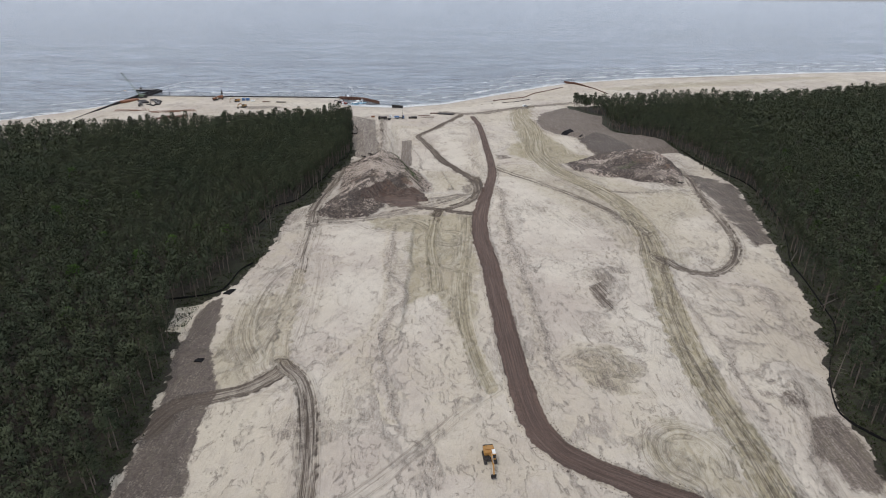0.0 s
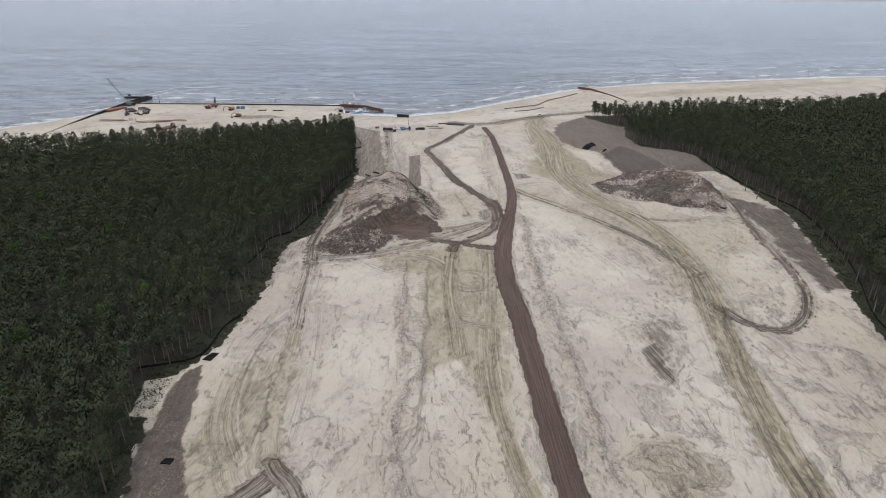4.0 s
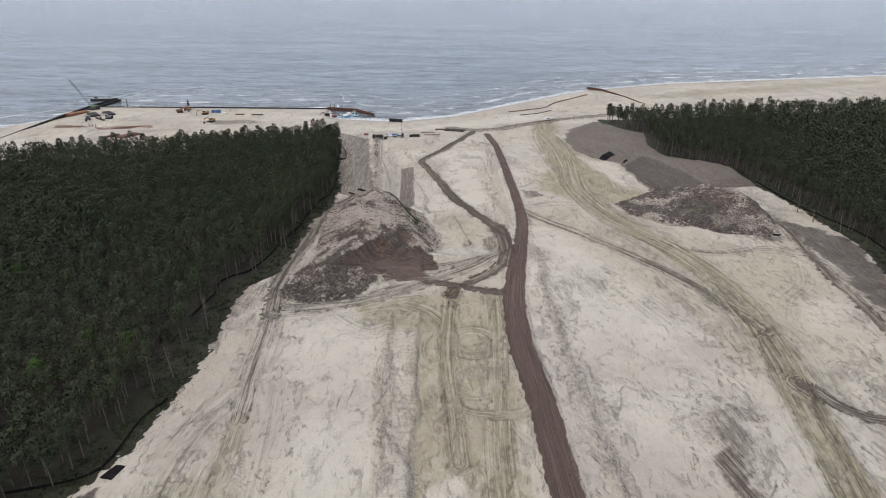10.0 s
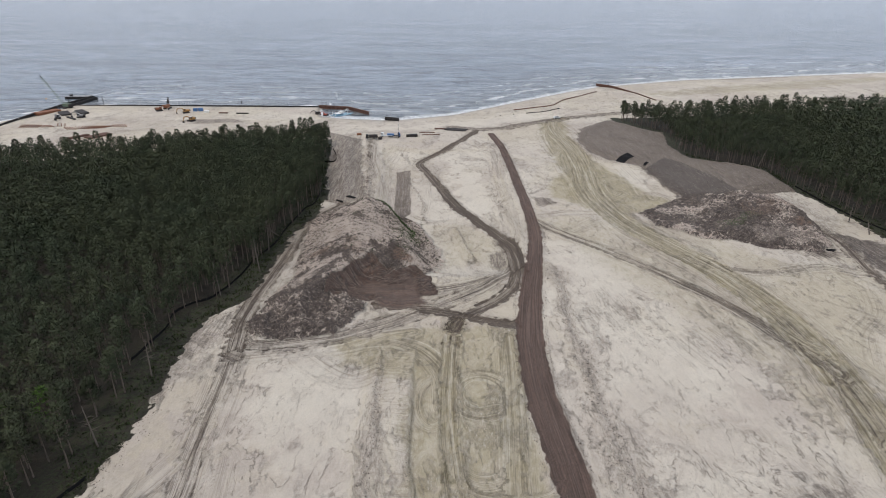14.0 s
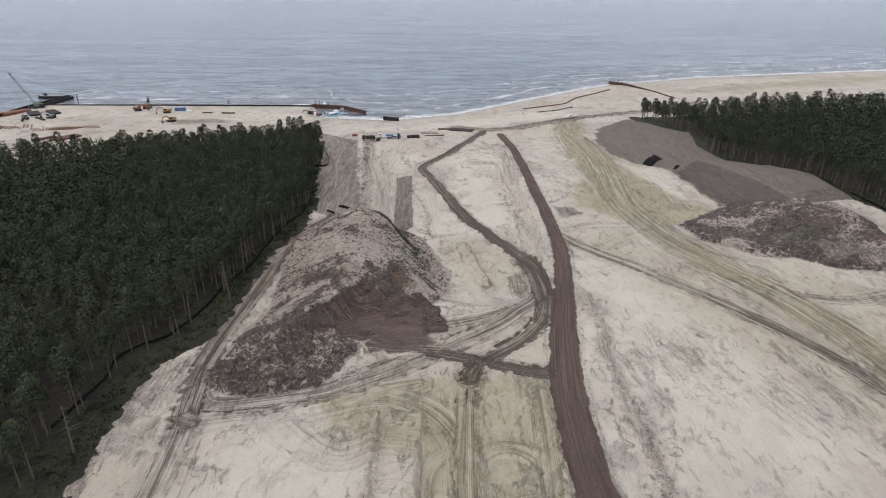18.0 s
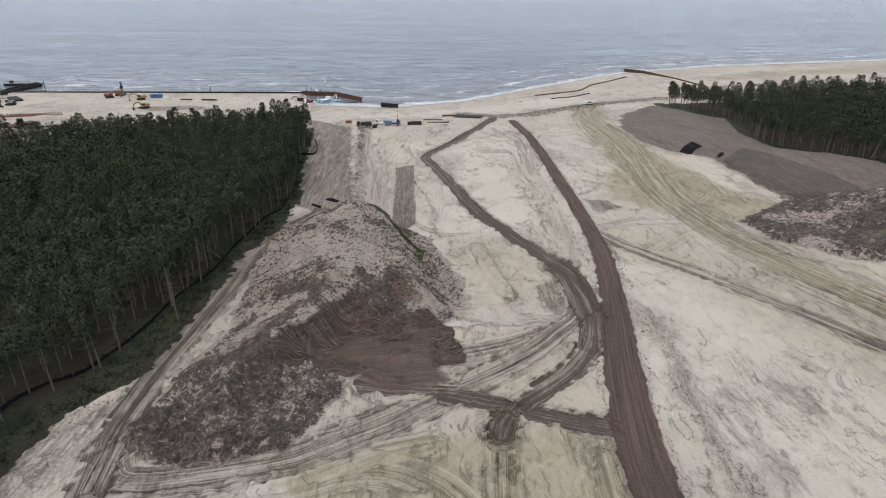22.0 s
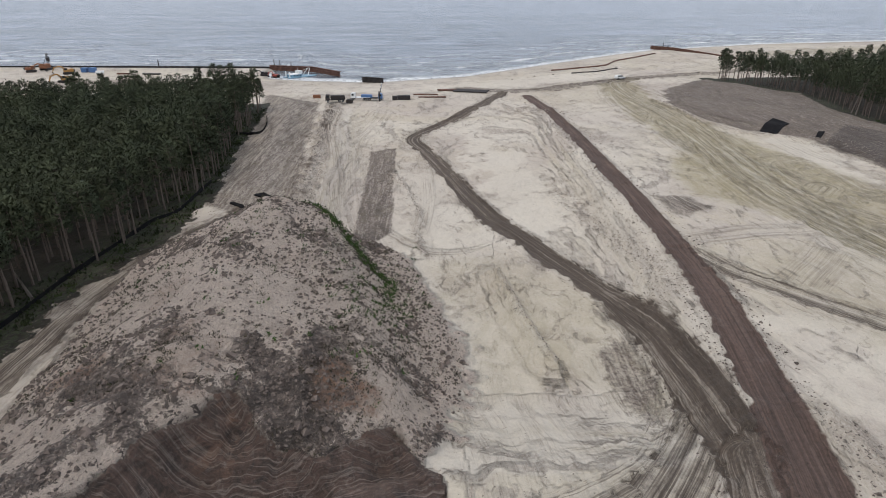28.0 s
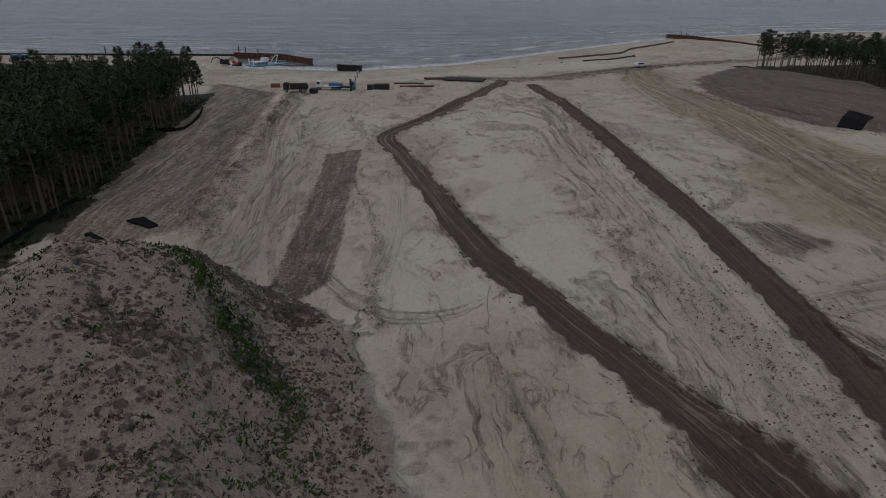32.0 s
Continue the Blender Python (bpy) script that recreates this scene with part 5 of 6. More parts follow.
glass_mat = k.finish((0.02, 0.025, 0.03), 0.08)


def wheel_at(parent, x, y, z, r, w, mat=None):
    tyre = part("wheel", rod((x - w / 2, y, z), (x + w / 2, y, z), r, n=14), mat or black, parent)
    part("rim", rod((x - w / 2 - 0.02, y, z), (x + w / 2 + 0.02, y, z), r * 0.55, n=10), grey_steel, tyre)
    return tyre


def plate(points, x0, x1):
    """A plate cut to an outline in y and z, from x0 to x1."""
    bm = bmesh.new()
    a = [bm.verts.new((x0, y, z)) for y, z in points]
    b = [bm.verts.new((x1, y, z)) for y, z in points]
    bm.faces.new(a)
    bm.faces.new(b[::-1])
    for i in range(len(a)):
        j = (i + 1) % len(a)
        bm.faces.new((a[j], a[i], b[i], b[j]))
    bmesh.ops.recalc_face_normals(bm, faces=bm.faces)
    return bm


def excavator(at, turn, body_mat, label, reach=1.0):
    """A crawler excavator; its boom points along +y."""
    ob = thing("excavator", label, "excavator", "site machines", at, turn)
    for x in (-1.22, 1.22):
        crawler = part("crawler", plate([(-2.1, 0.25), (-1.8, 0.0), (1.8, 0.0), (2.1, 0.25), (2.2, 0.55), (1.9, 0.9), (-1.9, 0.9), (-2.2, 0.55)], x - 0.3, x + 0.3), dark_steel, ob)
        for i in range(9):
            part("track_shoe", box(x - 0.33, x + 0.33, -1.85 + i * 0.44, -1.55 + i * 0.44, 0.9, 0.97), dark_steel, crawler)
    part("undercarriage", box(-0.95, 0.95, -1.2, 1.2, 0.45, 0.95, 0.08), dark_steel, ob)
    part("slew_ring", rod((0, 0, 0.9), (0, 0, 1.15), 0.75, n=16), dark_steel, ob)
    part("house", box(-1.3, 1.3, -2.3, 0.2, 1.15, 2.15, 0.12), body_mat, ob)
    part("counterweight", box(-1.28, 1.28, -2.75, -2.15, 1.2, 2.2, 0.2), dark_steel, ob)
    part("engine_hood", box(-1.2, 0.9, -2.1, -0.7, 2.15, 2.4, 0.08), body_mat, ob)
    part("exhaust", rod((0.6, -1.7, 2.3), (0.6, -1.7, 2.95), 0.07), dark_steel, ob)
    cab = part("cab", box(-1.3, -0.35, 0.0, 1.75, 1.15, 2.95, 0.12), body_mat, ob)
    part("window", box(-1.2, -0.45, 1.74, 1.765, 1.75, 2.8), glass_mat, cab)
    part("window", box(-1.315, -1.295, 0.2, 1.5, 1.95, 2.8), glass_mat, cab)
    part("roof", box(-1.25, -0.4, 0.1, 1.6, 2.94, 3.0, 0.02), white, cab)
    part("boom", plate([(0.5, 1.5), (0.3, 1.9), (2.0, 3.5), (3.0, 3.9), (5.2, 3.2), (5.3, 2.9), (3.0, 3.4), (2.3, 3.1)], -0.18, 0.24), body_mat, ob)
    part("boom_cylinder", rod((0.03, 0.9, 1.4), (0.03, 2.4, 3.1), 0.11), grey_steel, ob)
    part("stick", plate([(4.9, 3.5), (5.4, 3.3), (6.2 * reach, 1.3), (6.0 * reach, 1.15), (5.0, 2.9)], -0.12, 0.18), body_mat, ob)
    part("stick_cylinder", rod((0.03, 3.4, 3.95), (0.03, 5.1, 3.5), 0.09), grey_steel, ob)
    part("bucket", plate([(6.3 * reach, 1.3), (6.0 * reach, 1.2), (5.5 * reach, 0.7), (5.4 * reach, 0.25), (5.7 * reach, 0.02), (6.3 * reach, 0.15), (5.9 * reach, 0.4), (6.1 * reach, 0.8)], -0.55, 0.6), dark_steel, ob)
    for i in range(5):
        part("tooth", box(-0.5 + i * 0.22, -0.4 + i * 0.22, 6.2 * reach, 6.2 * reach + 0.25, 0.1, 0.2), grey_steel, ob)
    return ob


def truck(at, turn, cab_mat, body_mat, label, tipper=True):
    ob = thing("truck", label, "truck", "site machines", at, turn)
    part("chassis", box(-0.45, 0.45, -3.9, 3.6, 0.75, 1.0, 0.03), dark_steel, ob)
    cab = part("cab", plate([(2.0, 0.9), (3.7, 0.9), (3.75, 1.8), (3.5, 2.9), (2.0, 2.95)], -1.2, 1.2), cab_mat, ob)
    part("windscreen", box(-1.1, 1.1, 3.62, 3.66, 1.9, 2.7, 0, pose(0, -0.0, 0)), glass_mat, cab)
    for x in (-1.21, 1.19):
        part("side_window", box(x, x + 0.02, 2.4, 3.3, 1.95, 2.65), glass_mat, cab)
    part("bumper", box(-1.2, 1.2, 3.7, 3.9, 0.5, 0.85, 0.05), dark_steel, ob)
    if tipper:
        bed = part("dump_body", plate([(-4.2, 1.2), (1.7, 1.1), (1.8, 2.6), (-3.9, 2.5)], -1.25, 1.25), body_mat, ob)
        part("load", box(-1.1, 1.1, -3.7, 1.5, 2.45, 2.62, 0.05), dark_steel, bed)
    else:
        bed = part("flatbed", box(-1.25, 1.25, -4.2, 1.8, 1.05, 1.25, 0.03), body_mat, ob)
        part("crate", box(-1.0, 1.0, -3.4, -0.6, 1.25, 2.3, 0.05), blue, bed)
    for y in (2.8, -1.7, -3.1):
        for x in (-1.02, 1.02):
            wheel_at(ob, x, y, 0.52, 0.52, 0.38)
    return ob


def car(at, turn):
    ob = thing("off_road_car", "white off-road car on the dirt shore track", "car", "", at, turn)
    body = part("body", plate([(-2.2, 0.45), (2.2, 0.45), (2.25, 0.95), (1.2, 1.1), (0.6, 1.75), (-1.9, 1.8), (-2.25, 1.1)], -0.9, 0.9), white, ob)
    part("windscreen", plate([(0.72, 1.68), (1.2, 1.16), (1.24, 1.18), (0.76, 1.72)], -0.75, 0.75), glass_mat, body)
    for x in (-0.915, 0.895):
        part("side_window", plate([(-1.7, 1.2), (0.9, 1.2), (0.5, 1.68), (-1.6, 1.7)], x, x + 0.02), glass_mat, body)
    for y in (-1.4, 1.4):
        for x in (-0.82, 0.82):
            wheel_at(ob, x, y, 0.38, 0.38, 0.25)
    return ob


def container(at, turn, mat, size=(6.1, 2.4, 2.6), label="blue steel site container on the sand"):
    ob = thing("site_container", label, "container", "site containers", at, turn)
    lx, ly, lz = size
    part("body", box(-lx / 2, lx / 2, -ly / 2, ly / 2, 0, lz, 0.04), mat, ob)
    for i in range(int(lx / 0.6)):
        x = -lx / 2 + 0.35 + i * 0.6
        for y in (-ly / 2 - 0.04, ly / 2):
            part("rib", box(x, x + 0.3, y, y + 0.04, 0.15, lz - 0.15), mat, ob)
    part("door", box(lx / 2, lx / 2 + 0.05, -ly / 2 + 0.1, ly / 2 - 0.1, 0.1, lz - 0.1, 0.02), mat, ob)
    return ob


def lattice(bm, a, b, w0, w1, bays, r):
    """A lattice mast of four chords with braces."""
    a, b = Vector(a), Vector(b)
    d = (b - a).normalized()
    s = d.cross(Vector((0.3, 0.9, 0.1))).normalized()
    u = s.cross(d)
    last = None
    for i in range(bays + 1):
        f = i / bays
        w = (w0 + (w1 - w0) * f) / 2
        c = a.lerp(b, f)
        ring = [c + s * w + u * w, c - s * w + u * w, c - s * w - u * w, c + s * w - u * w]
        if last:
            for j in range(4):
                bm_rod(bm, last[j], ring[j], r, n=4)
                bm_rod(bm, last[j], ring[(j + 1) % 4], r * 0.6, n=3)
        last = ring
    return bm


def crawler_crane(at, tip):
    ob = thing("crawler_crane", "green crawler crane with a long lattice boom", "crane", "", at)
    tip = Vector(tip) - Vector(at)
    turn = math.degrees(math.atan2(tip.y, tip.x)) - 90
    m = pose(0, 0, 0, 0, 0, turn)
    for x in (-2.2, 2.2):
        part("crawler", box(x - 0.5, x + 0.5, -3.6, 3.6, 0, 1.1, 0.2, m), dark_steel, ob)
    part("carbody", box(-1.7, 1.7, -1.5, 1.5, 0.5, 1.2, 0.1, m), dark_steel, ob)
    part("house", box(-1.6, 1.6, -4.6, 1.6, 1.3, 3.3, 0.15, m), green_paint, ob)
    part("counterweight", box(-1.7, 1.7, -5.6, -4.6, 1.4, 3.2, 0.15, m), dark_steel, ob)
    cab = part("cab", box(1.1, 2.2, 1.0, 2.9, 1.5, 3.5, 0.12, m), green_paint, ob)
    part("window", box(1.2, 2.1, 2.88, 2.92, 2.2, 3.3, 0, m), glass_mat, cab)
    foot = m @ Vector((0, 1.4, 1.8))
    boom = part("boom", lattice(bmesh.new(), foot, tip, 1.4, 0.7, 16, 0.075), green_paint, ob, "pale green lattice boom")
    part("sheave", rod(tip + Vector((-0.3, 0, 0)), tip + Vector((0.3, 0, 0)), 0.6, n=12), dark_steel, boom)
    gantry = m @ Vector((0, -4.2, 5.5))
    part("gantry", bm_rod(rod(m @ Vector((-0.9, -3.0, 3.2)), gantry, 0.1), m @ Vector((0.9, -3.0, 3.2)), gantry, 0.1), green_paint, ob)
    part("pendant", bm_rod(rod(gantry, tip, 0.04, n=4), gantry + Vector((0.4, 0, 0)), tip, 0.04, n=4), dark_steel, ob)
    part("hoist_rope", rod(tip, (tip.x, tip.y, 5.0), 0.04, n=4), dark_steel, ob)
    part("hook_block", box(tip.x - 0.35, tip.x + 0.35, tip.y - 0.2, tip.y + 0.2, 4.2, 5.2, 0.1), yellow, ob)
    return ob


def sheet_pile_wall(points, top, label, mat, foot=-4.5, cap=True, group="sheet pile walls"):
    """A wall of trough-shaped steel piles along a line of the plan."""
    ob = thing("sheet_pile_wall", label, "sea wall", group, (points[0][0], points[0][1], 0))
    o = Vector((points[0][0], points[0][1], 0))
    for n_, (a, b) in enumerate(zip(points[:-1], points[1:])):
        a, b = Vector((*a, 0)) - o, Vector((*b, 0)) - o
        d = (b - a).normalized()
        s = Vector((-d.y, d.x, 0))
        count = max(2, int((b - a).length / 0.7))
        bm = bmesh.new()
        prev = None
        for i in range(count + 1):
            c = a.lerp(b, i / count) + s * (0.22 if (i // 2) % 2 else -0.22)
            row = [bm.verts.new(c + s * e + Vector((0, 0, z))) for e, z in ((0.06, foot), (0.06, top), (-0.06, top), (-0.06, foot))]
            if prev:
                for j in range(3):
                    bm.faces.new((prev[j], row[j], row[j + 1], prev[j + 1]))
            prev = row
        bmesh.ops.recalc_face_normals(bm, faces=bm.faces)
        wall = part("pile_row", bm, mat, ob)
        if cap:
            mid_ = (a + b) / 2
            m = Matrix.Translation((mid_.x, mid_.y, top)) @ Matrix.Rotation(math.atan2(d.y, d.x), 4, "Z")
            ln = (b - a).length / 2 + 0.25
            part("cap_beam", box(-ln, ln, -0.36, 0.36, 0.003, 0.25, 0.04, m), mat, wall)
            part("waler", box(-ln, ln, -0.55, -0.4, -0.9, -0.6, 0.03, m), mat, wall)
    return ob


sheet_pile_wall([(-274, 431), (-275.4, 465), (-276.5, 500), (-276, 541), (-274.5, 566), (-271, 580)], 0.2, "long dark steel sheet pile wall running out to sea", dark_steel)
sheet_pile_wall([(-269.5, 542), (-267, 577)], 0.2, "short dark steel sheet pile wall beside the pier", dark_steel)
sheet_pile_wall([(-266, 546), (-227, 547), (-182, 548), (-137, 548.5), (-95, 548)], -0.05, "dark steel sheet pile wall along the shore", dark_steel)
sheet_pile_wall([(-95, 548), (-73, 543), (-57, 526)], 0.7, "rust-red steel sheet pile wall closing the basin", rust_steel)
sheet_pile_wall([(-45, 510.5), (-35.7, 507)], 0.6, "dark steel sheet pile wall end at the basin mouth", dark_steel)
sheet_pile_wall([(126, 657), (137, 645), (148, 607), (153, 580)], 0.6, "rust-brown steel wall running from beach to sea", rust_steel)


def post(at, h, r, mat, name="mooring_post", label="dark steel post standing on the pier"):
    ob = thing(name, label, "post", "posts", at)
    part("pole", rod((0, 0, -1.0), (0, 0, h), r, n=8), mat, ob)
    part("pole_cap", rod((0, 0, h), (0, 0, h + 0.12), r * 1.3, n=8), mat, ob)
    return ob


for x, y, h in ((-248, 549, 6), (-150, 549.5, 3), (-93, 549, 3.4), (-90, 548.5, 3.0), (-84, 546, 2.4), (132, 651, 3.2), (134, 648, 2.2)):
    post((x, y, 0), h, 0.22, dark_steel)


def barge(at, turn):
    ob = thing("barge", "flat black steel barge moored behind the pier", "barge", "", at, turn)
    hull = part("hull", plate([(-3.2, 0.0), (3.2, 0.0), (3.6, 2.2), (-3.6, 2.2)], -8.5, 8.5), dark_steel, ob)
    part("deck", box(-8.3, 8.3, -3.3, 3.3, 2.2, 2.28), grey_steel, hull)
    for x in (-7.5, -2.5, 2.5, 7.5):
        part("bollard", rod((x, -3.0, 2.2), (x, -3.0, 2.9), 0.18), dark_steel, ob)
        part("fender", rod((x, -3.62, 0.5), (x, -3.62, 1.9), 0.3), black, ob)
    part("winch", box(-6, -4.4, -1, 1, 2.28, 3.6, 0.1), dark_steel, ob)
    part("mast", rod((5.5, 0, 2.2), (5.5, 0, 6), 0.14), dark_steel, ob)
    return ob


def dredger(at, turn):
    ob = thing("dredger", "pale blue and white cutter dredger with an A-frame", "boat", "", at, turn)
    for x in (-2.6, 2.6):
        hull = part("pontoon", plate([(-8.5, 0.4), (-8.0, -0.4), (8.0, -0.4), (8.8, 0.5), (8.8, 1.3), (-8.5, 1.3)], x - 1.3, x + 1.3), pale_blue, ob)
        part("rubbing_strake", box(x - 1.35, x + 1.35, -8.4, 8.6, 0.9, 1.05), dark_steel, hull)
    part("deck", box(-3.8, 3.8, -7.8, 5.5, 1.3, 1.42, 0.02), pale_blue, ob)
    house = part("engine_house", box(-2.6, 2.6, -6.5, 0.5, 1.42, 3.7, 0.12), pale_blue, ob)
    part("roof", box(-2.8, 2.8, -6.7, 0.7, 3.7, 3.82, 0.03), white, house)
    for y in (-5.2, -3.2, -1.2):
        for x in (-2.62, 2.6):
            part("porthole", box(x, x + 0.02, y, y + 1.0, 2.3, 3.1), glass_mat, house)
    wheel_house = part("wheelhouse", box(-1.6, 1.6, -1.4, 1.6, 3.82, 6.0, 0.12), white, ob)
    part("wheelhouse_window", box(-1.45, 1.45, 1.59, 1.63, 4.7, 5.6), glass_mat, wheel_house)
    part("wheelhouse_roof", box(-1.8, 1.8, -1.6, 1.9, 6.0, 6.12, 0.03), white, wheel_house)
    part("radar_mast", rod((0, -0.6, 6.1), (0, -0.6, 8.2), 0.08), white, ob)
    for x in (-2.6, 2.6):
        part("a_frame_leg", rod((x, 4.4, 1.3), (x * 0.35, 7.2, 7.6), 0.2), white, ob)
        part("stay", rod((x * 0.35, 7.2, 7.6), (x * 0.6, 0.4, 3.7), 0.07, n=5), white, ob)
    part("a_frame_beam", rod((-1.0, 7.2, 7.6), (1.0, 7.2, 7.6), 0.18), white, ob)
    part("ladder", box(-0.7, 0.7, 5.0, 12.0, 0.6, 1.3, 0.08), pale_blue, ob)
    for x in (-2.0, 2.0):
        part("spud", rod((x, -7.4, -3), (x, -7.4, 6.2), 0.3, n=10), white, ob)
    part("discharge_pipe", rod((0, -7.5, 0.5), (0.4, -14.5, 0.35), 0.32, n=10), dark_steel, ob)
    return ob


barge((-283, 580, SEA - 0.6), 4)
dredger((-76, 526, SEA - 0.35), -44).scale = (0.78, 0.78, 0.50)
crawler_crane((-268, 538, ground_z(-268, 538)), (-286.5, 547, 19.0))


def pipe(at, turn, length, r, mat, label, group, name="steel_pipe"):
    ob = thing(name, label, "pipe", group, at, turn)
    part("shell", rod((-length / 2, 0, r), (length / 2, 0, r), r, n=10), mat, ob)
    for x in (-length / 2 - 0.02, length / 2 - 0.1):
        part("end_ring", rod((x, 0, r), (x + 0.12, 0, r), r * 1.12, n=10), mat, ob)
    return ob


first = pipe((-261, 478, -0.2), 110, 7.5, 0.26, pipe_rust, "rusty steel pipe lying on the sand", "laid-out pipes")
for i in range(1, 9):
    x, y = -261 + i * 1.4, 478.2
    copy_thing(first, pose(x, y, ground_z(x, y) - 0.05, 0, 0, 108 + 2 * math.sin(i * 3.0)))
for i in range(5):
    x, y = -249 + i * 1.5, 477.5 + 0.4 * i
    copy_thing(first, pose(x, y, ground_z(x, y) - 0.05, 0, 0, 140))
for i in range(3):
    x, y = -241 + i * 2.2, 482
    copy_thing(first, pose(x, y, ground_z(x, y) - 0.05, 0, 0, 120))
for i in range(4):
    x, y = -231 + i * 1.6, 473.0
    copy_thing(first, pose(x, y, ground_z(x, y) - 0.05, 0, 0, 132))
for i in range(12):
    x, y = -226 + i * 1.55, 475 + 0.25 * i
    copy_thing(first, pose(x, y, ground_z(x, y) - 0.05, 0, 0, 122 - 5.5 * i))
for i in range(6):
    x, y = -206.5 + i * 1.4, 481 + 0.1 * i
    copy_thing(first, pose(x, y, ground_z(x, y) - 0.05, 0, 0, 125))


def stack(at, turn, size, layers, mat, label, name="pile_stack", category="stack"):
    """Long members stacked in layers on bearers."""
    ob = thing(name, label, category, "material stacks", at, turn)
    lx, ly, lz = size
    for x in (-lx * 0.35, lx * 0.35):
        part("bearer", box(x - 0.15, x + 0.15, -ly / 2, ly / 2, -0.1, 0.2), old_wood, ob)
    n_ = max(3, int(ly / 0.75))
    for q in range(layers):
        for i in range(n_):
            y = -ly / 2 + (i + 0.5) * ly / n_
            z = 0.203 + q * lz / layers
            off = 0.25 * math.sin(i * 2.3 + q)
            part("beam", box(-lx / 2 + off, lx / 2 + off, y - 0.46 * ly / n_, y + 0.46 * ly / n_, z, z + 0.92 * lz / layers, 0.03), mat, ob)
    return ob


stack((-271, 521, ground_z(-271, 521)), 62, (15, 6, 1.6), 3, orange, "orange-brown steel piles stacked beside the crane")
stack((-256.5, 516, ground_z(-256, 516)), -50, (13, 6, 0.9), 2, dark_steel, "flat stack of dark steel piles on the sand")
stack((-248, 521, ground_z(-248, 521)), -45, (14, 5, 0.9), 2, dark_steel, "flat stack of dark steel piles on the sand")
stack((-243, 500, ground_z(-243, 500)), -38, (12, 1.6, 0.6), 1, dark_steel, "single row of dark steel piles on the sand")
stack((-211, 451, ground_z(-211, 451)), 60, (11, 2.4, 0.8), 2, rust_steel, "rust-brown steel piles stacked on the sand")
stack((-201, 453, ground_z(-201, 453)), 62, (13, 6, 0.8), 2, rust_steel, "wide stack of rust-brown steel piles")
stack((-154, 522.5, ground_z(-154, 522)), 0, (6, 1.6, 0.5), 1, rust_steel, "low orange stack of steel beams")
stack((-141, 521.5, ground_z(-141, 521)), 0, (8, 1.6, 0.5), 1, dark_steel, "row of dark steel beams on the sand")
stack((0.5, 477.5, ground_z(0, 477)), -14, (13, 5.5, 0.35), 1, dark_steel, "dark timber road mats laid flat on sand", "road_mat_stack")
stack((-8.5, 479.5, ground_z(-8.5, 479.5)), 5, (7, 1.8, 0.5), 1, rust_steel, "low row of rusty beams on the sand")
for x, y, ln, a in ((-16.5, 469.3, 9, 1), (-14, 463.7, 10, 4)):
    pipe((x, y, ground_z(x, y) - 0.03), a, ln, 0.25, rust_steel, "long rusty pipe lying on the beach", "beach pipes")

excavator((10.4, 101.5, ground_z(10.4, 101.5)), 186, yellow, "yellow crawler excavator with its boom lowered on sand", 1.05).scale = (0.9, 0.9, 0.9)
excavator((-199.5, 528.5, ground_z(-199.5, 528.5)), -60, orange, "orange crawler excavator beside the shore wall")
excavator((-179, 522.5, ground_z(-179, 522.5)), 120, yellow, "yellow crawler excavator near the site containers")
excavator((-165, 495.5, ground_z(-165, 495.5)), 150, yellow, "yellow crawler excavator on a grey sand bed")
excavator((-251, 499, ground_z(-251, 499)), 200, grey_steel, "grey crawler excavator among the laid-out pipes")
excavator((-239, 504, ground_z(-239, 504)), 90, grey_steel, "grey crawler excavator beside steel piles")
excavator((-92, 526, ground_z(-92, 526)), 110, dark_steel, "dark crawler excavator at the basin's edge").scale = (0.75, 0.75, 0.7)
excavator((-86, 523, ground_z(-86, 523)), 60, red, "red crawler excavator at the basin's edge").scale = (0.75, 0.75, 0.7)


def rig(at):
    ob = thing("piling_rig", "tall dark piling rig standing at the shore wall", "rig", "site machines", at)
    for x in (-1.6, 1.6):
        part("crawler", box(x - 0.4, x + 0.4, -2.6, 2.6, 0, 0.9, 0.15), dark_steel, ob)
    part("house", box(-1.5, 1.5, -3.2, 1.2, 1.0, 2.8, 0.12), orange, ob)
    part("mast", lattice(bmesh.new(), (0, 2.0, 0.8), (0.3, 2.0, 7.5), 0.8, 0.7, 7, 0.09), dark_steel, ob)
    part("hammer", box(-0.4, 0.8, 1.6, 2.6, 3.6, 5.4, 0.1), dark_steel, ob)
    part("back_stay", rod((0, -2.0, 2.7), (0.3, 1.9, 6.4), 0.12), dark_steel, ob)
    return ob


rig((-197.5, 537, ground_z(-197.5, 537)))
container((-175.5, 529.5, ground_z(-175.5, 529.5)), 0, blue, (2.4, 2.2, 2.0))
container((-166.5, 525.5, ground_z(-166.5, 525.5)), 8, white, (3.2, 1.8, 1.2), "white steel site container on the sand")
container((-172, 530, ground_z(-172, 530)), 4, blue, (2.8, 2.2, 2.1))
truck((-47, 451, ground_z(-47, 451)), 100, dark_steel, dark_steel, "dark tipper truck parked on the beach").scale = (0.85, 0.85, 0.85)
container((-42.3, 452.6, ground_z(-42.3, 452.6)), 84, dark_steel, (2.2, 1.8, 1.3), "small dark steel bin beside the truck")
truck((-39.3, 457.8, ground_z(-39.3, 457.8)), 88, white, white, "white flatbed truck parked on the beach", False).scale = (0.85, 0.85, 0.85)
truck((-34.5, 457.6, ground_z(-34.5, 457.6)), 268, blue, dark_steel, "blue flatbed truck parked on the beach", False).scale = (0.85, 0.85, 0.85)
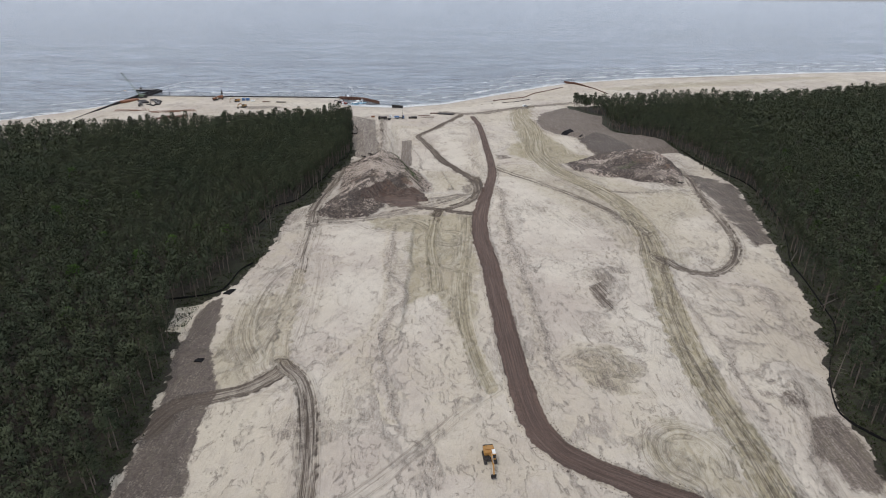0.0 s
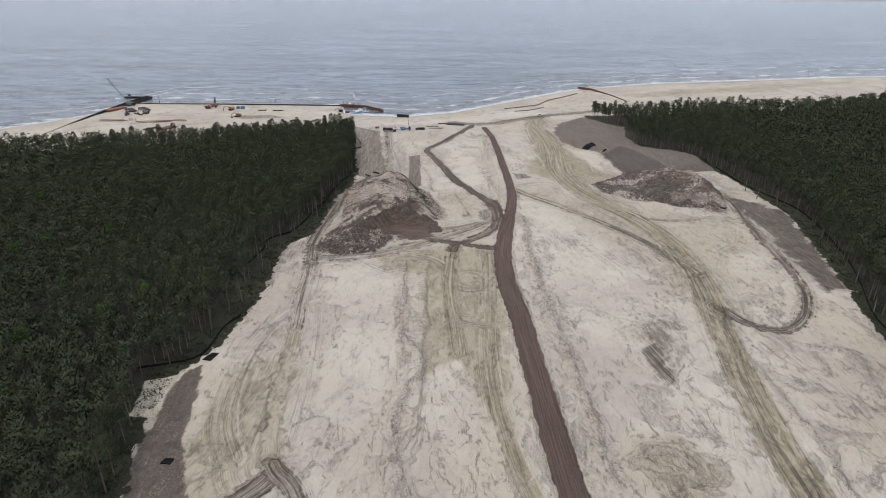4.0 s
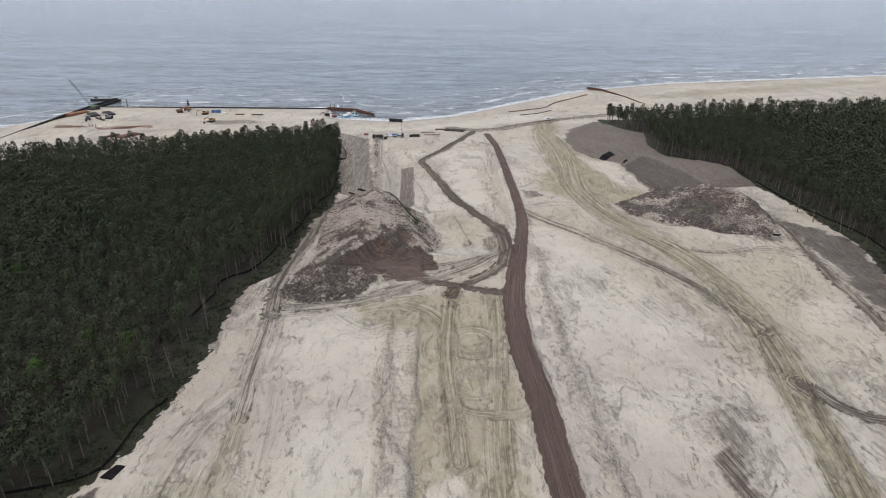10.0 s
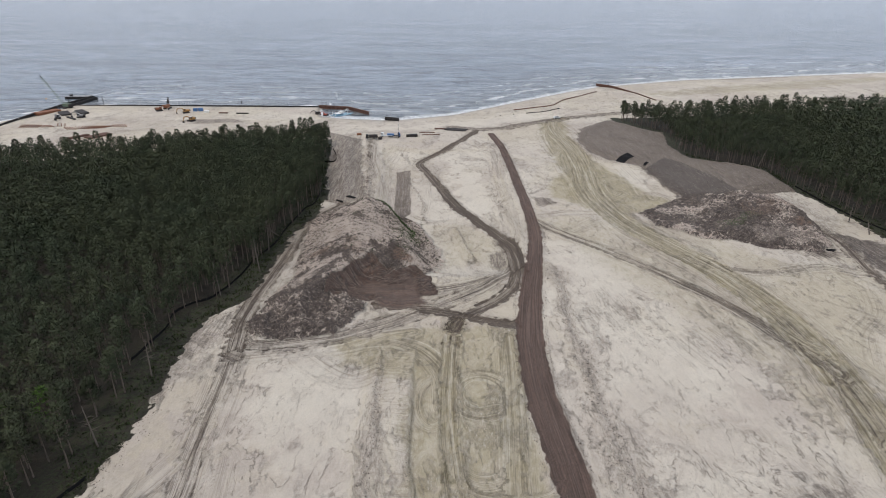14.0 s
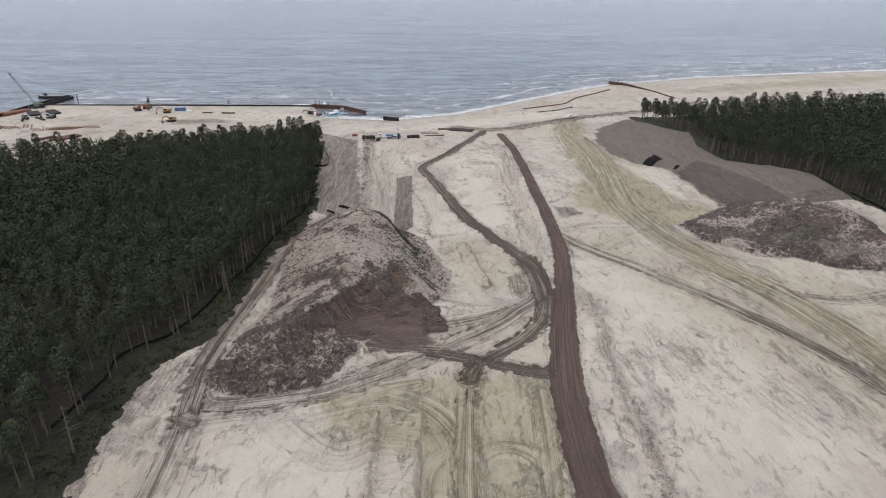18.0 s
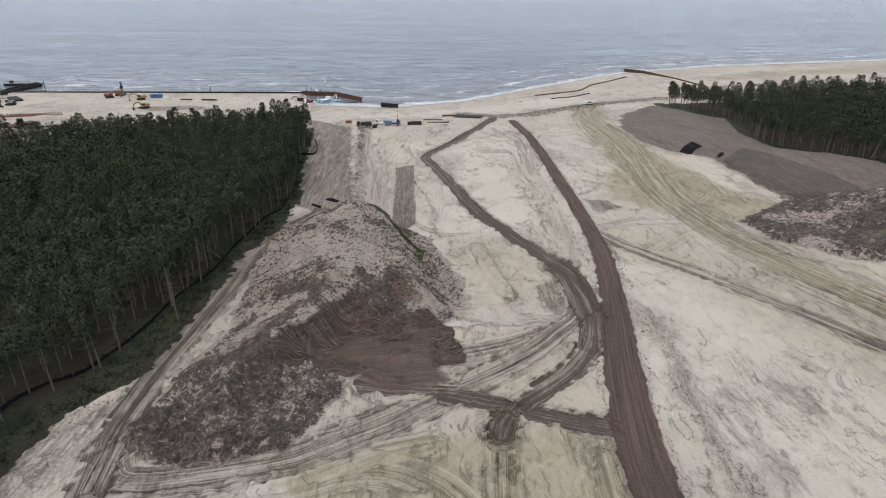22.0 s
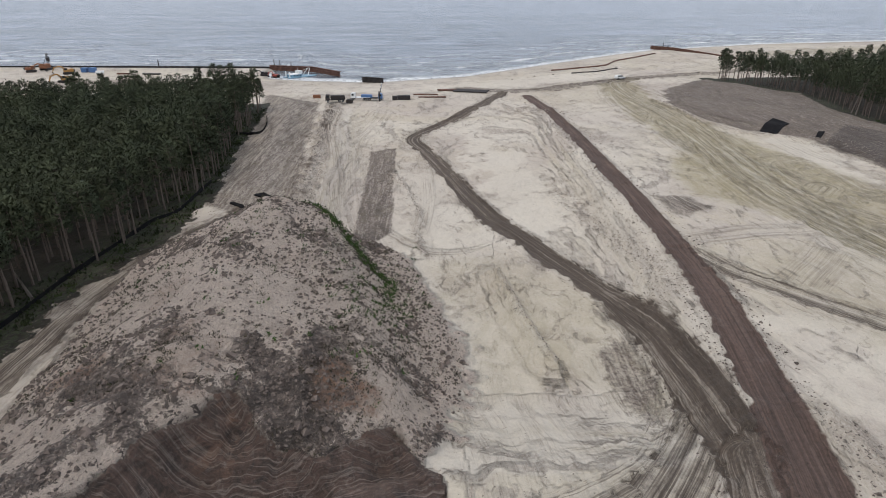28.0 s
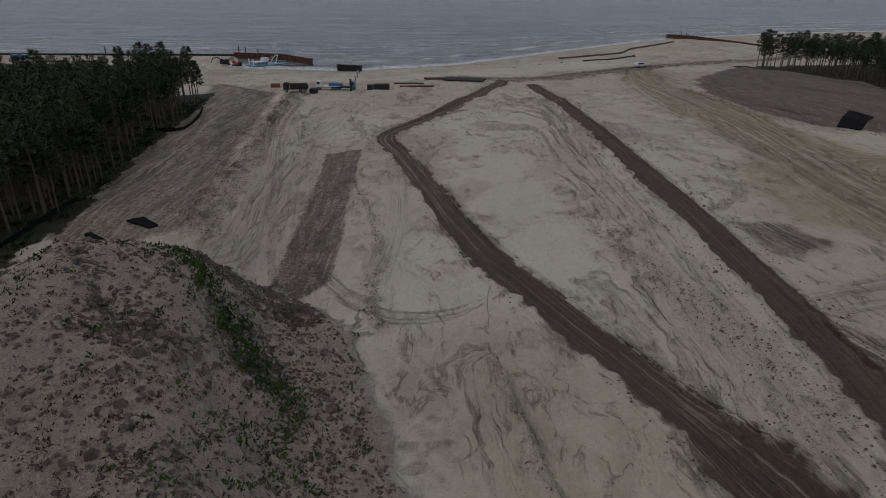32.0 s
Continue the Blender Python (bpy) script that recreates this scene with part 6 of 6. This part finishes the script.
container((-24.0, 459.0, ground_z(-24, 459)), 5, dark_steel, (4.6, 1.8, 1.5), "low dark steel bin on the beach")
container((-27.2, 458.2, ground_z(-27.2, 458)), 5, dark_steel, (1.6, 1.6, 1.4), "small dark steel bin on the beach")
container((-55.5, 462.5, ground_z(-55.5, 462.5)), 10, orange, (2.6, 1.5, 1.1), "small orange tank on the dirt track")
post((-32.3, 455.5, ground_z(-32.3, 455.5)), 3.2, 0.25, dark_steel, "marker_post", "dark marker post standing on the beach")
for i in range(5):
    x, y = -34 - 0.4 * i, 477 + 5.5 * i
    post((x, y, ground_z(x, y)), 1.6, 0.14, white if i % 2 else dark_steel, "marker_post", "thin banded marker post on the beach")
car((67, 512.5, ground_z(67, 512.5)), -68)


def shore_pipe(points, r, mat, label):
    ob = thing("shore_pipeline", label, "pipeline", "", (points[0][0], points[0][1], 0))
    line = curve(points, 4)
    for a, b in zip(line[:-1], line[1:]):
        za, zb = max(ground_z(*a), SEA), max(ground_z(*b), SEA)
        o = points[0]
        part("pipe_length", rod((a[0] - o[0], a[1] - o[1], za + r * 0.6), (b[0] - o[0], b[1] - o[1], zb + r * 0.6), r, n=8), mat, ob)
    return ob


shore_pipe([(42, 542), (61.6, 552), (72.7, 560), (83, 581), (101, 602), (118, 623)], 0.4, rust_steel, "long rusty pipeline lying along the waterline")
shore_pipe([(49, 528), (60, 533), (74, 545)], 0.3, dark_steel, "short dark pipeline half buried in sand")
for x, y, s in ((73.9, 545.2, 1.0), (31, 521, 0.5), (40, 525, 0.5), (20, 512, 0.4)):
    ob = thing("driftwood", "dark lump of driftwood on the beach", "driftwood", "driftwood", (x, y, ground_z(x, y)))
    bm = bmesh.new()
    bmesh.ops.create_icosphere(bm, subdivisions=2, radius=s)
    for v in bm.verts:
        v.co *= 1 + 0.35 * noise.noise(v.co * 2 + Vector((x, y, 0)))
        v.co.z *= 0.6
    part("lump", bm, dark_steel, ob)


# ------------------------------------------------------------ silt fences and black fleece along the woods
def silt_fence(points, label):
    o = points[0]
    ob = thing("silt_fence", label, "fence", "silt fences", (o[0], o[1], 0))
    line = curve(points, 4)
    for i, (a, b) in enumerate(zip(line[:-1], line[1:])):
        za, zb = ground_z(*a), ground_z(*b)
        d = np.subtract(b, a) / np.linalg.norm(np.subtract(b, a)) * 0.05
        bm = bmesh.new()
        q = []
        for p_, z in ((a, za), (b, zb)):
            x, y = p_[0] - o[0], p_[1] - o[1]
            q.append([bm.verts.new((x + e * -d[1], y + e * d[0], z + h)) for e, h in ((1, -0.1), (1, 0.62 + 0.1 * math.sin(i)), (-1, 0.62 + 0.1 * math.sin(i)), (-1, -0.1))])
        for j in range(4):
            bm.faces.new((q[0][j], q[1][j], q[1][(j + 1) % 4], q[0][(j + 1) % 4]))
        bmesh.ops.recalc_face_normals(bm, faces=bm.faces)
        part("fabric", bm, fleece, ob)
        part("stake", rod((a[0] - o[0], a[1] - o[1], za - 0.2), (a[0] - o[0], a[1] - o[1], za + 0.85), 0.05, n=5), old_wood, ob)
    return ob


silt_fence([(-89, 171.5), (-82, 173.5), (-74, 178), (-73, 192), (-70, 200)], "black fabric silt fence at the wood's edge")
silt_fence([(-79, 236), (-77, 250), (-78, 257), (-75.5, 263), (-71, 267), (-67.5, 280), (-66.5, 293), (-63.5, 305), (-63, 316), (-62, 327), (-60.5, 339), (-58, 346), (-58, 362)],
           "long black fabric silt fence under the pines")
silt_fence([(-66.5, 405), (-60, 405), (-61, 416), (-65, 430)], "black fabric silt fence round the wood's corner")
silt_fence([(102, 107), (96.5, 114.5), (96.8, 121), (105, 137), (119, 158), (123, 173), (127, 190), (130, 205), (140, 228), (150, 256), (158, 300), (150, 340), (148, 372)],
           "long black fabric silt fence before the pines")


def fleece_sheet(points, label):
    """Black fabric pegged out over the edge of a bank, sagging between its corners."""
    p = [Vector((x, y, 0)) for x, y in points]
    c = sum(p, Vector()) / len(p)
    ob = thing("geotextile_sheet", label, "ground sheet", "ground sheets", (c.x, c.y, 0))
    bm = bmesh.new()
    n_ = 8
    rows_ = []
    for i in range(n_ + 1):
        row = []
        for j in range(n_ + 1):
            u, v = i / n_, j / n_
            q = (p[0].lerp(p[1], u)).lerp(p[3].lerp(p[2], u), v)
            row.append(bm.verts.new((q.x - c.x, q.y - c.y, ground_z(q.x, q.y) + 0.22 + 0.07 * math.sin(5 * u + 3 * v))))
        rows_.append(row)
    faces = [bm.faces.new((rows_[i][j], rows_[i + 1][j], rows_[i + 1][j + 1], rows_[i][j + 1])) for i in range(n_) for j in range(n_)]
    down = bmesh.ops.extrude_face_region(bm, geom=faces)
    for v in down["geom"]:
        if isinstance(v, bmesh.types.BMVert):
            v.co.z -= 0.35
    bmesh.ops.recalc_face_normals(bm, faces=bm.faces)
    part("fabric", bm, fleece, ob)
    return ob


fleece_sheet([(79.5, 411.5), (87.5, 421), (89, 414.5), (81, 406.5)], "black geotextile sheet spread over the bank's edge")
fleece_sheet([(90, 402.5), (92.5, 405.8), (93.6, 404.6), (91, 401.6)], "small black geotextile sheet at the bank's foot")
fleece_sheet([(-46.5, 352.5), (-45, 354), (-42.3, 352), (-43.2, 351.2)], "black geotextile sheet over the sandy bank")
fleece_sheet([(-50, 348.9), (-49.5, 349.6), (-46.8, 347.4), (-47.2, 346.8)], "narrow black geotextile strip by the track")
fleece_sheet([(-73, 175.5), (-71.5, 179), (-69.5, 178.5), (-70.5, 175)], "small black geotextile sheet by the wood")
fleece_sheet([(-67.5, 136.4), (-67, 138), (-65, 137.8), (-65.3, 136.2)], "scrap of black geotextile on the strip")
fleece_sheet([(122, 303.5), (124, 304.6), (125.6, 303.6), (124, 302.4)], "scrap of black geotextile below the heap")


# ------------------------------------------------------------ dead and fallen trees, light green trees
def dead_tree(x, y, h, lean, turn, seed):
    r = np.random.default_rng(seed)
    ob = thing("dead_tree", "leafless grey dead pine leaning at the wood's edge", "tree", "dead trees", (x, y, ground_z(x, y)), turn)
    top = Vector((lean, 0, h))
    part("trunk", bm_rod(rod((0, 0, -0.3), top * 0.55, 0.2, 0.13, 7), top * 0.54, top, 0.13, 0.04, 6), dead_wood, ob)
    for i in range(16):
        u = 0.4 + 0.58 * r.random()
        a = r.random() * 6.283
        s = (1.2 - u) * 3.2 * (0.6 + 0.5 * r.random())
        b = top * u
        part("branch", rod(b, b + Vector((s * math.cos(a), s * math.sin(a), 0.35 * s * r.random())), 0.055, 0.015, 4), dead_wood, ob)
    return ob


for i, (x, y, h, lean, turn) in enumerate(((119.5, 479, 11, 3.5, 20), (116.5, 428, 10.5, 3.0, 40), (117, 431, 10, 3.4, 25), (122, 440, 9, 2.0, 0), (146, 330, 8, -3.0, 50), (142, 395, 9, 3.0, 10), (150, 306, 8.5, 3.5, 80), (100.5, 128, 11, 1.5, 30),
                                           (-72, 208, 10, 0.8, 200), (-71.5, 230, 9.5, 0.6, 100), (-62.5, 284, 11, 1.0, 160), (-64, 300, 10.5, 0.8, 80), (-69, 268, 10, -0.6, 30))):
    dead_tree(x, y, h, lean, turn, 500 + i)
for a, b in (((122.2, 171.1), (139, 181.5)), ((127.2, 177.7), (140, 184)), ((146, 318), (153, 330)), ((130, 205), (137, 214)), ((-64, 312), (-70, 318))):
    ob = thing("fallen_trunk", "pale fallen pine trunk lying under the trees", "trunk", "fallen trunks", (a[0], a[1], 0))
    d = Vector((b[0] - a[0], b[1] - a[1], 0))
    part("bole", rod((0, 0, ground_z(*a) + 0.2), (d.x, d.y, ground_z(*b) + 0.9), 0.24, 0.10, 7), dead_wood, ob)
    for u in (0.55, 0.7, 0.8):
        c = d * u
        zz = ground_z(a[0] + c.x, a[1] + c.y) + 0.6
        part("branch_stub", rod((c.x, c.y, zz), (c.x + 0.5, c.y - 0.5, zz + 0.9), 0.06, 0.03, 4), dead_wood, ob)
LEAFY = tri_mesh("crown", crown_tris(10.5, 3.0, 3.0, 70, 12, 0.5, 900), broad_mat)
LEAFY_TRUNK = trunk_mesh(9.0, 0.2, 901, 14)
for x, y in ((-156, 226), (-150, 236), (-160, 233), (-126, 204), (-98, 199), (-104, 186), (-118, 172), (-95, 214), (-135, 250), (-84, 214), (-108, 150), (150, 226), (170, 262), (176, 300), (148, 196), (190, 330), (205, 290), (140, 170), (-180, 280), (-120, 300)):
    tree = thing("broadleaf_tree", "light green broadleaf tree among the dark pines", "tree", "broadleaf trees", (x, y, ground_z(x, y)), (x * 37) % 360)
    tree.scale = (1, 1, 0.95 + 0.15 * math.sin(x))
    for nm, me in (("trunk", LEAFY_TRUNK), ("crown", LEAFY)):
        new(nm, me).parent = tree

# ------------------------------------------------------------ clods, herbs and scrub that no one could count
CHUNK = np.array([[1, 0, 0], [0.3, 1, 0.1], [-0.9, 0.5, 0], [-0.6, -0.9, 0.05], [0.5, -0.8, 0], [0.35, 0.3, 0.62], [-0.4, 0.15, 0.7], [0.05, -0.45, 0.55]], np.float32)
CHUNK_TRI = np.array([[0, 1, 5], [1, 2, 6], [1, 6, 5], [2, 3, 6], [3, 7, 6], [3, 4, 7], [4, 0, 5], [4, 5, 7], [5, 6, 7]])


def clods(name, label, places, sizes, material, seed):
    r = np.random.default_rng(seed)
    out = []
    for (x, y), s in zip(places, sizes):
        v = CHUNK * (s * r.uniform(0.6, 1.3, (8, 3)))
        a = r.random() * 6.283
        ca, sa = math.cos(a), math.sin(a)
        v = np.stack([v[:, 0] * ca - v[:, 1] * sa + x, v[:, 0] * sa + v[:, 1] * ca + y, v[:, 2] + ground_z(x, y)], -1)
        out.append(v[CHUNK_TRI])
    ob = tagged(new(name, tri_mesh(name, np.concatenate(out), material)), label, "soil", "", "stuff")
    return ob


def beside(line, offset, spread, n, seed):
    r = np.random.default_rng(seed)
    out = []
    for _ in range(n):
        i = r.integers(len(line) - 1)
        u = r.random()
        p = line[i] * (1 - u) + line[i + 1] * u
        d = line[i + 1] - line[i]
        d = d / np.linalg.norm(d)
        o = offset * r.choice((-1, 1)) + spread * r.normal() if np.isscalar(offset) else r.uniform(*offset)
        out.append((p[0] - d[1] * o, p[1] + d[0] * o))
    return out


k = Nodes("dark_clods")
isl = k.n("ShaderNodeNewGeometry").outputs["Random Per Island"]
clod_mat = k.finish(k.mix(isl, (0.055, 0.043, 0.036), (0.17, 0.135, 0.115)), 0.95, k.noise(6, 4, 0.6, k.where()), 0.5, 0.1)
k = Nodes("sand_clods")
isl = k.n("ShaderNodeNewGeometry").outputs["Random Per Island"]
sand_clod_mat = k.finish(k.mix(isl, (0.26, 0.225, 0.19), (0.48, 0.43, 0.37)), 0.95, k.noise(6, 4, 0.6, k.where()), 0.5, 0.1)
cr = np.random.default_rng(55)
pl = [(x, y) for x, y in beside(MAIN_ROAD, (-4.6, 4.6), 0, 9000, 1) if abs(np.interp(y, MAIN_ROAD[:, 1], MAIN_ROAD[:, 0]) - x) > 0.46 * np.interp(y, *MAIN_WIDTH)][:2600]
clods("road_clods", "dark clods of peat along the haul road", pl, cr.uniform(0.04, 0.15, len(pl)) * np.where(cr.random(len(pl)) < 0.05, 2.0, 1.0), clod_mat, 1)
def mask_at(grid, spots_):
    i = np.clip(np.searchsorted(GY, spots_[:, 1]), 0, len(GY) - 1)
    j = np.clip(np.searchsorted(GX, spots_[:, 0]), 0, len(GX) - 1)
    return grid[i, j]


heap_spots = np.stack([cr.uniform(-62, -6, 60000), cr.uniform(244, 345, 60000)], -1)
ok = (mask_at(TALL, heap_spots) > 0.3) & (mask_at(BITE, heap_spots) < 0.3) & (mask_at(M["dark"] - 0.8 * M["bare"], heap_spots) > np.where(heap_spots[:, 1] > 284, -0.12, 0.15) + 0.75 * cr.random(60000)) & ((heap_spots[:, 1] > 272) | (cr.random(60000) < 0.3))
pl = heap_spots[ok][:9500]
clods("heap_clods", "dark peat clods and roots on the tall heap", pl, cr.uniform(0.05, 0.26, len(pl)) * np.where(pl[:, 1] < 270, 1.15, 1.0) * np.where(cr.random(len(pl)) < 0.06, 2.2, 1.0), clod_mat, 2)
heap_spots = np.stack([cr.uniform(66, 142, 14000), cr.uniform(300, 358, 14000)], -1)
ok = (mask_at(TALL_R, heap_spots) > 0.2) & (mask_at(M["dark"] - 0.6 * M["bare"], heap_spots) > 0.1 + 0.6 * cr.random(14000))
pl = heap_spots[ok][:2600]
clods("low_heap_clods", "dark clods and roots on the broad heap", pl, cr.uniform(0.06, 0.22, len(pl)), clod_mat, 3)
pl = []
for line, n_, sp in SCARPS:
    pl += beside(line, (-sp, sp), 0, n_, 10 + n_)
clods("sand_clods", "crumbled sand clods along the low scarps", pl, cr.uniform(0.04, 0.13, len(pl)), sand_clod_mat, 4)
pl = []
for line, n_, sp in SCARPS:
    pl += beside(line, (-sp, sp), 0, n_ // 3, 40 + n_)
pl += beside(curve([(92, 374), (86, 402), (77, 412), (69, 430), (68, 456), (76, 482)]), (-1.5, 2.5), 0, 700, 60)
pl += beside(curve([(-48, 452), (-43, 420), (-42, 392), (-38, 360)]), (-2.5, 2.5), 0, 700, 61)
pl += beside(FORK_ROAD, 3.0, 0.35, 500, 62)
for lo, hi, edge_y, edge_x, away in ((150, 345, LEFT_Y, LEFT_X, 1), (100, 330, RIGHT_Y, RIGHT_X, -1)):
    for y in cr.uniform(lo, hi, 900):
        pl.append((np.interp(y, edge_y, edge_x) + away * (0.3 + abs(cr.normal()) * 1.1) + 1.5 * math.sin(y * 0.9), y))
clods("soil_clods", "dark soil crumbs along scarps and banks", pl, cr.uniform(0.04, 0.15, len(pl)), clod_mat, 5)


def tufts(name, label, places, size, per, material, seed):
    r = np.random.default_rng(seed)
    out = []
    for x, y in places:
        c = np.array([x, y, ground_z(x, y) + 0.05])
        for _ in range(per):
            p = c + np.array([r.normal() * size, r.normal() * size, 0])
            a = np.array([r.normal() * 0.5, r.normal() * 0.5, 1.0])
            b = np.array([r.normal(), r.normal(), 0.2])
            b /= np.linalg.norm(b)
            s = size * r.uniform(0.5, 1.1)
            out.append([p - b * s * 0.4, p + b * s * 0.4, p + a * s])
    return tagged(new(name, tri_mesh(name, np.array(out, np.float32), material)), label, "plants", "", "stuff")


herb_mat = needles("herbs", (0.025, 0.05, 0.013), (0.055, 0.095, 0.022), (0.03, 0.06, 0.013))
# fern greens are darkened too, so the pines' shade is in their colour
fern_mat = needles("ferns", (0.014, 0.022, 0.008), (0.034, 0.046, 0.015), (0.022, 0.030, 0.011))
pl = [(-30 + 13 * u + 0.9 * cr.normal(), 330 - 14 * u + 1.2 * cr.normal()) for u in cr.random(330)] + [(-18 + 2.2 * cr.normal(), 310 + 6 * cr.normal()) for _ in range(120)]
pl += [(cr.uniform(-50, -12), cr.uniform(285, 340)) for _ in range(90)]
heath_mat = needles("heath", (0.030, 0.028, 0.018), (0.060, 0.050, 0.032), (0.030, 0.034, 0.016))
hs = np.stack([cr.uniform(-52, -8, 9000), cr.uniform(280, 335, 9000)], -1)
ok = (mask_at(TALL, hs) > 0.6) & (mask_at(BITE, hs) < 0.3) & (mask_at(EDGE, hs) + 0.25 * step(-34, -20, hs[:, 0]) > cr.uniform(-0.3, 0.5, 9000))
tufts("heap_heath", "low dark heath plants and roots on the tall spoil heap", [tuple(p) for p in hs[ok][:2200]], 0.2, 7, heath_mat, 6)
tufts("heap_herbs", "green weeds growing on the tall spoil heap", pl, 0.32, 9, herb_mat, 3)
pl = []
for side_, lo, hi, n_ in ((-1, 60, 440, 1500), (1, 60, 420, 1100)):
    for _ in range(n_):
        y = cr.uniform(lo, hi)
        e = np.interp(y, LEFT_Y, LEFT_X) if side_ < 0 else np.interp(y, RIGHT_Y, RIGHT_X)
        pl.append((e + side_ * abs(cr.normal()) * 5 + side_ * 0.6, y))
tufts("wood_undergrowth", "low green undergrowth along the wood's edge", pl, 0.5, 7, fern_mat, 4)
